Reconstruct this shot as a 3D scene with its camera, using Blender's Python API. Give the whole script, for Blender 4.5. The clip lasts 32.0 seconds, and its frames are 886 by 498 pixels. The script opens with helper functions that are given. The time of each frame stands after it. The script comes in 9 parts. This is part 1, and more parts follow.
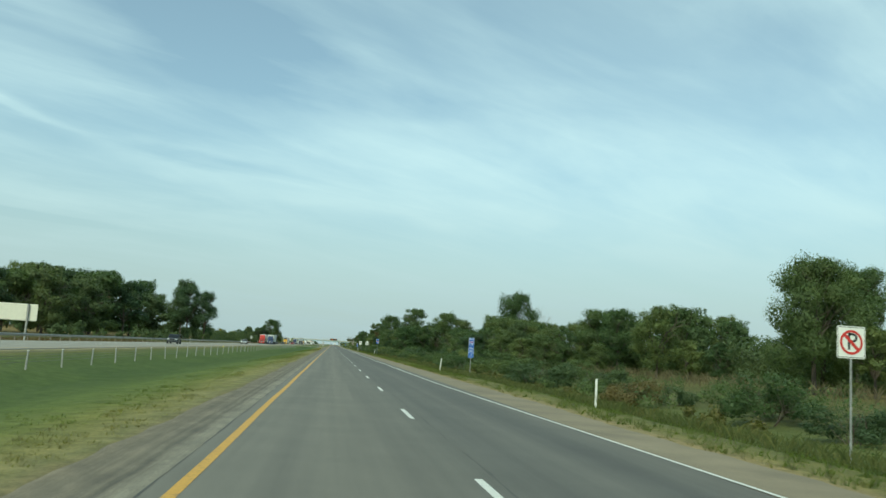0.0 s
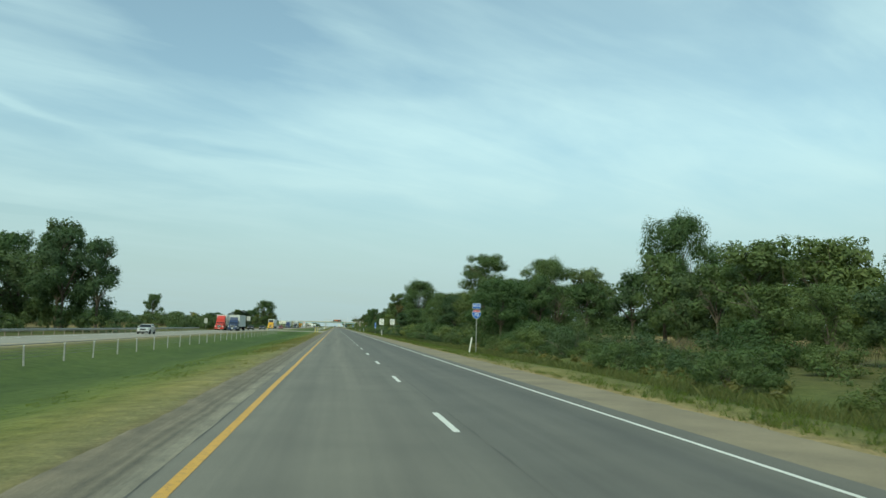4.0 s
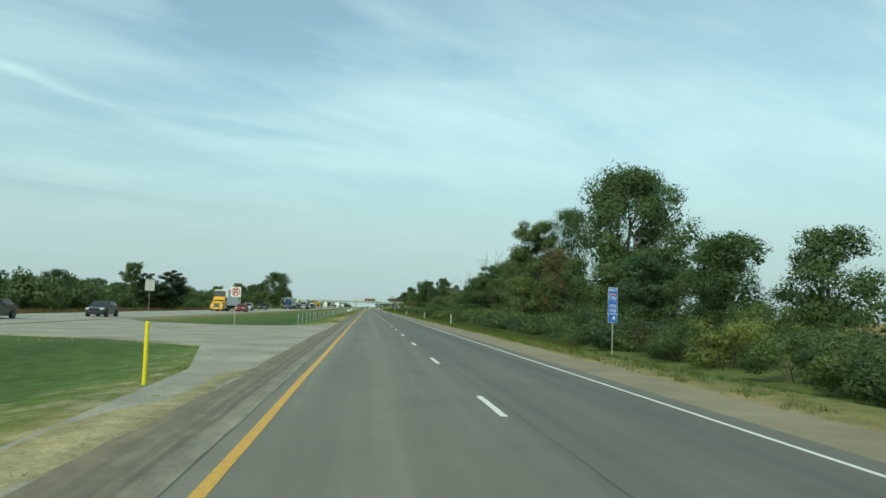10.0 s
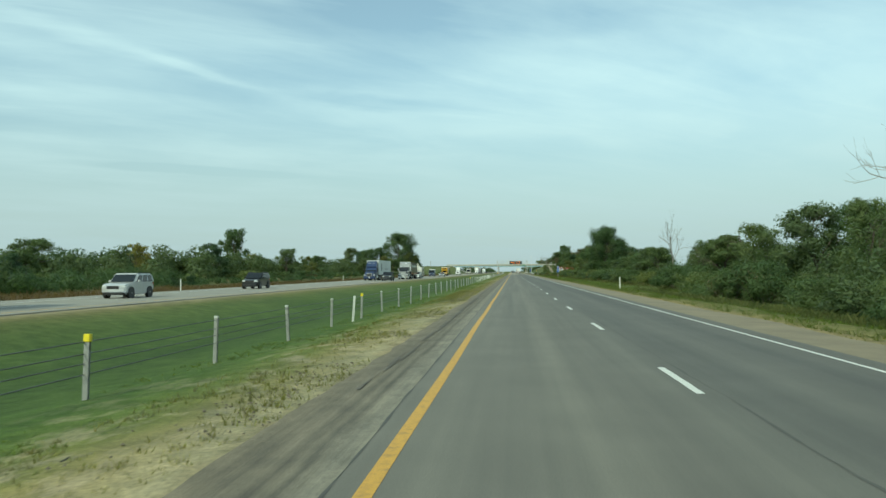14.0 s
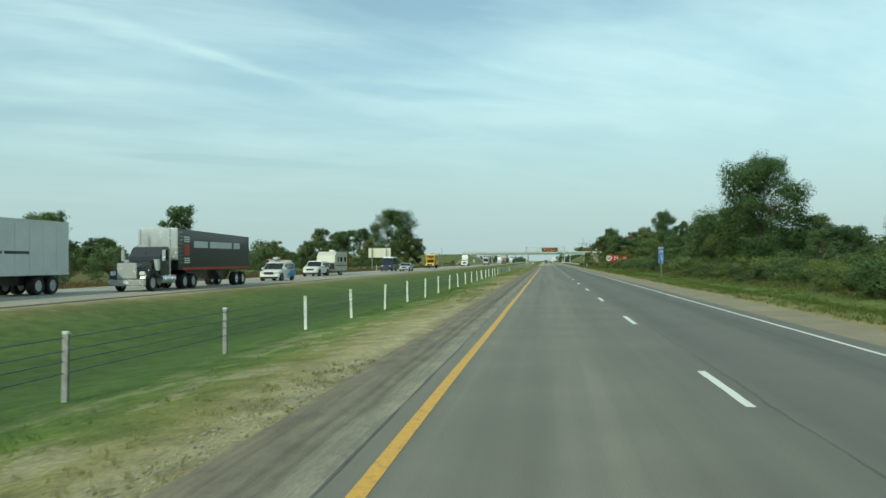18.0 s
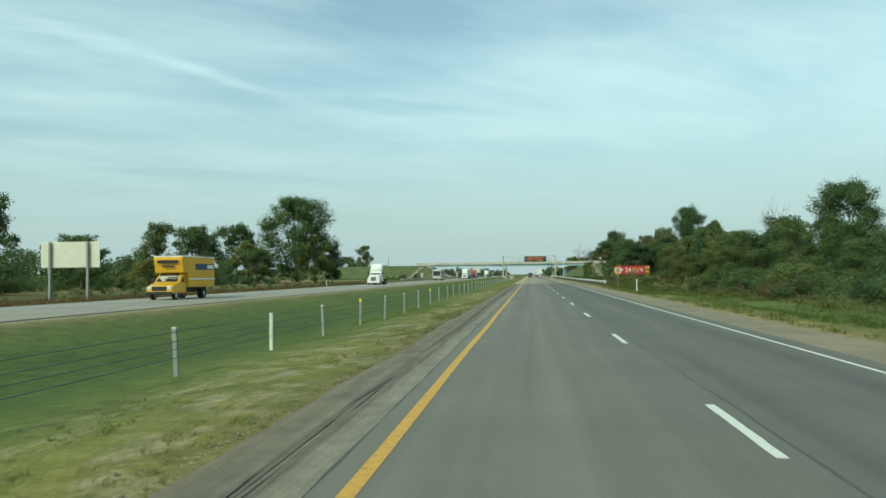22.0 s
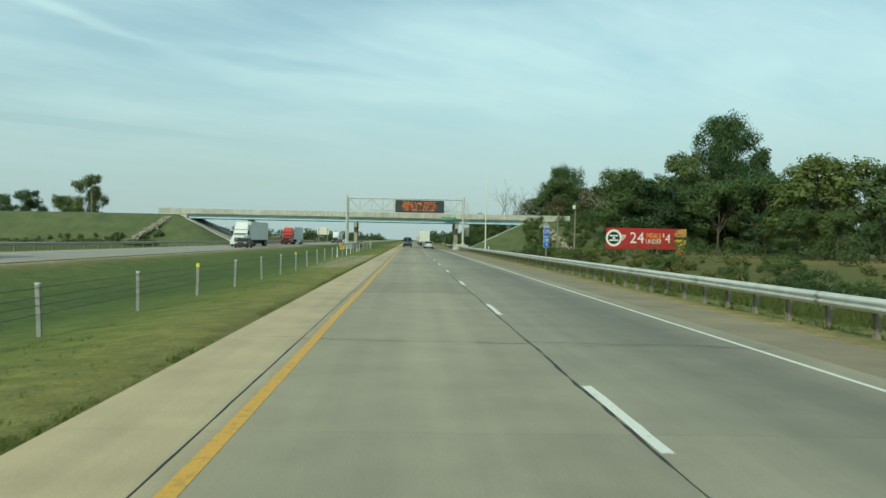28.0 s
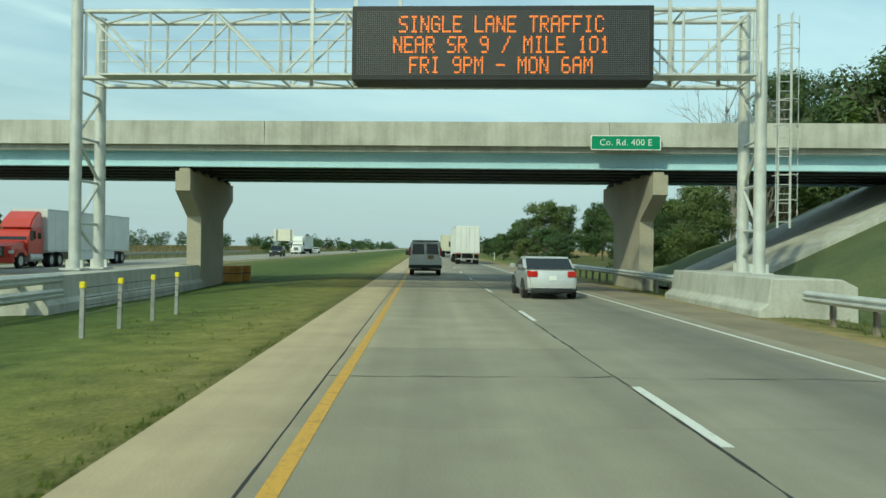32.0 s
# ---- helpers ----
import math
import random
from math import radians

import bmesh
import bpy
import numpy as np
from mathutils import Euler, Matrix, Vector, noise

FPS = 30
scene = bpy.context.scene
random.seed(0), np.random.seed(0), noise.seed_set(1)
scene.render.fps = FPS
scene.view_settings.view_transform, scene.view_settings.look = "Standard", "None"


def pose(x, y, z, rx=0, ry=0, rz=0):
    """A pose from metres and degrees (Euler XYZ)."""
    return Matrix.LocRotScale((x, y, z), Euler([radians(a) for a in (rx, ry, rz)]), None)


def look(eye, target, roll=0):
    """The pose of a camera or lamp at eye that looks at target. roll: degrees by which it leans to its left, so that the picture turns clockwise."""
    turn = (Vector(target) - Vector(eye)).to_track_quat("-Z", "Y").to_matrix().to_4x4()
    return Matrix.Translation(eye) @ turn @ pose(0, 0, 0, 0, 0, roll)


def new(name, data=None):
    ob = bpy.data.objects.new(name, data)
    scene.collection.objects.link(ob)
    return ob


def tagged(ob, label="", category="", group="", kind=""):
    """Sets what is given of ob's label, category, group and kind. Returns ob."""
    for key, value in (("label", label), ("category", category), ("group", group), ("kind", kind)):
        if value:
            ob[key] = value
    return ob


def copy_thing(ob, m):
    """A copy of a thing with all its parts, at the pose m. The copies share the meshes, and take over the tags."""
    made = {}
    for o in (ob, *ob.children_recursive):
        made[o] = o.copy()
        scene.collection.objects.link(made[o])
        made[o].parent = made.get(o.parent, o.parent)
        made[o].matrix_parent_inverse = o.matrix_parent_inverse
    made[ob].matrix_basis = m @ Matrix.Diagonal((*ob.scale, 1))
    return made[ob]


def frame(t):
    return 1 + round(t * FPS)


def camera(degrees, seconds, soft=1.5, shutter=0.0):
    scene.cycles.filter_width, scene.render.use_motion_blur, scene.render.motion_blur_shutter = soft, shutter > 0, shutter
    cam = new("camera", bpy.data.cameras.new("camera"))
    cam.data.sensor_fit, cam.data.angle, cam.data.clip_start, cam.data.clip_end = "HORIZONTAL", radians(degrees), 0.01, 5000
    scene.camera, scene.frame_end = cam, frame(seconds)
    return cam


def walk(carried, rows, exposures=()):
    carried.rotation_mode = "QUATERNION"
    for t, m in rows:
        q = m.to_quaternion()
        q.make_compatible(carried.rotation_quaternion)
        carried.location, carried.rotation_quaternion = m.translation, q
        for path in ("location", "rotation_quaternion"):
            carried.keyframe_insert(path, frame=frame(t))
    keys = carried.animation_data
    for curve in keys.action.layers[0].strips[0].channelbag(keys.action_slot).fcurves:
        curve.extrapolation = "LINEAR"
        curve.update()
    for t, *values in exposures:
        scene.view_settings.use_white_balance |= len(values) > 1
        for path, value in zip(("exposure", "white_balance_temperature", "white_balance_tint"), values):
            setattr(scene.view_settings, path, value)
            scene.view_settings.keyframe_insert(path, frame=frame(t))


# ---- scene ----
cam = camera(57.4, 32.0, 1.5, 0.05)
EYE = 1.70
# seconds, x, y, yaw, pitch, roll
ROWS = [
    (0.0, -0.229, -8.14, -7.79, 7.22, -3.66),
    (0.5, -0.212, 9.50, -7.33, 6.99, -3.25),
    (1.0, -0.199, 27.14, -6.65, 5.99, -3.09),
    (1.5, -0.194, 44.77, -6.43, 5.67, -3.41),
    (2.0, -0.192, 62.40, -6.97, 6.26, -2.83),
    (2.5, -0.185, 80.04, -6.72, 6.57, -2.16),
    (4.5, -0.136, 150.42, -7.63, 5.38, -1.00),
    (5.0, -0.124, 167.94, -7.25, 5.37, -1.20),
    (5.5, -0.113, 185.41, -7.00, 5.63, -1.01),
    (6.0, -0.114, 202.83, -7.00, 5.22, -0.82),
    (6.5, -0.135, 220.22, -6.47, 5.01, -1.07),
    (7.0, -0.173, 237.56, -6.45, 5.53, -1.66),
    (7.5, -0.222, 254.85, -6.87, 6.15, -1.72),
    (8.0, -0.272, 272.09, -6.96, 6.09, -1.82),
    (8.5, -0.312, 289.27, -6.87, 5.96, -2.26),
    (9.0, -0.342, 306.40, -6.45, 5.73, -2.11),
    (9.5, -0.361, 323.46, -5.24, 5.08, -2.04),
    (10.0, -0.372, 340.48, -5.31, 4.26, -1.84),
    (10.5, -0.377, 357.45, -5.41, 3.91, -1.58),
    (11.0, -0.385, 374.41, -4.56, 4.29, -1.31),
    (11.5, -0.407, 391.36, -3.92, 4.49, -1.35),
    (12.0, -0.446, 408.33, -2.40, 4.18, -2.31),
    (12.5, -0.505, 425.30, -1.09, 3.48, -2.86),
    (13.0, -0.570, 442.29, 0.79, 2.81, -1.69),
    (13.5, -0.624, 459.27, 2.71, 2.21, -0.33),
    (14.0, -0.661, 476.25, 4.93, 1.60, 0.35),
    (14.5, -0.677, 493.23, 5.74, 1.69, 0.21),
    (16.5, -0.578, 561.12, 5.47, 1.23, 0.58),
    (17.0, -0.527, 578.10, 6.57, 0.87, 0.10),
    (17.5, -0.472, 595.10, 7.15, 0.67, -0.10),
    (18.0, -0.417, 612.11, 7.29, 0.87, 0.41),
    (18.5, -0.370, 629.12, 7.23, 1.43, 0.94),
    (19.0, -0.334, 646.13, 6.65, 1.85, 0.87),
    (19.5, -0.312, 663.14, 6.57, 1.60, 0.65),
    (20.0, -0.300, 680.16, 6.55, 1.00, 0.49),
    (20.5, -0.294, 697.17, 6.48, 0.59, 0.61),
    (21.0, -0.298, 714.19, 6.38, 0.85, 0.75),
    (21.5, -0.317, 731.22, 6.27, 1.56, 0.65),
    (22.0, -0.345, 748.23, 6.21, 1.83, 0.66),
    (22.5, -0.374, 765.22, 6.10, 1.67, 0.68),
    (23.0, -0.393, 782.18, 5.82, 1.17, 1.09),
    (23.5, -0.394, 799.09, 5.55, 1.39, 0.84),
    (24.0, -0.377, 815.95, 4.65, 1.86, -0.26),
    (24.5, -0.341, 832.74, 3.60, 0.77, -0.21),
    (25.0, -0.302, 849.46, 1.18, -1.85, 0.27),
    (25.5, -0.272, 866.12, -1.98, -2.88, 0.01),
    (27.5, -0.269, 932.42, -3.11, -0.21, -0.88),
    (28.0, -0.302, 948.98, -2.38, -0.62, -1.22),
    (28.5, -0.351, 965.56, -2.18, -0.00, -1.29),
    (29.0, -0.415, 982.17, -2.22, 0.77, -0.86),
    (29.5, -0.494, 998.83, -0.90, 0.45, -1.12),
    (30.0, -0.578, 1015.54, -0.32, 1.18, -1.36),
    (30.5, -0.656, 1032.27, -1.00, 1.06, -0.87),
    (31.0, -0.724, 1049.03, -1.16, 0.30, -0.74),
    (31.5, -0.776, 1065.82, -1.55, -0.16, -0.76),
    (32.0, -0.820, 1082.63, -1.38, -0.07, -0.70),
]
walk(cam, [(t, pose(x, y, EYE, 90 + pitch, roll, yaw)) for t, x, y, yaw, pitch, roll in ROWS],
     ((0, 0.05, 6480, -15), (6, 0.06, 6500, -16), (12, 0.09, 6500, -16), (18, 0.10, 6500, -16), (25, 0.07, 6600, -17), (28, 0.0, 6600, -17), (30, 0.07, 6550, -17), (32, 0.08, 6500, -19)))

# ---- light ----
SUN_AZ, SUN_EL = radians(212.0), radians(38.0)
world = bpy.data.worlds.new("sky")
scene.world = world
world.use_nodes = True
wn, wl = world.node_tree.nodes, world.node_tree.links
wn.clear()
w_out = wn.new("ShaderNodeOutputWorld")
w_bg = wn.new("ShaderNodeBackground")
w_bg.inputs["Strength"].default_value = 0.122
w_sky = wn.new("ShaderNodeTexSky")
w_sky.sky_type = "NISHITA"
w_sky.sun_disc = False
w_sky.sun_elevation, w_sky.sun_rotation = SUN_EL, SUN_AZ
w_sky.air_density, w_sky.dust_density, w_sky.ozone_density = 1.1, 0.8, 2.0
# thin high cloud: streaks drawn on a flat layer far above
w_tc = wn.new("ShaderNodeTexCoord")
w_sep = wn.new("ShaderNodeSeparateXYZ")
wl.new(w_tc.outputs["Generated"], w_sep.inputs[0])


def w_math(op, a, b=None):
    n = wn.new("ShaderNodeMath")
    n.operation = op
    for i, v in enumerate((a, b)):
        if v is None:
            continue
        if isinstance(v, (int, float)):
            n.inputs[i].default_value = v
        else:
            wl.new(v, n.inputs[i])
    return n.outputs[0]


w_z = w_math("ADD", w_math("MAXIMUM", w_sep.outputs["Z"], 0.0), 0.10)
w_u, w_v = w_math("DIVIDE", w_sep.outputs["X"], w_z), w_math("DIVIDE", w_sep.outputs["Y"], w_z)
w_xy = wn.new("ShaderNodeCombineXYZ")
wl.new(w_u, w_xy.inputs[0])
wl.new(w_v, w_xy.inputs[1])


def w_cloud(turn, sx, sy, scale, detail, lo, hi, warp=0.6):
    rt_ = wn.new("ShaderNodeMapping")
    rt_.inputs["Rotation"].default_value = (0, 0, radians(turn))
    wl.new(w_xy.outputs[0], rt_.inputs[0])
    mp = wn.new("ShaderNodeMapping")
    mp.inputs["Scale"].default_value = (sx, sy, 1)
    wl.new(rt_.outputs[0], mp.inputs[0])
    nz = wn.new("ShaderNodeTexNoise")
    nz.inputs["Scale"].default_value = scale
    nz.inputs["Detail"].default_value = detail
    nz.inputs["Roughness"].default_value = 0.55
    nz.inputs["Distortion"].default_value = warp
    wl.new(mp.outputs[0], nz.inputs["Vector"])
    mr = wn.new("ShaderNodeMapRange")
    mr.interpolation_type = "SMOOTHSTEP"
    mr.inputs["From Min"].default_value, mr.inputs["From Max"].default_value = lo, hi
    wl.new(nz.outputs["Fac"], mr.inputs["Value"])
    return mr.outputs[0]


def w_streak(u0, v0, u1, v1, half):
    """A soft-edged streak on the cloud layer from one place to another, frayed by noise."""
    mp = wn.new("ShaderNodeMapping")
    mp.vector_type = "TEXTURE"
    mp.inputs["Location"].default_value = ((u0 + u1) / 2, (v0 + v1) / 2, 0)
    mp.inputs["Rotation"].default_value = (0, 0, math.atan2(v1 - v0, u1 - u0))
    mp.inputs["Scale"].default_value = (math.hypot(u1 - u0, v1 - v0) / 2, half, 1)
    wl.new(w_frayed, mp.inputs[0])
    gr = wn.new("ShaderNodeTexGradient")
    gr.gradient_type = "SPHERICAL"
    wl.new(mp.outputs[0], gr.inputs[0])
    mr = wn.new("ShaderNodeMapRange")
    mr.interpolation_type = "SMOOTHSTEP"
    mr.inputs["From Max"].default_value = 0.75
    wl.new(gr.outputs["Fac"], mr.inputs["Value"])
    return mr.outputs[0]


w_nz = wn.new("ShaderNodeTexNoise")
w_nz.inputs["Scale"].default_value, w_nz.inputs["Detail"].default_value = 2.6, 5
wl.new(w_xy.outputs[0], w_nz.inputs["Vector"])
w_fr = wn.new("ShaderNodeMixRGB")
w_fr.blend_type = "LINEAR_LIGHT"
w_fr.inputs["Fac"].default_value = 0.075
wl.new(w_xy.outputs[0], w_fr.inputs["Color1"])
wl.new(w_nz.outputs["Color"], w_fr.inputs["Color2"])
w_flat = wn.new("ShaderNodeVectorMath")
w_flat.operation = "MULTIPLY"
w_flat.inputs[1].default_value = (1, 1, 0)
wl.new(w_fr.outputs[0], w_flat.inputs[0])
w_frayed = w_flat.outputs[0]
# veils of cirrus, thicker towards the right, with streaks and thin blue gaps between them
w_c1 = w_cloud(-40, 0.55, 1.5, 1.0, 6, 0.32, 0.70, 0.8)
w_c2 = w_cloud(-31, 0.45, 2.6, 1.5, 6, 0.42, 0.76, 0.7)
w_c3 = w_cloud(-35, 0.7, 1.0, 1.1, 7, 0.36, 0.66, 0.4)
w_sum = w_math("ADD", w_math("MULTIPLY", w_c1, 0.18), w_math("MULTIPLY", w_c2, 0.11))
w_sum = w_math("ADD", w_sum, w_math("MULTIPLY", w_c3, 0.24))
w_rt = wn.new("ShaderNodeMapRange")
w_rt.interpolation_type = "SMOOTHSTEP"
w_rt.inputs["From Min"].default_value, w_rt.inputs["From Max"].default_value = -0.3, 0.7
w_rt.inputs["To Min"].default_value, w_rt.inputs["To Max"].default_value = 0.20, 0.27
wl.new(w_u, w_rt.inputs["Value"])
w_sum = w_math("ADD", w_sum, w_rt.outputs[0])
for u0_, v0_, u1_, v1_, half_, gain_ in ((-1.62, 1.80, -0.80, 3.14, 0.10, 0.13), (-1.30, 2.30, -0.88, 3.05, 0.05, 0.12), (-2.1, 2.6, -1.2, 3.1, 0.14, 0.10), (-0.6, 3.5, 0.4, 3.75, 0.2, 0.08),
                                         (-2.45, 3.72, -0.92, 4.58, 0.15, -0.40), (-0.98, 2.97, -0.02, 3.38, 0.13, -0.24), (-0.75, 1.50, 0.05, 2.70, 0.34, -0.30), (-0.2, 2.48, 0.5, 2.36, 0.2, -0.12), (-2.0, 2.2, -1.5, 2.7, 0.25, -0.16), (-0.2, 4.3, 1.2, 4.9, 0.25, -0.10)):
    w_sum = w_math("ADD", w_sum, w_math("MULTIPLY", w_streak(u0_, v0_, u1_, v1_, half_), gain_))
w_sum = w_math("MINIMUM", w_math("MAXIMUM", w_sum, 0.18), 0.74)
w_low = wn.new("ShaderNodeMapRange")
w_low.interpolation_type = "SMOOTHSTEP"
w_low.inputs["From Min"].default_value, w_low.inputs["From Max"].default_value = 0.0, 0.26
w_low.inputs["To Min"].default_value, w_low.inputs["To Max"].default_value = 0.88, 0.0
wl.new(w_sep.outputs["Z"], w_low.inputs["Value"])

w_mix = wn.new("ShaderNodeMixRGB")
w_mix.inputs["Color2"].default_value = (6.5, 7.65, 8.5, 1)
wl.new(w_sum, w_mix.inputs["Fac"])
wl.new(w_sky.outputs[0], w_mix.inputs["Color1"])
w_haze = wn.new("ShaderNodeMixRGB")
w_haze.inputs["Color2"].default_value = (3.65, 4.25, 4.98, 1)
wl.new(w_low.outputs[0], w_haze.inputs["Fac"])
wl.new(w_mix.outputs[0], w_haze.inputs["Color1"])
wl.new(w_haze.outputs[0], w_bg.inputs["Color"])
wl.new(w_bg.outputs[0], w_out.inputs["Surface"])

sun = new("sun", bpy.data.lights.new("sun", "SUN"))
sun.data.energy, sun.data.angle, sun.data.color = 2.55, radians(2.0), (1.0, 0.915, 0.73)
sun_from = Vector((math.sin(SUN_AZ) * math.cos(SUN_EL), math.cos(SUN_AZ) * math.cos(SUN_EL), math.sin(SUN_EL)))
sun.matrix_world = look(sun_from * 50, (0, 0, 0))


# ---- materials ----
def material(name):
    m = bpy.data.materials.new(name)
    m.use_nodes = True
    nt = m.node_tree
    return m, nt.nodes, nt.links, nt.nodes["Principled BSDF"]


def noise_node(nodes, links, scale, detail=4, coord="world", stretch=None, rough=0.55):
    if coord == "world":
        out = nodes.new("ShaderNodeNewGeometry").outputs["Position"]
    else:
        out = nodes.new("ShaderNodeTexCoord").outputs["Object"]
    if stretch:
        mp = nodes.new("ShaderNodeMapping")
        mp.inputs["Scale"].default_value = stretch
        links.new(out, mp.inputs[0])
        out = mp.outputs[0]
    n = nodes.new("ShaderNodeTexNoise")
    n.inputs["Scale"].default_value, n.inputs["Detail"].default_value = scale, detail
    n.inputs["Roughness"].default_value = rough
    links.new(out, n.inputs["Vector"])
    return n.outputs["Fac"]


def ramp(nodes, links, fac, stops):
    r = nodes.new("ShaderNodeValToRGB")
    while len(r.color_ramp.elements) < len(stops):
        r.color_ramp.elements.new(0.5)
    for e, (p, c) in zip(r.color_ramp.elements, stops):
        e.position, e.color = p, (*c, 1)
    links.new(fac, r.inputs[0])
    return r.outputs[0]


def mix(nodes, links, kind, fac, a, b):
    n = nodes.new("ShaderNodeMixRGB")
    n.blend_type = kind
    for i, v in ((0, fac), (1, a), (2, b)):
        if isinstance(v, (int, float)):
            n.inputs[i].default_value = v
        elif isinstance(v, tuple):
            n.inputs[i].default_value = (*v, 1)
        else:
            links.new(v, n.inputs[i])
    return n.outputs[0]


def bump(nodes, links, bsdf, height, strength, distance):
    b = nodes.new("ShaderNodeBump")
    b.inputs["Strength"].default_value, b.inputs["Distance"].default_value = strength, distance
    links.new(height, b.inputs["Height"])
    links.new(b.outputs[0], bsdf.inputs["Normal"])


def surface(name, a, b, rough=0.7, metal=0.0, big=1.5, fine=30.0, grime=0.25, relief=0.15, coord="object", coat=0.0):
    """Two colours in patches, with finer grain over them."""
    m, n, l, p = material(name)
    f1 = noise_node(n, l, big, 5, coord)
    f2 = noise_node(n, l, fine, 4, coord)
    col = ramp(n, l, f1, ((0.32, a), (0.68, b)))
    col = mix(n, l, "MULTIPLY", grime, col, ramp(n, l, f2, ((0.3, (0.45, 0.45, 0.45)), (0.65, (1, 1, 1)))))
    l.new(col, p.inputs["Base Color"])
    rr = n.new("ShaderNodeMapRange")
    rr.inputs["To Min"].default_value, rr.inputs["To Max"].default_value = max(rough - 0.1, 0.02), min(rough + 0.1, 1)
    l.new(f1, rr.inputs["Value"])
    l.new(rr.outputs[0], p.inputs["Roughness"])
    p.inputs["Metallic"].default_value = metal
    p.inputs["Coat Weight"].default_value = coat
    if relief:
        bump(n, l, p, f2, relief, 0.01)
    return m


def axis_ramp(nodes, links, axis, lo, hi, stops, wobble=0.0, wscale=0.3):
    """A colour by the place across (X) the road, with a wavering edge."""
    pos = nodes.new("ShaderNodeNewGeometry").outputs["Position"]
    sep = nodes.new("ShaderNodeSeparateXYZ")
    links.new(pos, sep.inputs[0])
    v = sep.outputs[axis]
    if wobble:
        w = noise_node(nodes, links, wscale, 6)
        mm = nodes.new("ShaderNodeMath")
        mm.operation = "MULTIPLY_ADD"
        links.new(w, mm.inputs[0])
        mm.inputs[1].default_value = 2 * wobble
        sub = nodes.new("ShaderNodeMath")
        sub.inputs[1].default_value = -wobble
        links.new(v, sub.inputs[0])
        links.new(sub.outputs[0], mm.inputs[2])
        v = mm.outputs[0]
    mr = nodes.new("ShaderNodeMapRange")
    mr.inputs["From Min"].default_value, mr.inputs["From Max"].default_value = lo, hi
    links.new(v, mr.inputs["Value"])
    return ramp(nodes, links, mr.outputs[0], [((x - lo) / (hi - lo), c) for x, c in stops])


def asphalt_material():
    m, n, l, p = material("asphalt")
    base = axis_ramp(n, l, 0, -2.2, 6.2, (
        (-2.1, (0.165, 0.155, 0.130)), (-1.5, (0.175, 0.164, 0.138)), (-0.8, (0.150, 0.141, 0.120)),
        (0.05, (0.180, 0.168, 0.140)), (0.9, (0.148, 0.139, 0.118)), (1.7, (0.145, 0.138, 0.118)),
        (2.6, (0.112, 0.108, 0.096)), (3.7, (0.132, 0.126, 0.110)), (4.6, (0.098, 0.095, 0.086)), (5.6, (0.135, 0.128, 0.110))), 0.25, 0.15)
    streak = noise_node(n, l, 1.0, 5, "world", (2.2, 0.035, 1))
    grain = noise_node(n, l, 60.0, 3)
    blot = noise_node(n, l, 0.5, 5)
    col = mix(n, l, "MULTIPLY", 0.55, base, ramp(n, l, streak, ((0.30, (0.72, 0.72, 0.72)), (0.66, (1.18, 1.17, 1.14)))))
    col = mix(n, l, "MULTIPLY", 0.5, col, ramp(n, l, blot, ((0.30, (0.80, 0.80, 0.80)), (0.70, (1.15, 1.15, 1.13)))))
    col = mix(n, l, "MULTIPLY", 0.45, col, ramp(n, l, grain, ((0.35, (0.62, 0.62, 0.62)), (0.62, (1.2, 1.2, 1.2)))))
    l.new(col, p.inputs["Base Color"])
    p.inputs["Roughness"].default_value = 0.82
    bump(n, l, p, grain, 0.35, 0.006)
    return m


def concrete_road_material():
    m, n, l, p = material("concrete_slab")
    rnd = n.new("ShaderNodeObjectInfo").outputs["Random"]
    base = axis_ramp(n, l, 0, -3.6, 9.0, (
        (-3.4, (0.45, 0.365, 0.245)), (-2.2, (0.42, 0.345, 0.235)), (-1.95, (0.31, 0.28, 0.215)), (-0.9, (0.265, 0.245, 0.195)), (0.1, (0.32, 0.295, 0.235)), (1.2, (0.27, 0.25, 0.20)),
        (2.4, (0.27, 0.255, 0.21)), (3.7, (0.20, 0.19, 0.16)), (4.7, (0.165, 0.16, 0.14)), (5.7, (0.28, 0.255, 0.20)), (8.8, (0.40, 0.34, 0.24))), 0.2, 0.12)
    tone = ramp(n, l, rnd, ((0.0, (0.88, 0.86, 0.82)), (1.0, (1.10, 1.06, 0.99))))
    col = mix(n, l, "MULTIPLY", 1.0, base, tone)
    blot = noise_node(n, l, 0.8, 6)
    streak = noise_node(n, l, 1.0, 5, "world", (2.0, 0.06, 1))
    grain = noise_node(n, l, 45.0, 3)
    col = mix(n, l, "MULTIPLY", 0.6, col, ramp(n, l, blot, ((0.30, (0.78, 0.78, 0.78)), (0.68, (1.12, 1.12, 1.10)))))
    col = mix(n, l, "MULTIPLY", 0.45, col, ramp(n, l, streak, ((0.3, (0.75, 0.75, 0.75)), (0.66, (1.15, 1.15, 1.12)))))
    col = mix(n, l, "MULTIPLY", 0.35, col, ramp(n, l, grain, ((0.35, (0.65, 0.65, 0.65)), (0.62, (1.15, 1.15, 1.15)))))
    l.new(col, p.inputs["Base Color"])
    p.inputs["Roughness"].default_value = 0.8
    bump(n, l, p, grain, 0.25, 0.004)
    return m


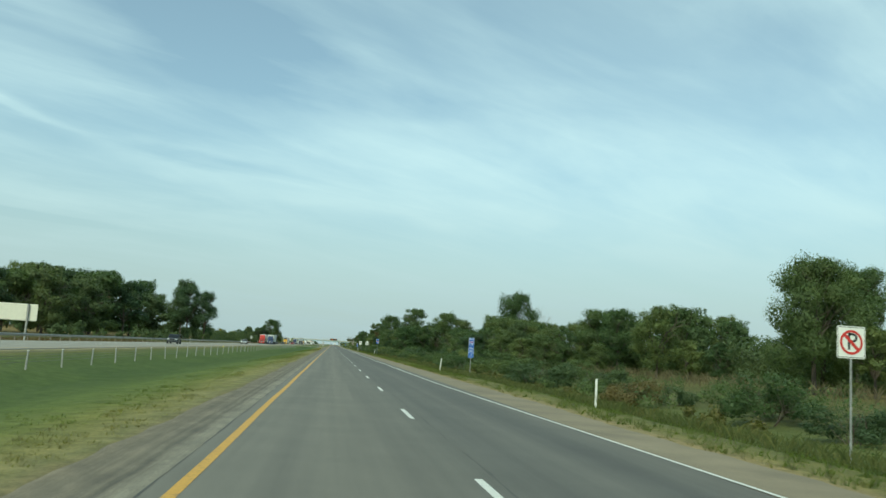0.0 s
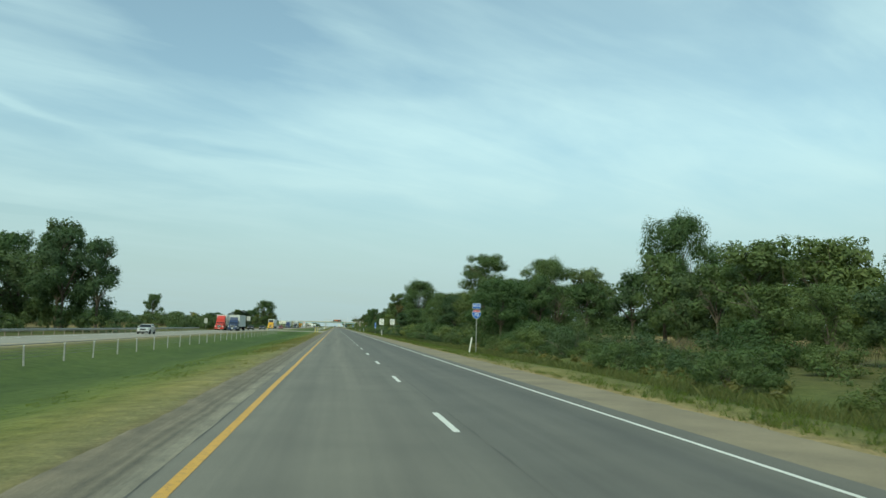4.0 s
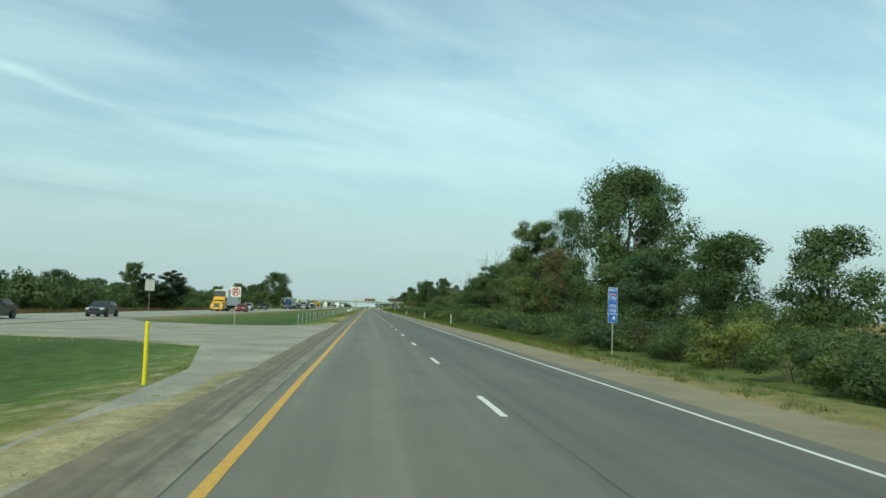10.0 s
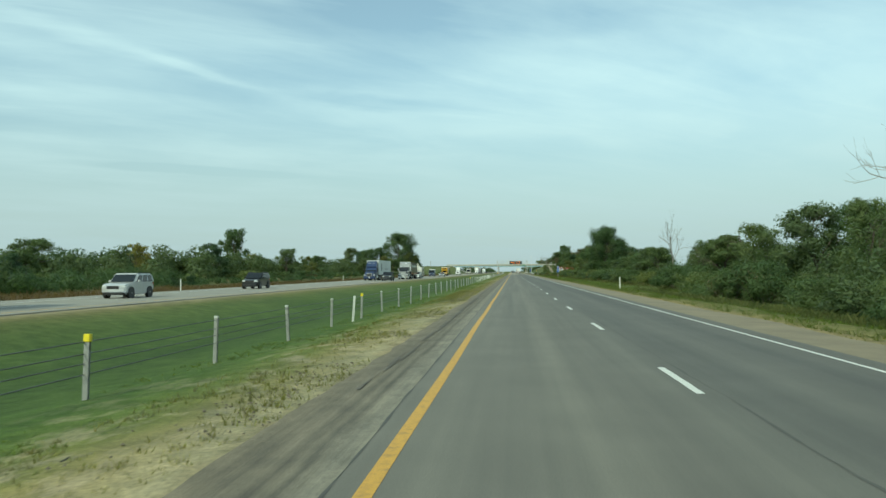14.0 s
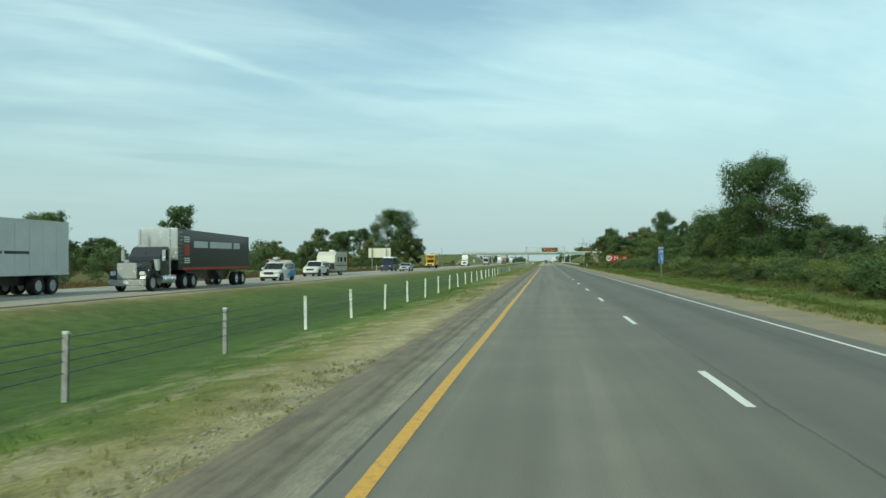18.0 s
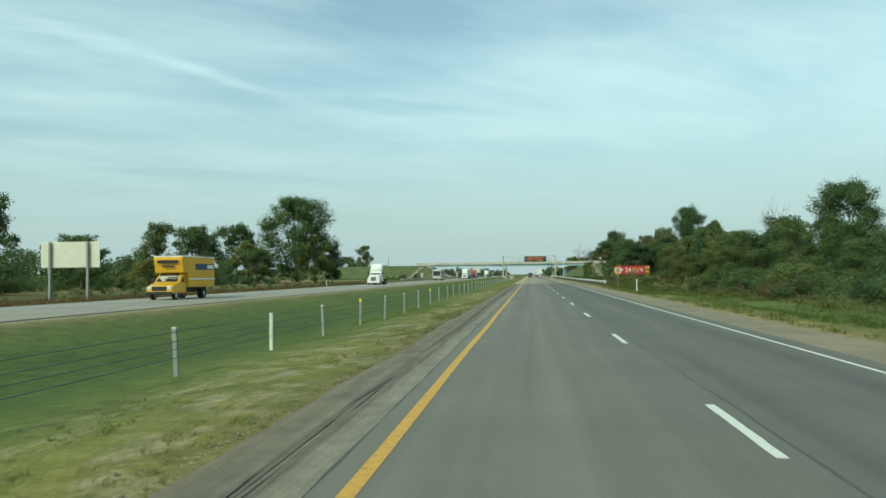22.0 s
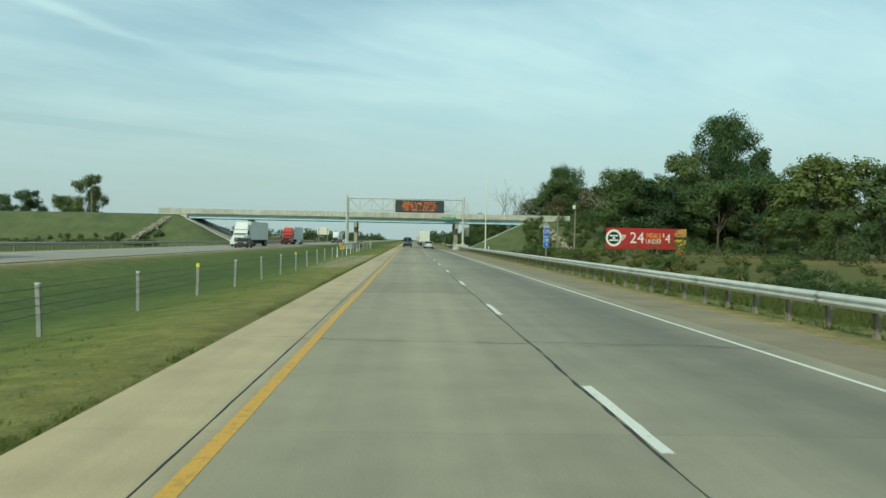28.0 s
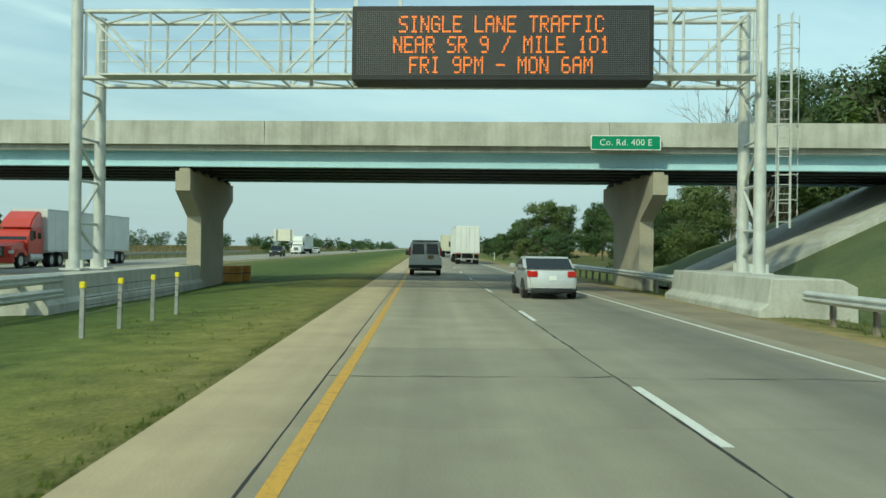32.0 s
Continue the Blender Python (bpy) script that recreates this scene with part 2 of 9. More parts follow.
def ground_material():
    """Verges, grassed median, mown banks and the fields behind, by their distance from the road."""
    m, n, l, p = material("ground")
    dirt, gravel, straw = (0.19, 0.155, 0.105), (0.30, 0.265, 0.20), (0.27, 0.215, 0.105)
    dry, green, dark = (0.20, 0.19, 0.085), (0.075, 0.118, 0.040), (0.055, 0.090, 0.032)
    far, crop = (0.105, 0.11, 0.048), (0.25, 0.19, 0.10)
    left = axis_ramp(n, l, 0, -120, 0, (
        (-119, crop), (-70, (0.20, 0.165, 0.085)), (-58, far), (-48, (0.085, 0.10, 0.042)), (-43, (0.13, 0.115, 0.062)), (-37, (0.135, 0.14, 0.062)), (-35.4, (0.16, 0.15, 0.075)), (-33.9, gravel),
        (-21.6, gravel), (-20.9, (0.19, 0.17, 0.10)), (-19.8, (0.13, 0.145, 0.062)), (-18.4, (0.10, 0.135, 0.05)), (-15.5, green), (-12, dark), (-9.2, green), (-7.2, (0.085, 0.138, 0.042)), (-6.3, (0.115, 0.162, 0.050)),
        (-5.5, (0.155, 0.182, 0.064)), (-5.0, (0.20, 0.20, 0.085)), (-4.5, (0.265, 0.235, 0.135)), (-3.75, (0.36, 0.325, 0.24)), (-3.4, (0.25, 0.215, 0.155)), (-2.4, dirt)), 0.6, 0.6)
    late = axis_ramp(n, l, 0, -120, 0, (
        (-119, crop), (-70, (0.20, 0.165, 0.085)), (-58, far), (-48, (0.085, 0.10, 0.042)), (-43, (0.12, 0.115, 0.06)), (-37, (0.14, 0.14, 0.065)), (-35.4, straw), (-33.9, gravel),
        (-21.6, gravel), (-20.9, (0.18, 0.165, 0.095)), (-19.8, (0.13, 0.14, 0.06)), (-18.4, (0.10, 0.13, 0.05)), (-15.5, (0.085, 0.118, 0.042)), (-12, (0.072, 0.105, 0.037)), (-9.2, (0.09, 0.124, 0.044)), (-7.2, (0.130, 0.158, 0.055)), (-6.0, (0.152, 0.172, 0.059)),
        (-5.0, (0.185, 0.188, 0.070)), (-4.0, (0.19, 0.185, 0.074)), (-3.5, (0.125, 0.13, 0.05)), (-3.2, dirt), (-2.4, dirt)), 0.45, 0.30)
    right = axis_ramp(n, l, 0, 5, 125, (
        (5.5, dirt), (7.4, (0.33, 0.27, 0.175)), (8.2, (0.30, 0.24, 0.145)), (9.0, dry), (10.2, (0.165, 0.165, 0.072)), (12.2, (0.125, 0.155, 0.058)), (15, (0.118, 0.150, 0.054)), (22, far), (40, (0.12, 0.12, 0.052)), (62, crop), (124, crop)), 0.5, 0.35)
    pos = n.new("ShaderNodeNewGeometry").outputs["Position"]
    sep = n.new("ShaderNodeSeparateXYZ")
    l.new(pos, sep.inputs[0])
    side = n.new("ShaderNodeMath")
    side.operation = "GREATER_THAN"
    side.inputs[1].default_value = 2.0
    l.new(sep.outputs[0], side.inputs[0])
    when = n.new("ShaderNodeMapRange")
    when.interpolation_type = "SMOOTHSTEP"
    when.inputs["From Min"].default_value, when.inputs["From Max"].default_value = 655.0, 760.0
    l.new(sep.outputs[1], when.inputs["Value"])
    early = n.new("ShaderNodeMapRange")
    early.interpolation_type = "SMOOTHSTEP"
    early.inputs["From Min"].default_value, early.inputs["From Max"].default_value = 170.0, 300.0
    early.inputs["To Min"].default_value, early.inputs["To Max"].default_value = 0.72, 0.0
    l.new(sep.outputs[1], early.inputs["Value"])
    left = mix(n, l, "MIX", when.outputs[0], left, late)
    left = mix(n, l, "MIX", early.outputs[0], left, late)
    # bare spots where the turf is worn through
    worn = noise_node(n, l, 1.3, 8, "world", (1.0, 0.45, 1), 0.68)
    band = ramp(n, l, axis_ramp(n, l, 0, -8.5, -3.0, ((-8.0, (0, 0, 0)), (-6.3, (0.6, 0.6, 0.6)), (-5.0, (1, 1, 1)), (-4.2, (0.9, 0.9, 0.9)), (-3.5, (0.3, 0.3, 0.3)), (-3.2, (0, 0, 0))), 0.3, 0.2), ((0.0, (0, 0, 0)), (1.0, (1, 1, 1))))
    washed = n.new("ShaderNodeMapRange")
    washed.interpolation_type = "SMOOTHSTEP"
    washed.inputs["From Min"].default_value, washed.inputs["From Max"].default_value = 26.0, 14.0
    far_off = n.new("ShaderNodeMath")
    far_off.operation = "SUBTRACT"
    far_off.inputs[1].default_value = 1022.0
    l.new(sep.outputs[1], far_off.inputs[0])
    dist = n.new("ShaderNodeMath")
    dist.operation = "ABSOLUTE"
    l.new(far_off.outputs[0], dist.inputs[0])
    l.new(dist.outputs[0], washed.inputs["Value"])
    lower = n.new("ShaderNodeMath")
    lower.operation = "MULTIPLY_ADD"
    lower.inputs[1].default_value = 0.20
    l.new(washed.outputs[0], lower.inputs[0])
    l.new(worn, lower.inputs[2])
    worn = lower.outputs[0]
    spot = mix(n, l, "MULTIPLY", 1.0, band, ramp(n, l, worn, ((0.50, (0, 0, 0)), (0.60, (0.9, 0.9, 0.9)))))
    sound = n.new("ShaderNodeMapRange")
    sound.inputs["From Max"].default_value = 0.55
    sound.inputs["To Min"].default_value, sound.inputs["To Max"].default_value = 1.0, 0.1
    l.new(early.outputs[0], sound.inputs["Value"])
    spot = mix(n, l, "MULTIPLY", 1.0, spot, sound.outputs[0])
    mown = n.new("ShaderNodeMapRange")
    mown.inputs["From Min"].default_value, mown.inputs["From Max"].default_value = 856.0, 872.0
    mown.inputs["To Min"].default_value, mown.inputs["To Max"].default_value = 1.0, 0.12
    l.new(sep.outputs[1], mown.inputs["Value"])
    spot = mix(n, l, "MULTIPLY", 1.0, spot, mix(n, l, "LIGHTEN", 1.0, mown.outputs[0], washed.outputs[0]))
    left = mix(n, l, "MIX", spot, left, (0.32, 0.285, 0.215))
    col = mix(n, l, "MIX", side.outputs[0], left, right)
    patch = noise_node(n, l, 0.10, 6)
    tuft = noise_node(n, l, 1.6, 6)
    blade = noise_node(n, l, 14.0, 5, "world", None, 0.7)
    mow = noise_node(n, l, 1.0, 4, "world", (1.1, 0.05, 1))
    col = mix(n, l, "MULTIPLY", 0.6, col, ramp(n, l, patch, ((0.30, (0.75, 0.80, 0.72)), (0.70, (1.28, 1.18, 1.05)))))
    col = mix(n, l, "MULTIPLY", 0.28, col, ramp(n, l, mow, ((0.30, (0.78, 0.82, 0.78)), (0.70, (1.22, 1.16, 1.05)))))
    col = mix(n, l, "MULTIPLY", 0.7, col, ramp(n, l, tuft, ((0.30, (0.62, 0.66, 0.58)), (0.66, (1.30, 1.26, 1.15)))))
    col = mix(n, l, "MULTIPLY", 0.6, col, ramp(n, l, blade, ((0.34, (0.50, 0.54, 0.48)), (0.64, (1.35, 1.30, 1.20)))))
    l.new(col, p.inputs["Base Color"])
    p.inputs["Roughness"].default_value = 0.95
    p.inputs["Specular IOR Level"].default_value = 0.15
    bump(n, l, p, mix(n, l, "ADD", 0.5, tuft, blade), 0.8, 0.09)
    return m


def paint_material(name, colour, wear):
    m, n, l, p = material(name)
    a = noise_node(n, l, 9.0, 6)
    b = noise_node(n, l, 55.0, 3)
    col = ramp(n, l, a, ((0.28, tuple(c * 0.55 + 0.03 for c in colour)), (0.28 + wear, colour)))
    col = mix(n, l, "MULTIPLY", 0.4, col, ramp(n, l, b, ((0.34, (0.55, 0.55, 0.53)), (0.55, (1.05, 1.05, 1.05)))))
    l.new(col, p.inputs["Base Color"])
    p.inputs["Roughness"].default_value = 0.6
    bump(n, l, p, b, 0.2, 0.003)
    return m


def foliage_material(name, a, b, glow=0.35):
    """Leaves: each one a little different, each plant too, and some light comes through."""
    m, n, l, p = material(name)
    isl = n.new("ShaderNodeNewGeometry").outputs["Random Per Island"]
    rnd = n.new("ShaderNodeObjectInfo").outputs["Random"]
    col = ramp(n, l, isl, ((0.0, tuple(c * 0.86 for c in a)), (0.6, tuple(0.75 * c + 0.25 * d for c, d in zip(a, b))), (1.0, tuple(0.2 * c + 0.8 * d for c, d in zip(a, b)))))
    col = mix(n, l, "MULTIPLY", 0.8, col, ramp(n, l, rnd, ((0.0, (0.60, 0.74, 0.70)), (0.35, (0.86, 0.92, 0.90)), (0.7, (1.12, 1.08, 1.0)), (1.0, (1.62, 1.34, 1.02)))))
    big = noise_node(n, l, 0.35, 3)
    col = mix(n, l, "MULTIPLY", 0.5, col, ramp(n, l, big, ((0.32, (0.62, 0.68, 0.66)), (0.68, (1.34, 1.26, 1.1)))))
    l.new(col, p.inputs["Base Color"])
    p.inputs["Roughness"].default_value = 0.6
    p.inputs["Specular IOR Level"].default_value = 0.25
    tr = n.new("ShaderNodeBsdfTranslucent")
    l.new(mix(n, l, "MULTIPLY", 1.0, col, (1.25, 1.35, 0.6)), tr.inputs[0])
    ms = n.new("ShaderNodeMixShader")
    ms.inputs[0].default_value = glow
    l.new(p.outputs[0], ms.inputs[1])
    l.new(tr.outputs[0], ms.inputs[2])
    l.new(ms.outputs[0], n["Material Output"].inputs[0])
    return m


def glowing(name, colour, strength):
    m, n, l, p = material(name)
    p.inputs["Base Color"].default_value = (*[c * 0.3 for c in colour], 1)
    p.inputs["Emission Color"].default_value = (*colour, 1)
    p.inputs["Emission Strength"].default_value = strength
    return m


ASPHALT, SLAB, GROUND = asphalt_material(), concrete_road_material(), ground_material()
OPP_ROAD = surface("old_concrete", (0.25, 0.235, 0.20), (0.33, 0.31, 0.26), 0.85, 0, 0.25, 20, 0.35, 0.2, "world")


def shoulder_material():
    """Old asphalt under dirt, with wheel ruts worn along it."""
    m, n, l, p = material("dirty_shoulder")
    base = axis_ramp(n, l, 0, -3.7, -2.2, (
        (-3.6, (0.22, 0.185, 0.13)), (-3.25, (0.19, 0.162, 0.117)), (-3.05, (0.165, 0.143, 0.106)), (-2.86, (0.20, 0.174, 0.13)), (-2.74, (0.135, 0.119, 0.092)),
        (-2.64, (0.195, 0.172, 0.13)), (-2.54, (0.125, 0.113, 0.09)), (-2.46, (0.215, 0.193, 0.15)), (-2.3, (0.245, 0.225, 0.18))), 0.10, 0.5)
    streak = noise_node(n, l, 1.0, 6, "world", (9.0, 0.22, 1), 0.7)
    blot = noise_node(n, l, 1.5, 8, "world", (1.0, 0.5, 1), 0.7)
    grain = noise_node(n, l, 38.0, 4)
    col = mix(n, l, "MULTIPLY", 0.5, base, ramp(n, l, streak, ((0.34, (0.58, 0.57, 0.55)), (0.66, (1.25, 1.24, 1.20)))))
    col = mix(n, l, "MULTIPLY", 0.8, col, ramp(n, l, blot, ((0.36, (0.66, 0.66, 0.66)), (0.62, (1.22, 1.2, 1.15)))))
    col = mix(n, l, "MULTIPLY", 0.5, col, ramp(n, l, grain, ((0.35, (0.55, 0.55, 0.55)), (0.64, (1.2, 1.2, 1.2)))))
    l.new(col, p.inputs["Base Color"])
    p.inputs["Roughness"].default_value = 0.93
    bump(n, l, p, mix(n, l, "ADD", 0.5, streak, grain), 0.6, 0.02)
    return m


SHOULDER_L = shoulder_material()
SHOULDER_R = surface("gravel_shoulder", (0.20, 0.165, 0.11), (0.305, 0.25, 0.165), 0.92, 0, 0.5, 40, 0.45, 0.5, "world")
STRIP = surface("shoulder_strip", (0.17, 0.158, 0.13), (0.26, 0.24, 0.195), 0.9, 0, 0.8, 30, 0.35, 0.3, "world")
GRAVEL = surface("crossover_gravel", (0.235, 0.22, 0.178), (0.40, 0.365, 0.30), 0.93, 0, 0.35, 9, 0.6, 1.0, "world")
STONE = surface("pale_stone", (0.29, 0.26, 0.20), (0.42, 0.38, 0.30), 0.9, 0, 2.5, 30, 0.4, 0.4)
TAR = surface("joint_sealer", (0.018, 0.017, 0.016), (0.035, 0.033, 0.03), 0.7, 0, 3, 30, 0.3, 0.1, "world")
SEAM_TAR = surface("old_seam", (0.075, 0.072, 0.065), (0.11, 0.105, 0.093), 0.8, 0, 3, 30, 0.3, 0.1, "world")
CABLE = surface("wire_rope", (0.10, 0.105, 0.105), (0.17, 0.175, 0.17), 0.6, 0.4, 4, 40, 0.3, 0.05)
STAIN = surface("oil_film", (0.105, 0.10, 0.088), (0.14, 0.132, 0.113), 0.6, 0, 5, 40, 0.4, 0.1, "world")
SKID = surface("rubber_mark", (0.105, 0.094, 0.074), (0.165, 0.145, 0.112), 0.85, 0, 4, 30, 0.5, 0.2, "world")
YELLOW, WHITE = paint_material("yellow_road_paint", (0.60, 0.33, 0.045), 0.22), paint_material("white_road_paint", (0.70, 0.69, 0.64), 0.12)


def weathered_concrete():
    """Cast concrete with dark runs of water and pale patches."""
    m, n, l, p = material("cast_concrete")
    blot = noise_node(n, l, 0.55, 7, "world", None, 0.62)
    run = noise_node(n, l, 1.0, 6, "world", (2.6, 2.6, 0.30), 0.6)
    grain = noise_node(n, l, 16.0, 4)
    col = ramp(n, l, blot, ((0.30, (0.40, 0.39, 0.345)), (0.55, (0.52, 0.515, 0.465)), (0.72, (0.60, 0.595, 0.545))))
    col = mix(n, l, "MULTIPLY", 0.6, col, ramp(n, l, run, ((0.34, (0.62, 0.62, 0.60)), (0.58, (1.0, 1.0, 1.0)))))
    col = mix(n, l, "MULTIPLY", 0.25, col, ramp(n, l, grain, ((0.3, (0.5, 0.5, 0.5)), (0.65, (1, 1, 1)))))
    l.new(col, p.inputs["Base Color"])
    p.inputs["Roughness"].default_value = 0.87
    bump(n, l, p, grain, 0.2, 0.01)
    return m


CONCRETE = weathered_concrete()
PIER = surface("pier_concrete", (0.37, 0.335, 0.265), (0.47, 0.43, 0.345), 0.85, 0, 0.5, 14, 0.3, 0.2, "world")
BLUE_STEEL = surface("pale_blue_painted_steel", (0.40, 0.60, 0.68), (0.48, 0.68, 0.75), 0.5, 0, 0.5, 8, 0.15, 0.03, "world")
DARK_STEEL = surface("dark_blue_grey_steel", (0.035, 0.045, 0.055), (0.06, 0.07, 0.08), 0.6, 0, 1, 10, 0.3, 0.05)
GALV = surface("galvanised_steel", (0.52, 0.53, 0.51), (0.66, 0.67, 0.64), 0.5, 0.25, 2.0, 40, 0.2, 0.05)
GALV_POST = surface("weathered_steel_post", (0.27, 0.275, 0.27), (0.40, 0.405, 0.39), 0.6, 0.25, 4.0, 40, 0.4, 0.1)
WHITE_POST = surface("white_plastic_post", (0.66, 0.66, 0.62), (0.80, 0.80, 0.77), 0.5, 0, 3, 40, 0.15, 0.02)
YELLOW_PLASTIC = surface("yellow_plastic", (0.72, 0.58, 0.02), (0.85, 0.70, 0.04), 0.5, 0, 3, 40, 0.1, 0.02)
WOOD = surface("weathered_timber", (0.20, 0.17, 0.135), (0.31, 0.27, 0.22), 0.9, 0, 1.5, 18, 0.5, 0.4)
BARK = surface("bark", (0.075, 0.06, 0.045), (0.14, 0.115, 0.088), 0.95, 0, 1.2, 12, 0.6, 0.6)
GREY_BARK = surface("grey_dead_wood", (0.20, 0.18, 0.155), (0.30, 0.275, 0.24), 0.95, 0, 1.2, 12, 0.5, 0.5)
LEAF = foliage_material("summer_leaves", (0.088, 0.132, 0.058), (0.135, 0.180, 0.078), 0.32)
LEAF_DARK = foliage_material("dark_leaves", (0.068, 0.108, 0.058), (0.108, 0.150, 0.074), 0.30)
LEAF_LIGHT = foliage_material("pale_leaves", (0.115, 0.155, 0.064), (0.175, 0.212, 0.088), 0.32)
LEAF_GOLD = foliage_material("turning_leaves", (0.145, 0.158, 0.054), (0.21, 0.21, 0.078), 0.3)
LEAF_RUST = foliage_material("rusty_leaves", (0.110, 0.105, 0.060), (0.145, 0.125, 0.068), 0.3)
NEEDLE = foliage_material("pine_needles", (0.028, 0.048, 0.028), (0.046, 0.070, 0.036), 0.2)
WEED = foliage_material("tall_weeds", (0.115, 0.125, 0.045), (0.23, 0.195, 0.085))
BLADE = foliage_material("grass_blades", (0.115, 0.160, 0.054), (0.175, 0.205, 0.078), 0.55)
STRAW = foliage_material("dry_grass", (0.25, 0.22, 0.115), (0.38, 0.33, 0.18), 0.55)
CLOD = surface("dry_clods", (0.11, 0.092, 0.066), (0.19, 0.16, 0.115), 0.95, 0, 3, 30, 0.4, 0.4)
RUBBER = surface("torn_rubber", (0.018, 0.017, 0.016), (0.035, 0.033, 0.03), 0.85, 0, 6, 40, 0.3, 0.3)
HUSK = foliage_material("ripe_crop", (0.165, 0.135, 0.088), (0.23, 0.19, 0.125))
BROWN_WEED = foliage_material("brown_weeds", (0.125, 0.095, 0.062), (0.19, 0.145, 0.092))


# ---- building helpers ----
def part(name, bm, mat, parent=None, label=""):
    me = bpy.data.meshes.new(name)
    bm.to_mesh(me)
    bm.free()
    me.materials.append(mat)
    ob = new(name, me)
    if parent:
        ob.parent = parent
    return tagged(ob, label)


def mesh_part(name, verts, faces, mat, parent=None, label="", smooth=False):
    me = bpy.data.meshes.new(name)
    me.from_pydata(verts, [], faces)
    me.materials.append(mat)
    if smooth:
        me.polygons.foreach_set("use_smooth", [True] * len(me.polygons))
    ob = new(name, me)
    if parent:
        ob.parent = parent
    return tagged(ob, label)


def empty(name, x=0, y=0, z=0, rz=0):
    ob = new(name)
    ob.empty_display_size = 0.2
    ob.matrix_basis = pose(x, y, z, 0, 0, rz)
    return ob


def box(bm, x0, y0, z0, x1, y1, z1, bev=0.0):
    r = bmesh.ops.create_cube(bm, size=1.0, matrix=Matrix.Translation(((x0 + x1) / 2, (y0 + y1) / 2, (z0 + z1) / 2)) @ Matrix.Diagonal((abs(x1 - x0), abs(y1 - y0), abs(z1 - z0), 1)))
    if bev:
        es = list({e for v in r["verts"] for e in v.link_edges})
        bmesh.ops.bevel(bm, geom=es, offset=bev, segments=2, affect="EDGES", clamp_overlap=True)
    return bm


def rod(bm, a, b, r0, r1=None, seg=8, caps=True):
    a, b = Vector(a), Vector(b)
    d = b - a
    m = Matrix.Translation((a + b) / 2) @ d.to_track_quat("Z", "Y").to_matrix().to_4x4()
    bmesh.ops.create_cone(bm, cap_ends=caps, segments=seg, radius1=r0, radius2=r0 if r1 is None else r1, depth=d.length, matrix=m)
    return bm


def prism(bm, outline, axis, lo, hi):
    """A flat outline of (u, v) drawn out along an axis: 'x' gives (y, z) outlines, 'y' gives (x, z), 'z' gives (x, y)."""
    def at(u, v, w):
        return {"x": (w, u, v), "y": (u, w, v), "z": (u, v, w)}[axis]
    a = [bm.verts.new(at(u, v, lo)) for u, v in outline]
    b = [bm.verts.new(at(u, v, hi)) for u, v in outline]
    bm.faces.new(a)
    bm.faces.new(list(reversed(b)))
    k = len(outline)
    for i in range(k):
        bm.faces.new((a[i], b[i], b[(i + 1) % k], a[(i + 1) % k]))
    bmesh.ops.recalc_face_normals(bm, faces=bm.faces)
    return bm


def B():
    return bmesh.new()

# ---- the highway and its ground ----
X_YELLOW, X_DASH, X_WHITE = -1.80, 1.90, 5.44
SEAM = 889.0
Y_START, Y_END = -260.0, 3200.0


def lerp_table(x, table):
    return float(np.interp(x, [a for a, _ in table], [b for _, b in table]))


PROFILE = ((-400, 0.4), (-120, 0.1), (-60, -0.2), (-46, -0.55), (-41, -0.75), (-36, -0.2), (-34, -0.06), (-21.4, -0.06), (-19.5, -0.2), (-16, -0.75), (-13, -1.0), (-10, -0.75),
           (-7.7, -0.42), (-5.6, -0.17), (-4.2, -0.08), (-3.0, -0.055), (6.5, -0.055), (8.3, -0.09), (10.5, -0.18), (12.2, -0.4), (14.2, -0.75), (16.5, -0.7), (22, -0.4), (40, -0.1), (120, 0.2), (400, 0.6))


def fill(x, y):
    """How far the crossover's fill lifts the median at a place, 0 to 1."""
    if not -21.4 < x < -3.0:
        return 0.0
    d = max(0.0, abs(y - 390.0) - 20.0)
    return max(0.0, 1 - d / 9.0)


def lift(x, y):
    """The median rises towards the overpass."""
    if not -21.4 < x < -3.0:
        return 0.0
    f = min(1.0, max(0.0, (y - 1000.0) / 60.0))
    return 0.72 * f * f * (3 - 2 * f)


def ground_height(x, y):
    s = max(fill(x, y), lift(x, y))
    return lerp_table(x, PROFILE) * (1 - s) - 0.10 * s


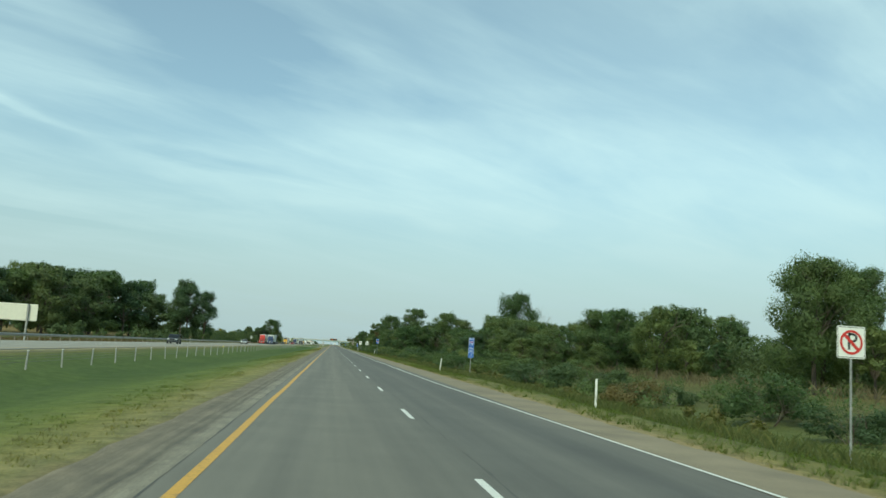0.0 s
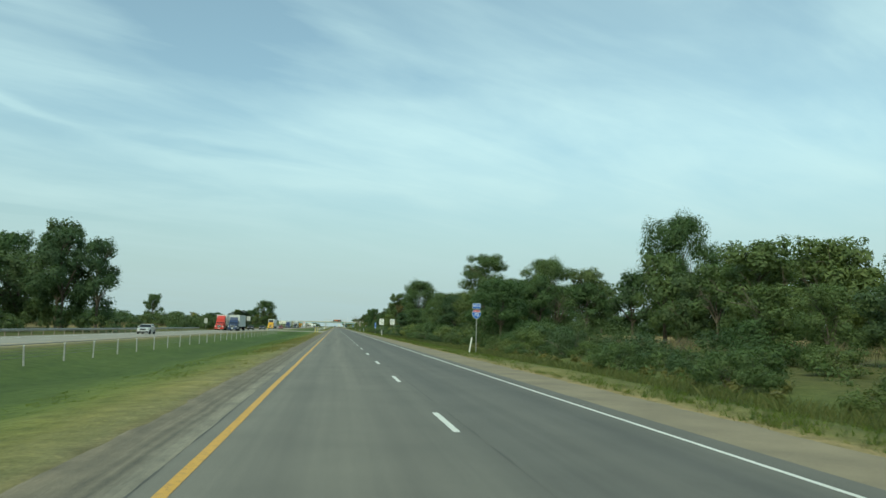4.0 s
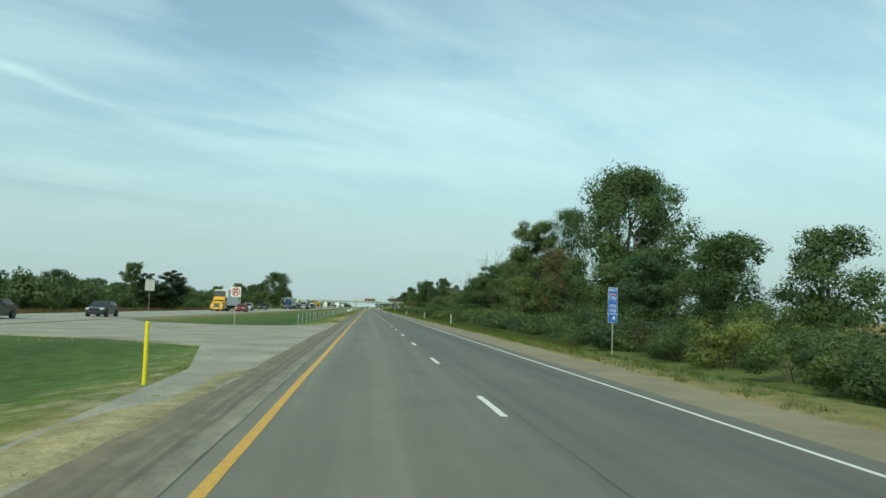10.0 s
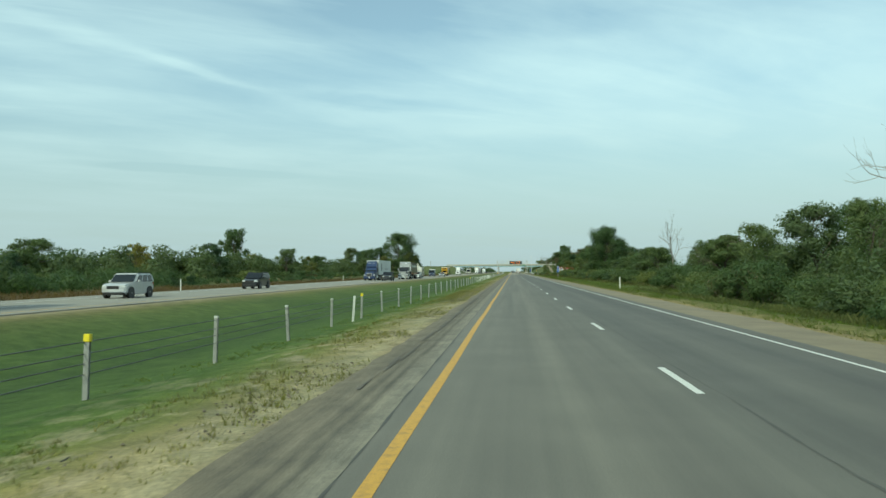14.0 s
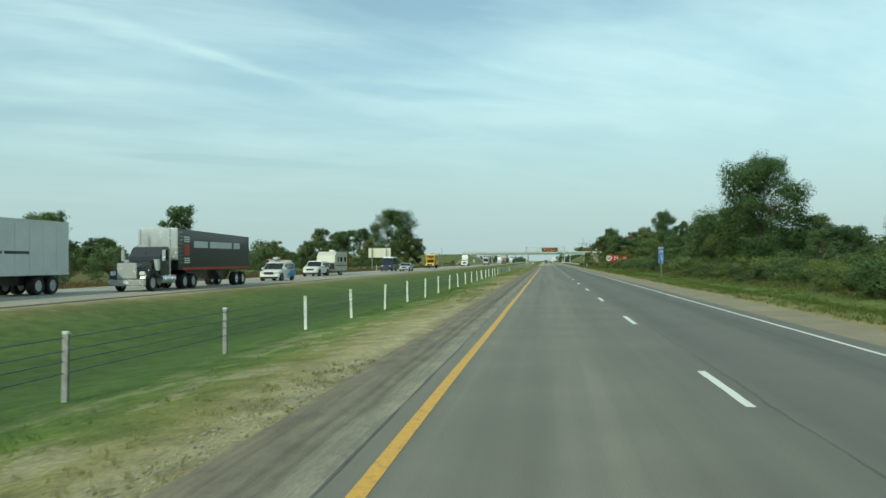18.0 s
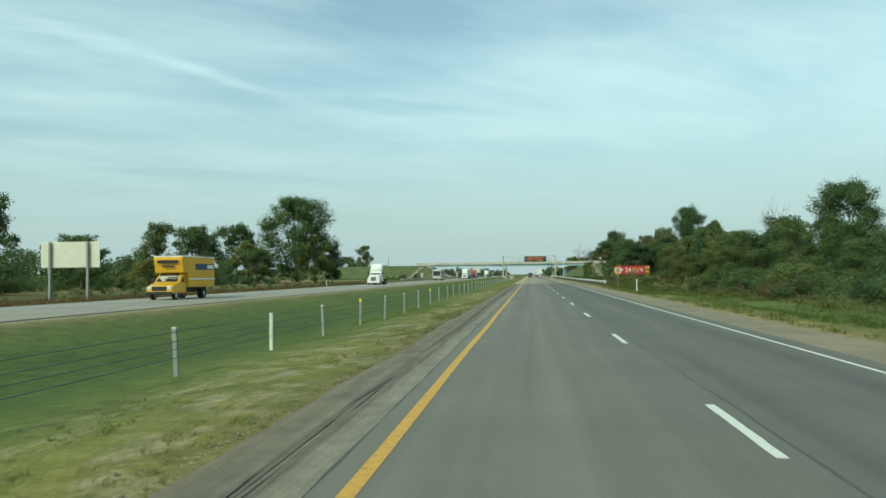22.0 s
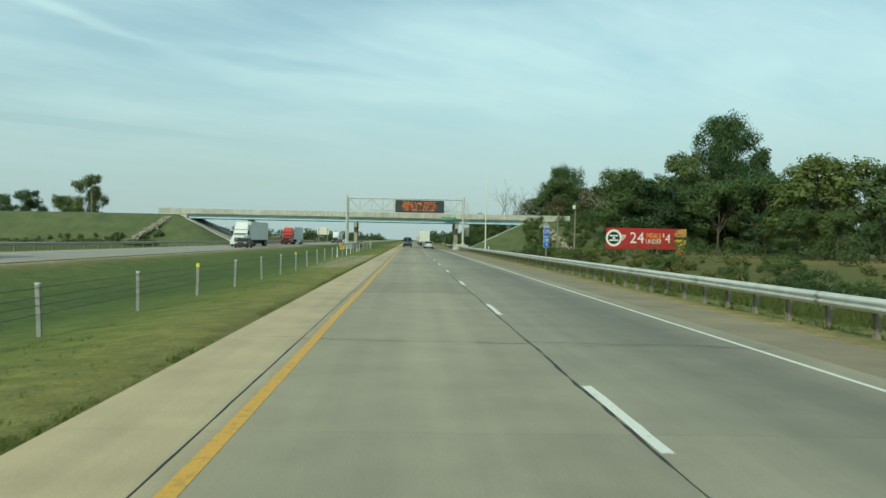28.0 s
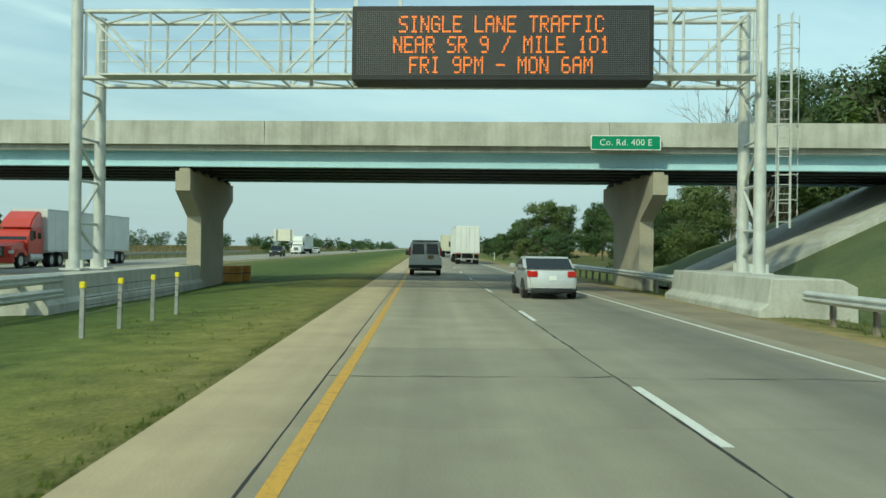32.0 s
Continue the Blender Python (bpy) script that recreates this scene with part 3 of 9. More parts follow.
def build_ground():
    xs = [-4500, -1500, -700, -400, -250, -170, -120, -90, -70, -60, -52, -46, -43, -41, -38.5, -36, -34, -30, -26, -21.4, -20.4, -19.5, -18, -16, -14.5, -13, -11.5, -10, -8.8, -7.7, -6.6, -5.6, -4.9, -4.2, -3.6, -3.0,
          -2, 2, 6.5, 7.4, 8.3, 9.3, 10.5, 11.3, 12.2, 13.2, 14.2, 16.5, 19, 22, 26, 32, 40, 52, 70, 95, 120, 180, 260, 400, 800, 1600, 4500]
    ys = [-2500, -900, -400] + [Y_START + 3 * i for i in range(520)] + [1310, 1330, 1370, 1430, 1520, 1700, 2000, 2500, 3400, 4900]
    verts, faces = [], []
    for y in ys:
        for x in xs:
            z = ground_height(x, y)
            if (x < -3.2 and x > -20) or (x > 8.6 and x < 200) or (x < -35 and x > -300):
                z += (1 - fill(x, y)) * 0.09 * noise.noise(Vector((x * 0.45, y * 0.16, 0.3))) + (1 - fill(x, y)) * 0.12 * noise.noise(Vector((x * 0.1, y * 0.05, 4.3)))
            verts.append((x, y, z))
    w = len(xs)
    for j in range(len(ys) - 1):
        for i in range(w - 1):
            a = j * w + i
            faces.append((a, a + 1, a + w + 1, a + w))
    g = mesh_part("ground", verts, faces, GROUND, smooth=True)
    return tagged(g, "grassed median, mown verges and dry fields beside a highway", "ground", kind="structure")


ground = build_ground()


def strip(name, x0, x1, y0, y1, top, thick, mat, label, category, parent=None, kind="structure"):
    """A paved strip along the road, with thickness."""
    bm = B()
    box(bm, x0, y0, top - thick, x1, y1, top)
    ob = part(name, bm, mat, parent)
    return tagged(ob, label, category, kind=kind)


road = strip("road", -2.12, 6.0, Y_START, SEAM, 0.0, 0.3, ASPHALT, "worn grey asphalt carriageway with two lanes", "road")
road_2 = empty("road_concrete")
tagged(road_2, "jointed pale concrete carriageway with dark sealed joints", "road", kind="structure")
strip("shoulder_left_strip", -2.36, -2.124, Y_START, SEAM, -0.012, 0.3, SHOULDER_L, "narrow dusty strip along the inner edge of the asphalt", "shoulder")
def ragged_strip(name, x_in, x_out, y0, y1, top, mat, label, rag, step=0.5, seed=1.0):
    """A paved strip whose outer edge has crumbled unevenly."""
    k = int((y1 - y0) / step)
    verts, faces = [], []
    for i in range(k + 1):
        y = y0 + (y1 - y0) * i / k
        e = x_out + rag * (noise.noise(Vector((seed, y * 0.11, 0))) * 1.3 + noise.noise(Vector((seed, y * 0.7, 3))) * 0.7 + noise.noise(Vector((seed, y * 2.3, 7))) * 0.35)
        d = -1 if x_out < x_in else 1
        verts += [(x_in, y, top), (e, y, top - 0.012), (e + d * 0.06, y, top - 0.09), (x_in, y, top - 0.2)]
    for i in range(k):
        a = i * 4
        for j in range(3):
            faces.append((a + j, a + j + 1, a + j + 5, a + j + 4) if x_out > x_in else (a + j, a + j + 4, a + j + 5, a + j + 1))
    o = mesh_part(name, verts, faces, mat)
    return tagged(o, label, "shoulder", kind="structure")


shoulder_left = ragged_strip("shoulder_left", -2.364, -3.38, Y_START, SEAM, -0.02, SHOULDER_L, "dirt-stained inner shoulder of broken asphalt", 0.13)
shoulder_right = ragged_strip("shoulder_right", 6.004, 7.75, Y_START, 1330, -0.012, SHOULDER_R, "tan outer shoulder of dusty asphalt and gravel", 0.22, 0.6, 5.0)
road_opp = strip("road_opposite", -33.2, -21.9, Y_START, Y_END, 0.0, 0.3, OPP_ROAD, "pale concrete carriageway of the opposite direction", "road")

# far continuation of the concrete carriageway, one long strip
SLAB_L, SLAB_0, SLAB_N = 6.10, SEAM, 62
Y_SLAB_END = SLAB_0 + SLAB_L * SLAB_N
strip("road_far", -3.36, 6.0, Y_SLAB_END, Y_END, 0.0, 0.3, SLAB, "concrete carriageway running on to the horizon", "road")
strip("shoulder_right_far", 6.004, 8.4, 1330.01, Y_END, -0.015, 0.3, SHOULDER_R, "tan outer shoulder running on to the horizon", "shoulder")
strip("road_bed", -3.34, 5.98, SEAM + 0.01, Y_SLAB_END, -0.012, 0.25, TAR, "dark sealed base that shows in the slab joints", "road")

# painted lines
paint_l = mesh_part("yellow_line", *(lambda v, f: (v, f))(*(lambda ys: (
    [(X_YELLOW - 0.05 * (y > SEAM) + s * 0.075 + 0.012 * math.sin(y * 0.31), y, 0.004) for y in ys for s in (-1, 1)],
    [(2 * i, 2 * i + 1, 2 * i + 3, 2 * i + 2) for i in range(len(ys) - 1)]))([Y_START + 4 * i for i in range(430)] + [1500, 1700, 2000, 2500, 3190])), YELLOW)
tagged(paint_l, "worn yellow edge line of the inner lane", "road marking", kind="structure")
def white_x(y):
    # the line closes in where an entry lane ends
    return X_WHITE + max(0.0, (34.0 - y)) * 0.021 if y < 34 else X_WHITE
paint_r = mesh_part("white_line", *(lambda ys: (
    [(white_x(y) + s * 0.048 + 0.008 * math.sin(y * 0.23), y, 0.004) for y in ys for s in (-1, 1)],
    [(2 * i, 2 * i + 1, 2 * i + 3, 2 * i + 2) for i in range(len(ys) - 1)]))([Y_START + 4 * i for i in range(430)] + [1500, 1700, 2000, 2500, 3190]), WHITE)
tagged(paint_r, "white edge line of the outer lane", "road marking", kind="structure")
for x, m_, nm, lab in ((-22.9, YELLOW, "yellow_line_opposite", "yellow edge line of the opposite carriageway"), (-30.3, WHITE, "white_line_opposite", "white edge line of the opposite carriageway")):
    o = mesh_part(nm, [(x - 0.07, Y_START, 0.004), (x + 0.07, Y_START, 0.004), (x + 0.07, Y_END, 0.004), (x - 0.07, Y_END, 0.004)], [(0, 1, 2, 3)], m_)
    tagged(o, lab, "road marking", kind="structure")

PERIOD, DASH = 12.192, 3.048


def dash_mesh():
    rnd = random.Random(3)
    bm = B()
    k = 10
    for i in range(k):
        y0, y1 = DASH * i / k, DASH * (i + 1) / k
        a = [(-0.055 - rnd.random() * 0.012, y0, 0), (0.055 + rnd.random() * 0.012, y0, 0), (0.055 + rnd.random() * 0.012, y1, 0), (-0.055 - rnd.random() * 0.012, y1, 0)]
        if i:
            a[0], a[1] = last
        last = (a[3], a[2])
        bm.faces.new([bm.verts.new(v) for v in a])
    bmesh.ops.remove_doubles(bm, verts=bm.verts, dist=0.0005)
    me = bpy.data.meshes.new("lane_dash")
    bm.to_mesh(me)
    bm.free()
    me.materials.append(WHITE)
    return me


DASH_MESH = dash_mesh()
for i in range(-10, 73):
    o = new("lane_dash", DASH_MESH)
    o.location = (X_DASH, i * PERIOD, 0.004)
    o.parent = road
for i in range(int(SEAM / PERIOD), int(SEAM / PERIOD) + 60):
    y = i * PERIOD + 4.49
    if y > SEAM:
        o = new("lane_dash", DASH_MESH)
        o.location = (X_DASH - 0.06, y, 0.004)
        o.parent = road_2
for i in range(-16, 150):
    o = new("lane_dash", DASH_MESH)
    o.location = (-26.6, i * PERIOD + 3, 0.004)
    o.parent = road_opp


# concrete slabs: two lanes and the inner shoulder
def slab_mesh(name, x0, x1, seed):
    rnd = random.Random(seed)
    bm = B()
    box(bm, x0, 0.002, -0.25, x1, SLAB_L - 0.002, 0.0, 0.004)
    for v in bm.verts:
        v.co.z += (rnd.random() - 0.5) * 0.002
    me = bpy.data.meshes.new(name)
    bm.to_mesh(me)
    bm.free()
    me.materials.append(SLAB)
    return me


LANE_SLABS = [(slab_mesh("slab", -2.074, 1.748, s), slab_mesh("slab", 1.756, 5.995, s + 10), slab_mesh("slab", -3.36, -2.082, s + 20)) for s in range(3)]
for i in range(SLAB_N):
    for me in LANE_SLABS[i % 3]:
        o = new("slab", me)
        o.location = (0, SLAB_0 + i * SLAB_L, 0)
        o.parent = road_2

# crossover of gravel between the carriageways
bm = B()
yl, yh = 372.0, 407.0
outline = [(-3.26, 338), (-4.3, 345), (-4.9, 362), (-7, yl + 2), (-12, yl + 6), (-18, yl + 7), (-21.2, yl - 2), (-21.9, 360), (-21.9, 425), (-20.8, 413), (-18, yh), (-12, yh - 2), (-7, yh + 1), (-4.8, yh + 6), (-3.26, yh + 16)]
lo = [bm.verts.new((x, y, -0.30)) for x, y in outline]
hi = [bm.verts.new((x, y, -0.035 + 0.01 * math.sin(x * 2 + y))) for x, y in outline]
bm.faces.new(hi)
for i in range(len(outline)):
    j = (i + 1) % len(outline)
    bm.faces.new((lo[i], lo[j], hi[j], hi[i]))
bmesh.ops.recalc_face_normals(bm, faces=bm.faces)
crossover = part("crossover", bm, GRAVEL)
tagged(crossover, "pale gravel crossover through the grassed median", "crossover", kind="structure")


# sealed cracks, seams and skid marks: thin dark ribbons with wandering edges
def ribbon(name, pts, width, mat, label, parent, rag=0.5, z=0.005, seed=0):
    """pts: points (x, y) along the mark."""
    verts, faces = [], []
    for i, (x, y) in enumerate(pts):
        a, b_ = pts[max(0, i - 1)], pts[min(len(pts) - 1, i + 1)]
        d = Vector((b_[0] - a[0], b_[1] - a[1])).normalized()
        w = width * 0.5 * (1 + rag * 2.0 * noise.noise(Vector((i * 0.37, seed * 1.7, 0.5))))
        w = max(0.003, w)
        verts += [(x - d.y * w, y + d.x * w, z), (x + d.y * w, y - d.x * w, z)]
    for i in range(len(pts) - 1):
        faces.append((2 * i, 2 * i + 1, 2 * i + 3, 2 * i + 2))
    o = mesh_part(name, verts, faces, mat, parent)
    return tagged(o, label)


def along(x, y0, y1, step, wander, seed):
    k = int((y1 - y0) / step)
    return [(x + wander * (noise.noise(Vector((seed, (y0 + i * step) * 0.35, 0))) + 0.5 * noise.noise(Vector((seed, (y0 + i * step) * 1.7, 2)))), y0 + i * step) for i in range(k + 1)]


def across(x0, x1, y, wander, seed, lean=0.0):
    return [(x0 + (x1 - x0) * i / 24, y + lean * i / 24 + wander * (noise.noise(Vector((seed, i * 0.16, 0))) * 1.6 + 0.4 * noise.noise(Vector((seed, i * 0.8, 5))))) for i in range(25)]


ribbon("lane_joint", along(1.752, SEAM, 1260, 0.15, 0.04, 2), 0.028, TAR, "dark crumbling sealed joint between the lanes", road_2, 0.9, 0.003, 1)
ribbon("edge_joint", along(-2.08, SEAM, 1260, 0.3, 0.012, 4), 0.02, TAR, "thin dark joint beside the yellow line", road_2, 0.5, 0.003, 2)
rc = random.Random(17)
y = SEAM + 7.0
while y < 1180:
    kind_ = rc.random()
    w_ = 0.035 if kind_ > 0.45 else 0.018
    ribbon("crack", across(-2.06, 1.74, y, 0.10, y * 0.37, rc.uniform(-0.15, 0.15)), w_, TAR, "", road_2, 0.8, 0.003, y)
    if kind_ > 0.3:
        ribbon("crack", across(1.77, 5.9, y + rc.uniform(-0.1, 0.5), 0.14, y * 0.61, rc.uniform(-0.5, 0.5)), w_ * 0.8, TAR, "", road_2, 0.8, 0.003, y + 9)
    if kind_ > 0.6:
        ribbon("crack", across(-3.3, -2.10, y + rc.uniform(-0.5, 0.5), 0.05, y * 0.23), 0.014, TAR, "", road_2, 0.8, 0.003, y + 5)
    y += rc.choice((5.6, 6.1, 6.1, 9.0, 12.2))
ribbon("paving_seam", along(2.16, -120, SEAM, 0.4, 0.05, 8), 0.028, SEAM_TAR, "dark paving seam beside the lane dashes", road, 1.0, 0.003, 3)
ribbon("paving_seam", along(-2.12, -120, SEAM, 0.4, 0.02, 21), 0.022, SEAM_TAR, "dark crack along the edge of the asphalt", road, 1.0, 0.003, 6)
for i, (x_, y0_, ln, lean) in enumerate(((-2.95, 806, 17, 0.35), (-2.62, 812, 24, 0.15), (-2.75, 838, 14, 0.2), (-2.95, 716, 14, 0.2))):
    for h_ in range(4):
        ribbon("skid_mark", [(x_ + 0.052 * h_ + lean * (q / 60) ** 1.5 + 0.02 * noise.noise(Vector((i, q * 0.2, 0))) + 0.012 * noise.noise(Vector((h_ + 9, q * 0.6, i))), y0_ + h_ * 0.7 + ln * q / 60) for q in range(61)], 0.026, SKID, "dark tyre mark dragged over the dirty shoulder", shoulder_left, 1.2, -0.0145 + 0.0006 * i + 0.0015 * h_, i * 7 + h_)
for i, (x_, y_, ww) in enumerate(((0.55, 428, 0.35), (2.75, 418, 0.3), (-0.9, 317.0, 0.2), (-0.35, 317.8, 0.16), (0.45, 317.2, 0.2), (0.75, 316.0, 0.17), (1.45, 317.6, 0.2), (2.7, 316.2, 0.25), (-1.2, 315.6, 0.15), (0.1, 321.0, 0.22), (-0.7, 323.5, 0.2), (2.4, 322.0, 0.22), (3.4, 319.0, 0.2))):
    ribbon("oil_stain", [(x_ + 0.05 * math.sin(q * 0.9 + i), y_ + 1.1 * (q - 8) / 8) for q in range(17)], ww * 1.1, STAIN, "dark oil stain on the asphalt", road, 0.8, 0.003, i)
for i, (x_, y0_, ln, lean) in enumerate(((0.15, 284, 16, 0.12), (1.15, 286, 12, 0.1))):
    for h_ in range(3):
        ribbon("skid_mark", [(x_ + 0.06 * h_ + lean * q / 40, y0_ + h_ + ln * q / 40) for q in range(41)], 0.035, SEAM_TAR, "faint dark tyre mark on the asphalt", road, 1.4, 0.003, i * 5 + h_)
for i, pts in enumerate((((1.36, 852.5), (1.52, 856.0), (1.42, 860.7), (1.3, 864.5)), ((1.75, 853.5), (1.92, 858.9), (1.8, 862.0), (1.6, 867.0)))):
    way = [(float(np.interp(q, range(4), [p[0] for p in pts])) + 0.05 * math.sin(q * 2.1), float(np.interp(q, range(4), [p[1] for p in pts]))) for q in np.linspace(0, 3, 40)]
    ribbon("skid_mark", way, 0.045, SEAM_TAR, "curved dark tyre mark on the asphalt", road, 1.0, 0.003, i + 31)
rt_ = random.Random(23)
for y0_, y1_ in ((425, 478), (640, 700), (700, 762), (768, 806), (808, 884), (196, 236), (488, 560)):
    x_ = rt_.uniform(-2.95, -2.6)
    drift = rt_.uniform(-0.15, 0.15)
    for h_ in range(3):
        ribbon("tyre_track", [(x_ + 0.055 * h_ + drift * (q / 100) + 0.05 * noise.noise(Vector((y0_ + h_ * 0.2, q * 0.09, 0))), y0_ + h_ * 1.3 + (y1_ - y0_) * q / 101) for q in range(101)], 0.02 + 0.006 * (h_ % 2), SKID,
               "dark tyre track pressed into the dusty shoulder", shoulder_left, 2.2, -0.0120 + 0.0004 * h_, y0_ + h_)
# transverse seam where the asphalt meets the concrete
ribbon("end_seam", across(-3.3, 7.6, SEAM, 0.02, 1.0), 0.10, TAR, "dark sealed seam where asphalt meets concrete", road_2, 0.5, 0.004, 9)


# loose stones along the inner shoulder
def stones(name, seed, bands, mat, label):
    """bands: y0, y1, x0, x1, size, count."""
    rng = np.random.default_rng(seed)
    unit = np.array([(1, 0, 0), (-1, 0, 0), (0, 1, 0), (0, -1, 0), (0, 0, 1), (0, 0, -0.6)], float)
    tri = np.array([(0, 2, 4), (2, 1, 4), (1, 3, 4), (3, 0, 4), (2, 0, 5), (1, 2, 5), (3, 1, 5), (0, 3, 5)])
    V, F, n_all = [], [], 0
    for y0, y1, x0, x1, size, count in bands:
        for i in range(count):
            x, y = x0 + (x1 - x0) * (0.5 + 0.22 * rng.normal()), y0 + (y1 - y0) * rng.random()
            s_ = size * (0.4 + 1.0 * rng.random() ** 2)
            V.append(unit * (s_ * (0.6 + 0.8 * rng.random((6, 1)))) * np.array([1, 1, 0.7]) + np.array([x, y, max(ground_height(x, y), -0.09) + s_ * 0.2]))
            F.append(tri + n_all)
            n_all += 6
    o = mesh_part(name, np.concatenate(V).tolist(), np.concatenate(F).tolist(), mat)
    return tagged(o, label, "stones", kind="stuff")


stones("loose_stones", 3, ((565, 660, -4.1, -3.3, 0.018, 5000), (200, 260, -4.6, -3.4, 0.015, 1500), (400, 560, -4.5, -3.4, 0.016, 3000), (690, 760, -3.9, -3.3, 0.014, 2000), (820, 850, -5.2, -3.7, 0.016, 1500), (1000, 1040, -6.6, -4.8, 0.014, 3000), (374, 406, -20, -4, 0.022, 3500), (362, 424, -4.6, -3.2, 0.03, 2600)), STONE, "pale crushed stones strewn along the inner shoulder")
stones("dirt_clods", 4, ((190, 330, -4.4, -3.2, 0.022, 2600), (425, 560, -4.9, -3.1, 0.024, 4200), (560, 885, -4.2, -3.2, 0.022, 5200), (1005, 1045, -6.4, -4.4, 0.022, 900)), CLOD, "brown clods of dirt beside the inner shoulder")


def tyre_scrap():
    """A torn, curled strip of tyre tread."""
    bm = B()
    prism(bm, [(0.0, 0.0), (0.16, 0.012), (0.30, 0.05), (0.42, 0.115), (0.40, 0.14), (0.28, 0.075), (0.15, 0.035), (0.0, 0.02)], "x", -0.045, 0.05)
    for v_ in bm.verts:
        v_.co.x += 0.03 * math.sin(v_.co.y * 17) + 0.02 * math.sin(v_.co.y * 41)
    t = empty("tyre_scrap")
    part("tread", bm, RUBBER, t)
    return tagged(t, "torn black strip of tyre lying in the dry verge", "debris", "tyre scraps")


rs = random.Random(91)
SCRAP = None
for x0_, x1_, y0_, y1_, n_ in ((-6.2, -4.2, 448, 470, 7), (-5.6, -4.0, 480, 500, 4), (-6.6, -4.8, 1022, 1044, 9), (-5.4, -4.0, 826, 846, 3), (-3.1, -2.5, 274, 290, 2), (6.6, 7.6, 276, 300, 2), (-6.0, -4.4, 1060, 1082, 4)):
    for q in range(n_):
        x_, y_ = rs.uniform(x0_, x1_), rs.uniform(y0_, y1_)
        m_ = pose(x_, y_, max(ground_height(x_, y_), -0.10 if x_ < -3.4 else -0.02) + 0.01, rs.uniform(-6, 6), 0, rs.uniform(0, 360)) @ Matrix.Scale(rs.uniform(0.22, 0.6), 4)
        if SCRAP is None:
            SCRAP = tyre_scrap()
            SCRAP.matrix_basis = m_
        else:
            copy_thing(SCRAP, m_)



# ---- the overpass ----
bridge = empty("overpass", 0, 1118.2, 0, -4.2)
tagged(bridge, "highway overpass with concrete parapets and pale blue girders on concrete piers", "bridge")
U0, U1, DECK_W = -47.5, 23.0, 9.8
bm = B()
box(bm, U0, 0.25, 5.94, U1, DECK_W - 0.25, 6.24, 0.02)
part("deck", bm, CONCRETE, bridge)
for v0, s in ((0.0, 1), (DECK_W, -1)):
    bm = B()
    prism(bm, [(v0, 6.2), (v0 + s * 0.02, 7.26), (v0 + s * 0.24, 7.26), (v0 + s * 0.30, 6.68), (v0 + s * 0.45, 6.3), (v0 + s * 0.45, 6.2)], "x", U0 - 6, U1 + 10)
    par = part("parapet", bm, CONCRETE, bridge, "weathered cast concrete parapet")
    for k in range(5):
        bm = B()
        u = U0 + 15.2 * (k + 0.6)
        box(bm, u - 0.006, v0 - s * 0.004, 6.22, u + 0.006, v0 + s * 0.02, 7.24)
        part("joint", bm, TAR, par)
GIRDERS = (0.75, 2.4, 4.05, 5.7, 7.35, 9.05)
for k, v in enumerate(GIRDERS):
    bm = B()
    prism(bm, [(v - 0.2, 5.26), (v + 0.2, 5.26), (v + 0.2, 5.30), (v + 0.02, 5.32), (v + 0.02, 5.90), (v + 0.2, 5.92), (v + 0.2, 5.96), (v - 0.2, 5.96), (v - 0.2, 5.92), (v - 0.02, 5.90), (v - 0.02, 5.32), (v - 0.2, 5.30)], "x", U0, U1)
    # the two outer girders are pale blue, those between them dark blue-grey
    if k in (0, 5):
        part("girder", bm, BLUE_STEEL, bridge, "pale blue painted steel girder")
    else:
        part("girder", bm, DARK_STEEL, bridge, "dark blue-grey steel girder")
# cross frames in the same dark colour as the inner girders
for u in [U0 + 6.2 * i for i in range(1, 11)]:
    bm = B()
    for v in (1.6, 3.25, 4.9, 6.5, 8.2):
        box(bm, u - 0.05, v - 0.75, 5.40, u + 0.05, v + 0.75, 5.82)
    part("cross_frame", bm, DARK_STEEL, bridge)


def pier(x, y, foot):
    """A hammerhead pier, its long side along the highway; x, y: the middle of its near end."""
    e = part("pier", prism(B(), [(2.0, foot), (6.7, foot), (6.7, 3.05), (9.0, 4.15), (9.0, 5.02), (0.0, 5.02), (0.0, 4.15), (2.0, 3.05)], "x", -0.33, 0.33), PIER, bridge, "hammerhead pier of tan-grey concrete")
    e.matrix_basis = bridge.matrix_basis.inverted() @ pose(x, y, 0, 0, 0, 1.2)
    for v in (0.5, 2.1, 3.7, 5.3, 6.9, 8.5):
        bm = B()
        box(bm, -0.24, v - 0.24, 5.0, 0.24, v + 0.24, 5.18, 0.015)
        bearing = part("pedestal", bm, PIER, e)
        bm = B()
        box(bm, -0.16, v - 0.16, 5.18, 0.16, v + 0.16, 5.27, 0.01)
        part("bearing", bm, DARK_STEEL, bearing)
    return e


for x_, y_ in ((-34.6, 1121.0), (-11.68, 1119.3), (9.55, 1117.9)):
    pier(x_, y_, -1.2)
for u, s in ((U0, -1), (U1, 1)):
    bm = B()
    box(bm, u - 0.1 if s > 0 else u - 1.2, 0.0, 3.2, u + 1.2 if s > 0 else u + 0.1, DECK_W, 5.9, 0.03)
    part("abutment", bm, CONCRETE, bridge)


def bank_height(x, y):
    """Height of the right-hand embankment's front slope at a place."""
    p = bridge.matrix_basis.inverted() @ Vector((x, y, 0))
    a, v = p.x - 11.6, p.y
    out_v = max(0.0, -v, v - DECK_W)
    return max(-1.2, min(6.2, (a - 0.2) / 2.05, 6.2 - out_v / 1.95)) - 0.15


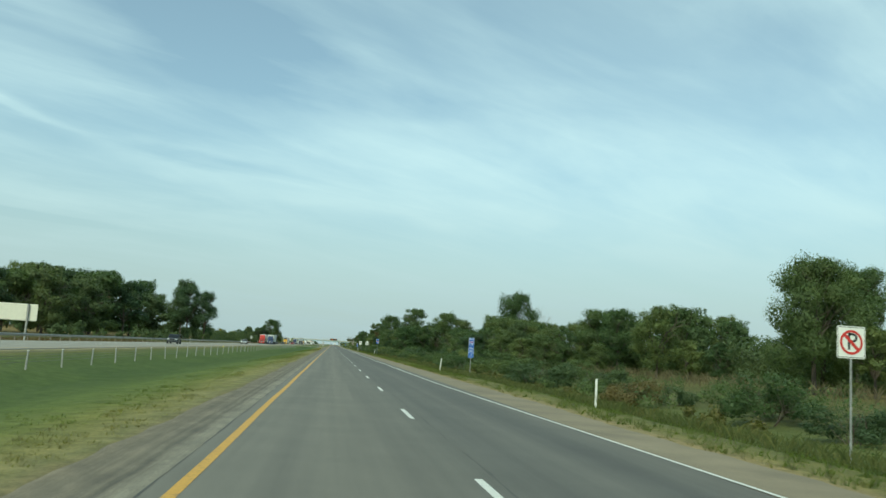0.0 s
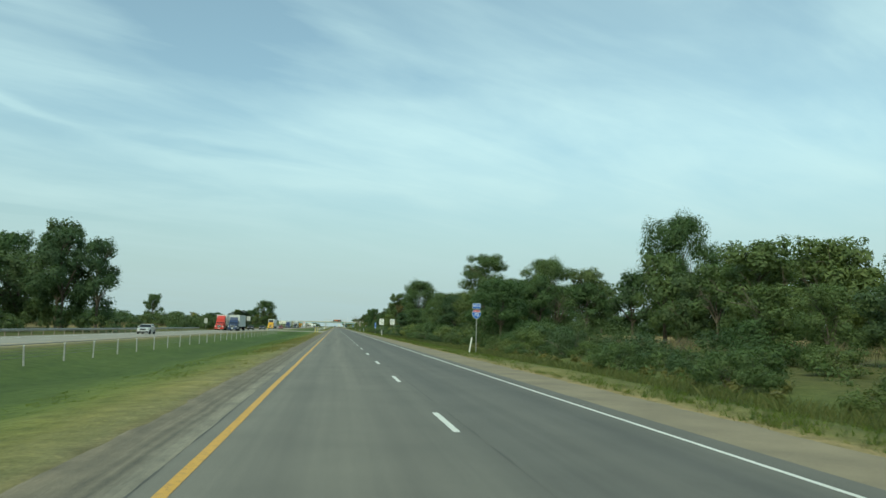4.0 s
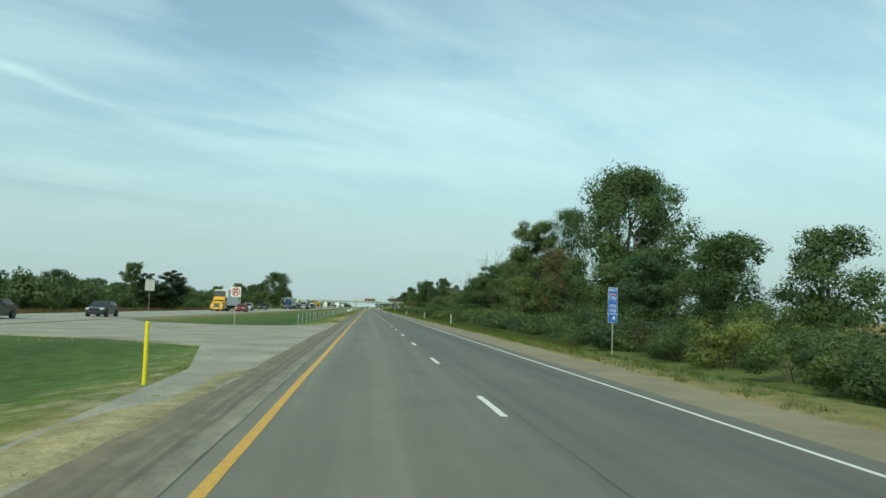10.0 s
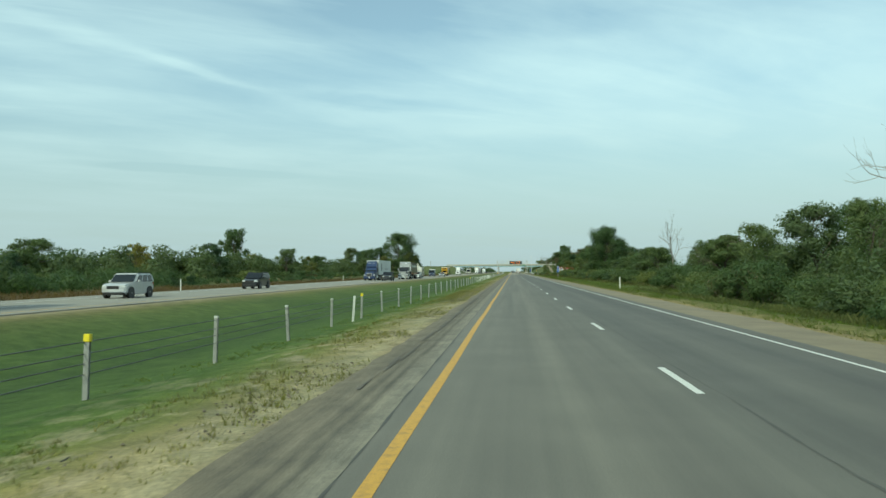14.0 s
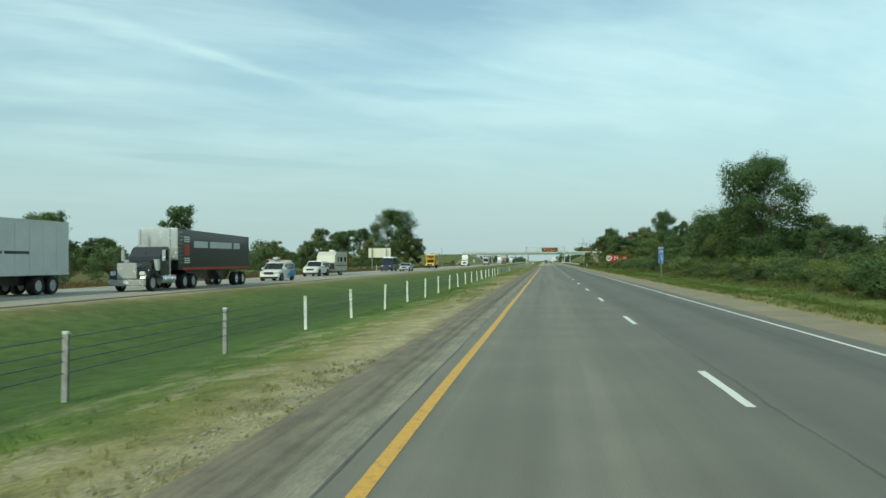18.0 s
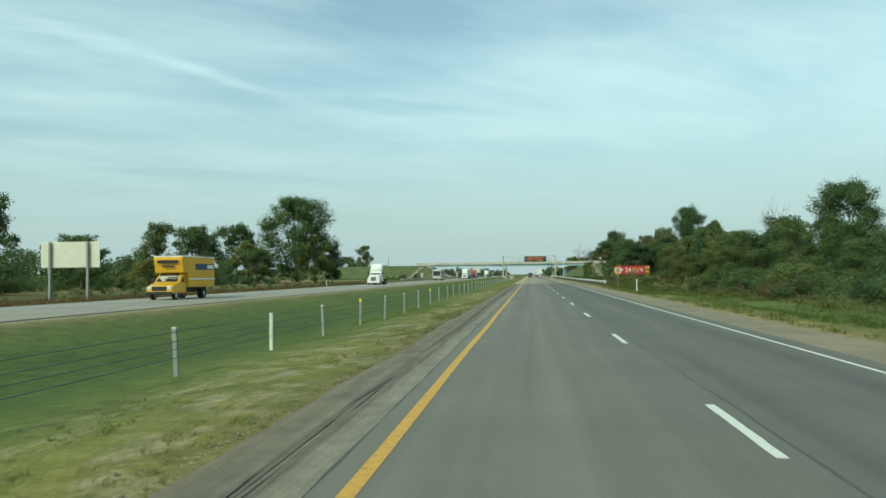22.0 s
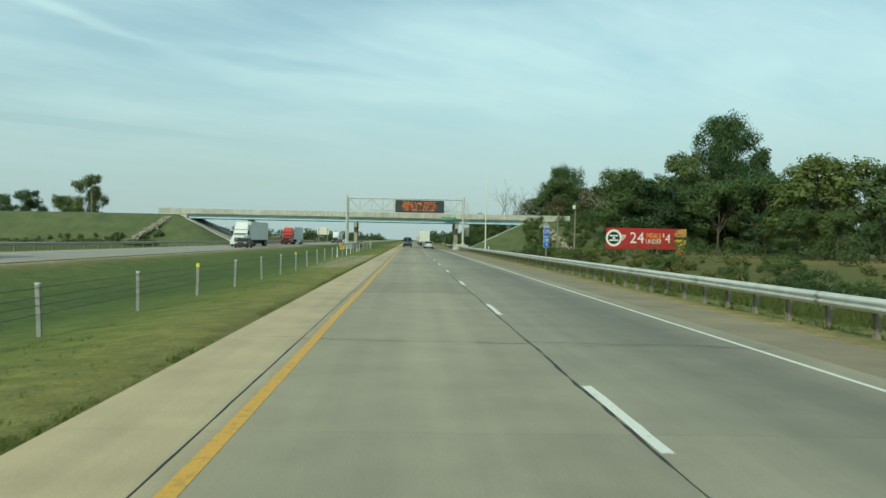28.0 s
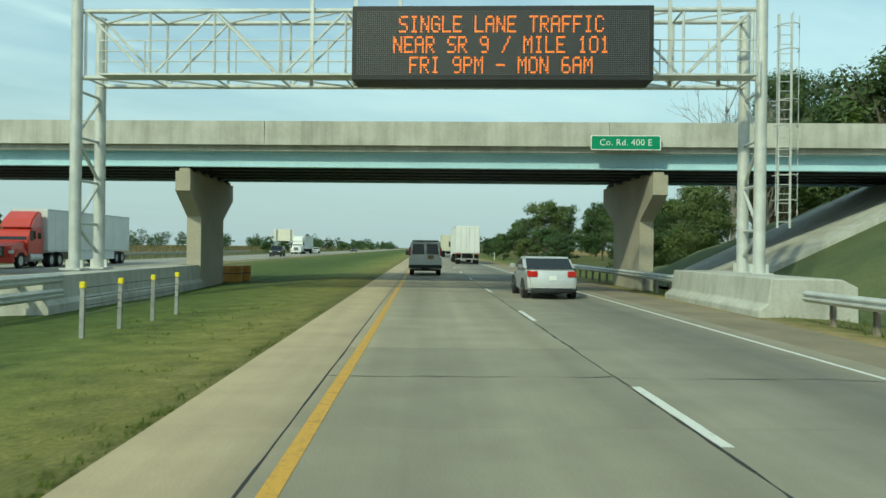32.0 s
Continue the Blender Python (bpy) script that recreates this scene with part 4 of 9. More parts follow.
def far_bank_height(x, y):
    """The same for the embankment across the opposite carriageway."""
    p = bridge.matrix_basis.inverted() @ Vector((x, y, 0))
    a, v = -p.x - 36.2, p.y
    out_v = max(0.0, -v, v - DECK_W)
    return max(-1.2, min(6.2, (a - 0.2) / 2.05, 6.2 - out_v / 1.95)) - 0.15


def embankment(name, x_end, s, label):
    """The earth ramp that carries the side road up to the deck: s is +1 to the right of the highway."""
    verts, faces = [], []
    us = [0, 2, 4, 6, 8, 10, 12, 14, 17, 21, 26, 34, 45, 60, 80, 110, 150, 210, 300]
    vs = [-16, -13, -10.5, -8, -5.5, -3.5, -1.8, -0.6, 0.6, 3, 7.5, 10, 11.2, 12.5, 14.5, 17, 20, 24, 28]
    for a in us:
        for v in vs:
            top = 6.2 if a < 40 else 6.2 - (a - 40) * 0.012
            out_v = max(0.0, -v, v - DECK_W)
            z = min(top, (a - 0.2) / 2.05)
            z = min(z, top - out_v / 1.95)
            z = max(z, -1.2)
            z += 0.14 * noise.noise(Vector((a * 0.3, v * 0.3, s))) if out_v > 0.5 or a < 12 else 0
            verts.append((x_end + s * a, v, z - 0.15))
    w = len(vs)
    for i in range(len(us) - 1):
        for j in range(w - 1):
            a = i * w + j
            faces.append((a, a + 1, a + w + 1, a + w) if s < 0 else (a, a + w, a + w + 1, a + 1))
    o = mesh_part(name, verts, faces, BANK, smooth=True)
    o.matrix_basis = bridge.matrix_basis.copy()
    return tagged(o, label, "embankment", kind="structure")


BANK = surface("bank_grass", (0.072, 0.100, 0.036), (0.125, 0.142, 0.056), 0.95, 0, 0.35, 9, 0.55, 0.9, "world")
embankment("embankment_right", 11.6, 1, "green grassed embankment beside the overpass")
embankment("embankment_left", -36.2, -1, "green grassed embankment across the opposite carriageway")
for s, x0, x1 in ((1, 12.3, 22.85), (-1, -37.0, -47.35)):
    bm = B()
    prism(bm, [(x0, 0.34), (x1, 5.40), (x1, 4.85), (x0, -0.35)], "y", -1.15, 10.4)
    o = part("slope_paving_right" if s > 0 else "slope_paving_left", bm, SLOPE := CONCRETE)
    o.matrix_basis = bridge.matrix_basis.copy()
    tagged(o, "sloped concrete paving under the end of the overpass", "slope paving", kind="structure")

# ---- signs and roadside furniture ----
def plain(name, colour, rough=0.45, metal=0.0):
    return surface(name, tuple(c * 0.92 for c in colour), colour, rough, metal, 2.0, 40, 0.12, 0.01)


SIGN_WHITE, SIGN_BLACK, SIGN_RED = plain("sign_white", (0.80, 0.81, 0.78)), plain("sign_black", (0.012, 0.012, 0.013)), plain("sign_red", (0.55, 0.035, 0.03))
SIGN_BLUE, SIGN_GREEN, SIGN_YELLOW, SIGN_BACK = plain("sign_blue", (0.02, 0.12, 0.50)), plain("sign_green", (0.012, 0.26, 0.13)), plain("sign_yellow", (0.80, 0.48, 0.02)), plain("sign_back_aluminium", (0.50, 0.51, 0.49), 0.5, 0.3)
CREAM = plain("sign_cream", (0.78, 0.76, 0.66))
BILL_RED, BILL_GOLD, BILL_BROWN, BILL_GREEN = plain("poster_red", (0.42, 0.025, 0.03)), plain("poster_yellow", (0.80, 0.50, 0.06)), plain("poster_bun", (0.52, 0.27, 0.08)), plain("poster_green", (0.15, 0.30, 0.04))
BLACK_RUBBER = surface("black_rubber", (0.010, 0.010, 0.010), (0.022, 0.021, 0.020), 0.8, 0, 3, 30, 0.3, 0.1)
BLACK_PLASTIC = surface("black_plastic", (0.012, 0.012, 0.013), (0.025, 0.025, 0.026), 0.55, 0, 3, 30, 0.2, 0.05)


def text_mesh(words, size, mat, gap=1.0):
    cu = bpy.data.curves.new("lettering", "FONT")
    cu.body, cu.size, cu.extrude, cu.align_x, cu.align_y, cu.space_character = words, size, 0.003, "CENTER", "CENTER", gap
    cu.resolution_u = 2
    ob = bpy.data.objects.new("lettering", cu)
    scene.collection.objects.link(ob)
    dg = bpy.context.evaluated_depsgraph_get()
    me = bpy.data.meshes.new_from_object(ob.evaluated_get(dg))
    bpy.data.objects.remove(ob)
    me.materials.clear()
    me.materials.append(mat)
    return me


def lettering(words, size, mat, parent, x, y, z, label="", wide=1.0, bold=0.0, gap=1.0):
    """Words standing upright, read from the -y side."""
    me = text_mesh(words, size, mat, gap)
    o = new("lettering", me)
    o.parent = parent
    o.matrix_basis = pose(x, y, z, 90, 0, 0)
    o.scale = (wide, 1, 1)
    return tagged(o, label)


def plate(name, x0, x1, z0, z1, y, mat, parent, r=0.04, thick=0.006, label=""):
    """A flat sign plate with rounded corners, facing -y."""
    pts = []
    for cx, cz, a0 in ((x1 - r, z1 - r, 0), (x0 + r, z1 - r, 90), (x0 + r, z0 + r, 180), (x1 - r, z0 + r, 270)):
        for k in range(4):
            a = radians(a0 + 30 * k)
            pts.append((cx + r * math.cos(a), cz + r * math.sin(a)))
    return part(name, prism(B(), pts, "y", y, y + thick), mat, parent, label)


def ring(name, cx, cz, r0, r1, y, mat, parent, a0=0, a1=360, thick=0.004):
    bm = B()
    k = 28
    vs = []
    for i in range(k + 1):
        a = radians(a0 + (a1 - a0) * i / k)
        vs.append([bm.verts.new((cx + r * math.cos(a), yy, cz + r * math.sin(a))) for r, yy in ((r0, y), (r1, y), (r1, y + thick), (r0, y + thick))])
    for i in range(k):
        for j in range(4):
            bm.faces.new((vs[i][j], vs[i][(j + 1) % 4], vs[i + 1][(j + 1) % 4], vs[i + 1][j]))
    bmesh.ops.recalc_face_normals(bm, faces=bm.faces)
    return part(name, bm, mat, parent)


def post(parent, x, y, z0, z1, w=0.05, mat=None, name="post"):
    """A U-section steel post."""
    bm = B()
    prism(bm, [(x - w, y), (x + w, y), (x + w, y + 0.012), (x + w * 0.45, y + 0.012), (x + w * 0.35, y + 0.045), (x - w * 0.35, y + 0.045), (x - w * 0.45, y + 0.012), (x - w, y + 0.012)], "z", z0, z1)
    return part(name, bm, mat or GALV_POST, parent)


def at_ground(x, y):
    return ground_height(x, y)


def mile_sign(x, y, tenth, lean=0.0):
    g = at_ground(x, y)
    s = empty("mile_marker_sign", x, y, 0)
    s.rotation_euler = (0, radians(lean), 0)
    tagged(s, "narrow blue mile marker sign on a steel post in the verge", "sign", "mile marker signs")
    post(s, 0, 0.012, g - 0.4, 3.0, 0.03)
    p = plate("sign_plate", -0.24, 0.24, 1.30, 3.06, 0, SIGN_WHITE, s, 0.03, 0.008)
    plate("sign_face", -0.228, 0.228, 1.75, 3.048, -0.003, SIGN_BLUE, p, 0.025, 0.002)
    plate("sign_face", -0.228, 0.228, 1.312, 1.725, -0.003, SIGN_BLUE, p, 0.025, 0.002)
    lettering("WEST", 0.20, SIGN_WHITE, p, 0, -0.006, 2.92, "white lettering", 0.85)
    pts = [(-0.16, 2.72), (-0.10, 2.76), (0, 2.735), (0.10, 2.76), (0.16, 2.72), (0.19, 2.56), (0.15, 2.42), (0, 2.31), (-0.15, 2.42), (-0.19, 2.56)]
    part("route_shield", prism(B(), pts, "y", -0.0055, -0.0035), SIGN_WHITE, p)
    part("route_shield", prism(B(), [(u * 0.92, (v - 2.55) * 0.92 + 2.545) for u, v in pts], "y", -0.008, -0.006), SIGN_BLUE, p)
    part("shield_crown", prism(B(), [(-0.14, 2.705), (0, 2.715), (0.14, 2.705), (0.158, 2.655), (-0.158, 2.655)], "y", -0.010, -0.008), SIGN_RED, p)
    lettering("70", 0.25, SIGN_WHITE, p, 0, -0.012, 2.51, "white lettering", 1.0)
    lettering("MILE", 0.21, SIGN_WHITE, p, 0, -0.006, 2.13, "white lettering", 0.85)
    lettering("106", 0.27, SIGN_WHITE, p, 0, -0.006, 1.90, "white lettering", 0.9)
    lettering(tenth, 0.32, SIGN_WHITE, p, 0.02, -0.006, 1.52, "white lettering", 0.9)
    return s


for y_, x_, d_ in ((63.0, 12.0, ".6"), (380.0, 11.8, ".4"), (700.7, 11.7, ".2"), (1014.3, 10.8, ".0")):
    mile_sign(x_, y_, d_)


def route_sign(x, y):
    g = at_ground(x, y)
    s = empty("route_marker_sign", x, y, 0)
    tagged(s, "blue west sign over an interstate shield on a steel post", "sign")
    post(s, 0, 0.012, g - 0.4, 3.75, 0.03)
    p = plate("direction_plate", -0.33, 0.33, 3.36, 3.78, 0, SIGN_WHITE, s, 0.04, 0.008)
    plate("sign_face", -0.315, 0.315, 3.375, 3.765, -0.003, SIGN_BLUE, p, 0.035, 0.002)
    lettering("WEST", 0.30, SIGN_WHITE, p, 0, -0.006, 3.57, "white lettering", 0.85)
    pts = [(-0.27, 0.26), (-0.20, 0.35), (-0.1, 0.31), (0, 0.35), (0.1, 0.31), (0.20, 0.35), (0.27, 0.26), (0.345, 0.02), (0.30, -0.17), (0.15, -0.31), (0, -0.40), (-0.15, -0.31), (-0.30, -0.17), (-0.345, 0.02)]
    sh = part("shield_plate", prism(B(), [(u * 1.06, v * 1.06 + 2.92) for u, v in pts], "y", 0, 0.008), SIGN_WHITE, s)
    part("sign_face", prism(B(), [(u, v + 2.92) for u, v in pts], "y", -0.003, -0.001), SIGN_BLUE, sh)
    part("shield_crown", prism(B(), [(-0.235, 3.22), (-0.1, 3.215), (0, 3.24), (0.1, 3.215), (0.235, 3.22), (0.285, 3.08), (-0.285, 3.08)], "y", -0.006, -0.003), SIGN_RED, sh)
    plate("shield_band", -0.30, 0.30, 3.055, 3.075, -0.006, SIGN_WHITE, sh, 0.005, 0.002)
    lettering("INTERSTATE", 0.085, SIGN_WHITE, sh, 0, -0.009, 3.14, "white lettering", 0.9)
    lettering("70", 0.42, SIGN_WHITE, sh, 0, -0.007, 2.84, "white lettering", 0.95)


route_sign(11.15, 197.8)


def speed_sign(x, y, rows, category_label, small=()):
    g = at_ground(x, y)
    s = empty("speed_limit_sign", x, y, 0)
    tagged(s, category_label, "sign", "speed limit signs")
    for px in (-0.36, 0.36):
        post(s, px, 0.014, g - 0.4, 3.95, 0.03)
    p = plate("sign_plate", -0.61, 0.61, 2.36, 4.0, 0, SIGN_WHITE, s, 0.06, 0.01)
    for a in ((-0.58, 0.58, 3.955, 3.97), (-0.58, 0.58, 2.39, 2.405)):
        plate("border", *a, -0.003, SIGN_BLACK, p, 0.006, 0.002)
    for a in ((-0.58, -0.567, 2.41, 3.95), (0.567, 0.58, 2.41, 3.95)):
        plate("border", *a, -0.003, SIGN_BLACK, p, 0.006, 0.002)
    for words, size, z in rows:
        lettering(words, size, SIGN_BLACK, p, 0, -0.005, z, "black lettering", 0.92, 0, 1.08)
    for x0, x1, z in small:
        plate("small_lettering", x0, x1, z - 0.045, z + 0.045, -0.005, SIGN_BLACK, p, 0.01, 0.002)


speed_sign(12.37, 356.5, (("SPEED", 0.34, 3.72), ("LIMIT", 0.34, 3.32), ("70", 0.66, 2.78)), "white speed limit sign on two steel posts")
speed_sign(15.33, 357.2, (("TRUCKS", 0.30, 3.77), ("65", 0.62, 2.84)), "white truck speed limit sign on two steel posts",
           ((-0.45, -0.12, 3.46), (-0.02, 0.10, 3.46), (0.2, 0.45, 3.46), (-0.48, -0.05, 3.24), (0.1, 0.3, 3.24), (-0.3, -0.2, 2.46), (-0.12, 0.08, 2.46), (0.15, 0.3, 2.46)))


def no_parking(x, y):
    g = at_ground(x, y)
    s = empty("no_parking_sign", x, y, 0)
    tagged(s, "white sign with a black P in a red barred ring", "sign")
    post(s, 0, 0.012, g - 0.4, 3.0, 0.03)
    p = plate("sign_plate", -0.42, 0.42, 2.22, 3.10, 0, SIGN_WHITE, s, 0.05, 0.008)
    for a in ((-0.39, 0.39, 3.06, 3.075), (-0.39, 0.39, 2.245, 2.26)):
        plate("border", *a, -0.003, SIGN_BLACK, p, 0.006, 0.002)
    for a in ((-0.40, -0.387, 2.26, 3.06), (0.387, 0.40, 2.26, 3.06)):
        plate("border", *a, -0.003, SIGN_BLACK, p, 0.006, 0.002)
    lettering("P", 0.66, SIGN_BLACK, p, 0.02, -0.006, 2.66, "black letter")
    ring("prohibition_ring", 0, 2.66, 0.27, 0.335, -0.010, SIGN_RED, p)
    q = 0.045 / math.sqrt(2)
    part("prohibition_bar", prism(B(), [(-0.21 - q, 2.87 - q), (-0.21 + q, 2.87 + q), (0.21 + q, 2.45 + q), (0.21 - q, 2.45 - q)], "y", -0.012, -0.008), SIGN_RED, p)


no_parking(13.8, 12.4)


def u_turn_sign(x, y, back=False, z0=2.15, s_=0.76, label="white sign with a barred u-turn arrow on a post"):
    g = at_ground(x, y)
    s = empty("u_turn_sign", x, y, 0)
    tagged(s, label, "sign")
    post(s, 0, 0.012, g - 0.4, z0 + s_, 0.03)
    h = s_ / 2
    zc = z0 + h
    p = plate("sign_plate", -h, h, z0, z0 + s_, 0, SIGN_BACK if back else SIGN_WHITE, s, 0.04, 0.008)
    if not back:
        ring("arrow_bend", 0, zc + 0.06, 0.09, 0.15, -0.006, SIGN_BLACK, p, 0, 180)
        plate("arrow_leg", 0.09, 0.15, zc - 0.2, zc + 0.06, -0.006, SIGN_BLACK, p, 0.01, 0.003)
        plate("arrow_leg", -0.15, -0.09, zc - 0.08, zc + 0.06, -0.006, SIGN_BLACK, p, 0.01, 0.003)
        part("arrow_head", prism(B(), [(-0.22, zc - 0.06), (-0.02, zc - 0.06), (-0.12, zc - 0.2)], "y", -0.006, -0.003), SIGN_BLACK, p)
        ring("prohibition_ring", 0, zc, 0.26, 0.325, -0.011, SIGN_RED, p)
        part("prohibition_bar", prism(B(), [(-0.22, zc + 0.16), (-0.16, zc + 0.22), (0.22, zc - 0.16), (0.16, zc - 0.22)], "y", -0.012, -0.009), SIGN_RED, p)


u_turn_sign(-10.5, 404.0)


def sign_back(name, x, y, w, z0, z1, posts, label, ribs=0, mat=None):
    """A sign seen from behind."""
    g = at_ground(x, y)
    s = empty(name, x, y, 0)
    tagged(s, label, "sign")
    p = plate("sign_panel", -w / 2, w / 2, z0, z1, 0, mat or SIGN_BACK, s, 0.04, 0.03)
    for k in range(ribs):
        z = z0 + (z1 - z0) * (k + 0.5) / ribs
        bm = B()
        box(bm, -w / 2 + 0.02, -0.05, z - 0.02, w / 2 - 0.02, -0.002, z + 0.02)
        part("rib", bm, mat or SIGN_BACK, p)
    for px in posts:
        bm = B()
        if w > 2:
            prism(bm, [(px - 0.1, -0.30), (px + 0.1, -0.30), (px + 0.1, -0.28), (px + 0.015, -0.28), (px + 0.015, -0.09), (px + 0.1, -0.09), (px + 0.1, -0.06), (px - 0.1, -0.06), (px - 0.1, -0.09), (px - 0.015, -0.09), (px - 0.015, -0.28), (px - 0.1, -0.28)], "z", g - 0.5, z1)
        else:
            box(bm, px - 0.03, -0.05, g - 0.5, px + 0.03, -0.01, z1)
        part("post", bm, GALV_POST, s)
    return s


sign_back("large_sign", -43.95, 821.0, 5.9, 2.8, 5.25, (-1.95, 1.85), "large cream-coloured back of a highway sign on two steel posts", 9, CREAM)
sign_back("large_sign", -40.5, 100.0, 6.6, 2.2, 4.3, (-2.2, 2.2), "large pale back of a highway sign beside the opposite carriageway", 7, CREAM)
sign_back("small_sign", -36.0, 477.0, 1.5, 3.2, 5.0, (0.0,), "grey back of a warning sign beside the opposite carriageway")
sign_back("small_sign", -36.5, 369.0, 0.9, 1.8, 3.2, (0.0,), "grey back of a sign beside the opposite carriageway")
sign_back("small_sign", -36.3, 698.0, 0.7, 2.5, 3.6, (0.0,), "small grey sign back beside the opposite carriageway")
sign_back("small_sign", -36.3, 1014.0, 1.0, 1.0, 2.5, (-0.3, 0.3), "pale back of a sign beside the opposite carriageway")
sign_back("far_sign", -36.5, 1290.0, 5.0, 3.0, 6.0, (-1.8, 1.8), "large pale sign far down the highway", 6, CREAM)


def object_marker(x, y):
    g = at_ground(x, y)
    s = empty("object_marker", x, y, 0)
    tagged(s, "yellow and black striped object marker on a post", "sign")
    post(s, 0, 0.012, g - 0.4, 2.4, 0.03)
    p = plate("sign_plate", -0.155, 0.155, 1.5, 2.46, 0, SIGN_YELLOW, s, 0.03, 0.008)
    for k in range(5):
        z = 1.52 + 0.19 * k
        top = min(z + 0.09, 2.44)
        part("stripe", prism(B(), [(-0.145, z), (0.145, min(z + 0.10, 2.40)), (0.145, min(z + 0.19, 2.45)), (-0.145, top)], "y", -0.004, -0.001), SIGN_BLACK, p)


object_marker(10.4, 850.9)


def delineator_mesh(mat):
    bm = B()
    prism(bm, [(-0.05, -0.006), (0.05, -0.006), (0.05, 0.006), (0.02, 0.018), (-0.02, 0.018), (-0.05, 0.006)], "z", -0.5, 1.22)
    me = bpy.data.meshes.new("delineator")
    bm.to_mesh(me)
    bm.free()
    me.materials.append(mat)
    return me


def thing_from(name, label, category, group, parts):
    """parts: rows of name, mesh."""
    t = empty(name)
    for nm, me in parts:
        o = new(nm, me)
        o.parent = t
    return tagged(t, label, category, group)


DELIN = thing_from("delineator_post", "slim white delineator post in the grass verge", "post", "white delineators", (("blade", delineator_mesh(WHITE_POST)),))
bm = box(B(), -0.04, -0.011, 1.02, 0.04, -0.007, 1.16)
part("reflector", bm, SIGN_WHITE, DELIN)
spots = [(11.2, 26.0, 0), (11.0, 75.5, 5), (10.4, 196.6, 9), (10.2, 317, 0), (10.5, 445.8, 0), (10.5, 496, 0), (10.2, 560, 0), (10.3, 832, 0), (10.8, 1062, 0), (-36, 887, 2), (-36, 643, 2), (-36, 780, -4), (-36.2, 398, 0), (-36, 560, 0), (-35.8, 205, 0), (10.9, 1160, 4), (10.8, 1215, 0)]
for i, (x_, y_, ln) in enumerate(spots):
    m_ = pose(x_, y_, at_ground(x_, y_), 0, ln, 0)
    if i == 0:
        DELIN.matrix_basis = m_
    else:
        copy_thing(DELIN, m_)

bm = B()
rod(bm, (0, 0, -0.5), (0, 0, 1.35), 0.045, 0.045, 10)
me_ = bpy.data.meshes.new("tube")
bm.to_mesh(me_)
bm.free()
me_.materials.append(YELLOW_PLASTIC)
TUBE = thing_from("tube_marker", "yellow plastic tube marker beside the median crossover", "post", "yellow tube markers", (("tube", me_),))
rod_cap = part("cap", rod(B(), (0, 0, 1.35), (0, 0, 1.38), 0.047, 0.02, 10), YELLOW_PLASTIC, TUBE)
TUBE.matrix_basis = pose(-4.85, 327, at_ground(-4.85, 327))
for x_, y_ in ((-5.0, 358.2), (-19.6, 372)):
    copy_thing(TUBE, pose(x_, y_, at_ground(x_, y_)))


# cable barrier in the median
def cable_post_mesh():
    bm = B()
    prism(bm, [(-0.045, -0.03), (0.045, -0.03), (0.045, -0.02), (-0.033, -0.02), (-0.033, 0.02), (0.045, 0.02), (0.045, 0.03), (-0.045, 0.03)], "z", -0.5, 1.08)
    me = bpy.data.meshes.new("steel_post")
    bm.to_mesh(me)
    bm.free()
    return me


def cap_mesh(z0, z1, r, mat):
    bm = box(B(), -r, -r * 0.8, z0, r, r * 0.8, z1, 0.008)
    me = bpy.data.meshes.new("cap")
    bm.to_mesh(me)
    bm.free()
    me.materials.append(mat)
    return me


PM_GREY, PM_WHITE = cable_post_mesh(), cable_post_mesh()
PM_GREY.materials.append(GALV_POST)
PM_WHITE.materials.append(WHITE_POST)
CAP_Y, CAP_G = cap_mesh(1.0, 1.13, 0.055, YELLOW_PLASTIC), cap_mesh(1.05, 1.10, 0.052, GALV)


POST_SHIFT = ((489, 0.05), (600, 0.2), (660, 0.38), (764, 0.45), (815, 0.2), (840, 0.0), (965, -0.2), (1010, 0.0), (1033, 0.1), (1100, 0.1))


def cable_barrier(name, x, y0, y1, step, label, yellow=(), white=None, pale=()):
    b = empty(name)
    tagged(b, label, "barrier")
    k = int((y1 - y0) / step)
    rnd = random.Random(int(y0))
    tops = []
    for i in range(k + 1):
        y = y0 + i * step
        is_white = (white and white[0] <= y <= white[1]) or i in pale
        if k > 60:
            y += lerp_table(y, POST_SHIFT) + rnd.uniform(-0.12, 0.12)
        dx = -0.02 if i % 2 else 0.02
        g = ground_height(x, y)
        p_ = new("post", PM_WHITE if is_white else PM_GREY)
        p_.parent = b
        p_.matrix_basis = pose(x + dx, y, g, rnd.uniform(-2, 2), rnd.uniform(-2.5, 2.5), rnd.uniform(-8, 8))
        c = new("cap", CAP_Y if i in yellow else CAP_G)
        c.parent = p_
        tops.append((x, y, g))
    for z in (0.46, 0.64, 0.80, 1.0):
        cu = bpy.data.curves.new("cable", "CURVE")
        cu.dimensions, cu.bevel_depth, cu.bevel_resolution = "3D", 0.010, 1
        sp = cu.splines.new("POLY")
        sp.points.add(len(tops) - 1)
        for q, (a, y, g) in zip(sp.points, tops):
            q.co = (a, y, g + z, 1)
        ob = bpy.data.objects.new("cable", cu)
        scene.collection.objects.link(ob)
        me = bpy.data.meshes.new_from_object(ob.evaluated_get(bpy.context.evaluated_depsgraph_get()))
        bpy.data.objects.remove(ob)
        me.materials.clear()
        me.materials.append(CABLE)
        o = new("cable", me)
        o.parent = b


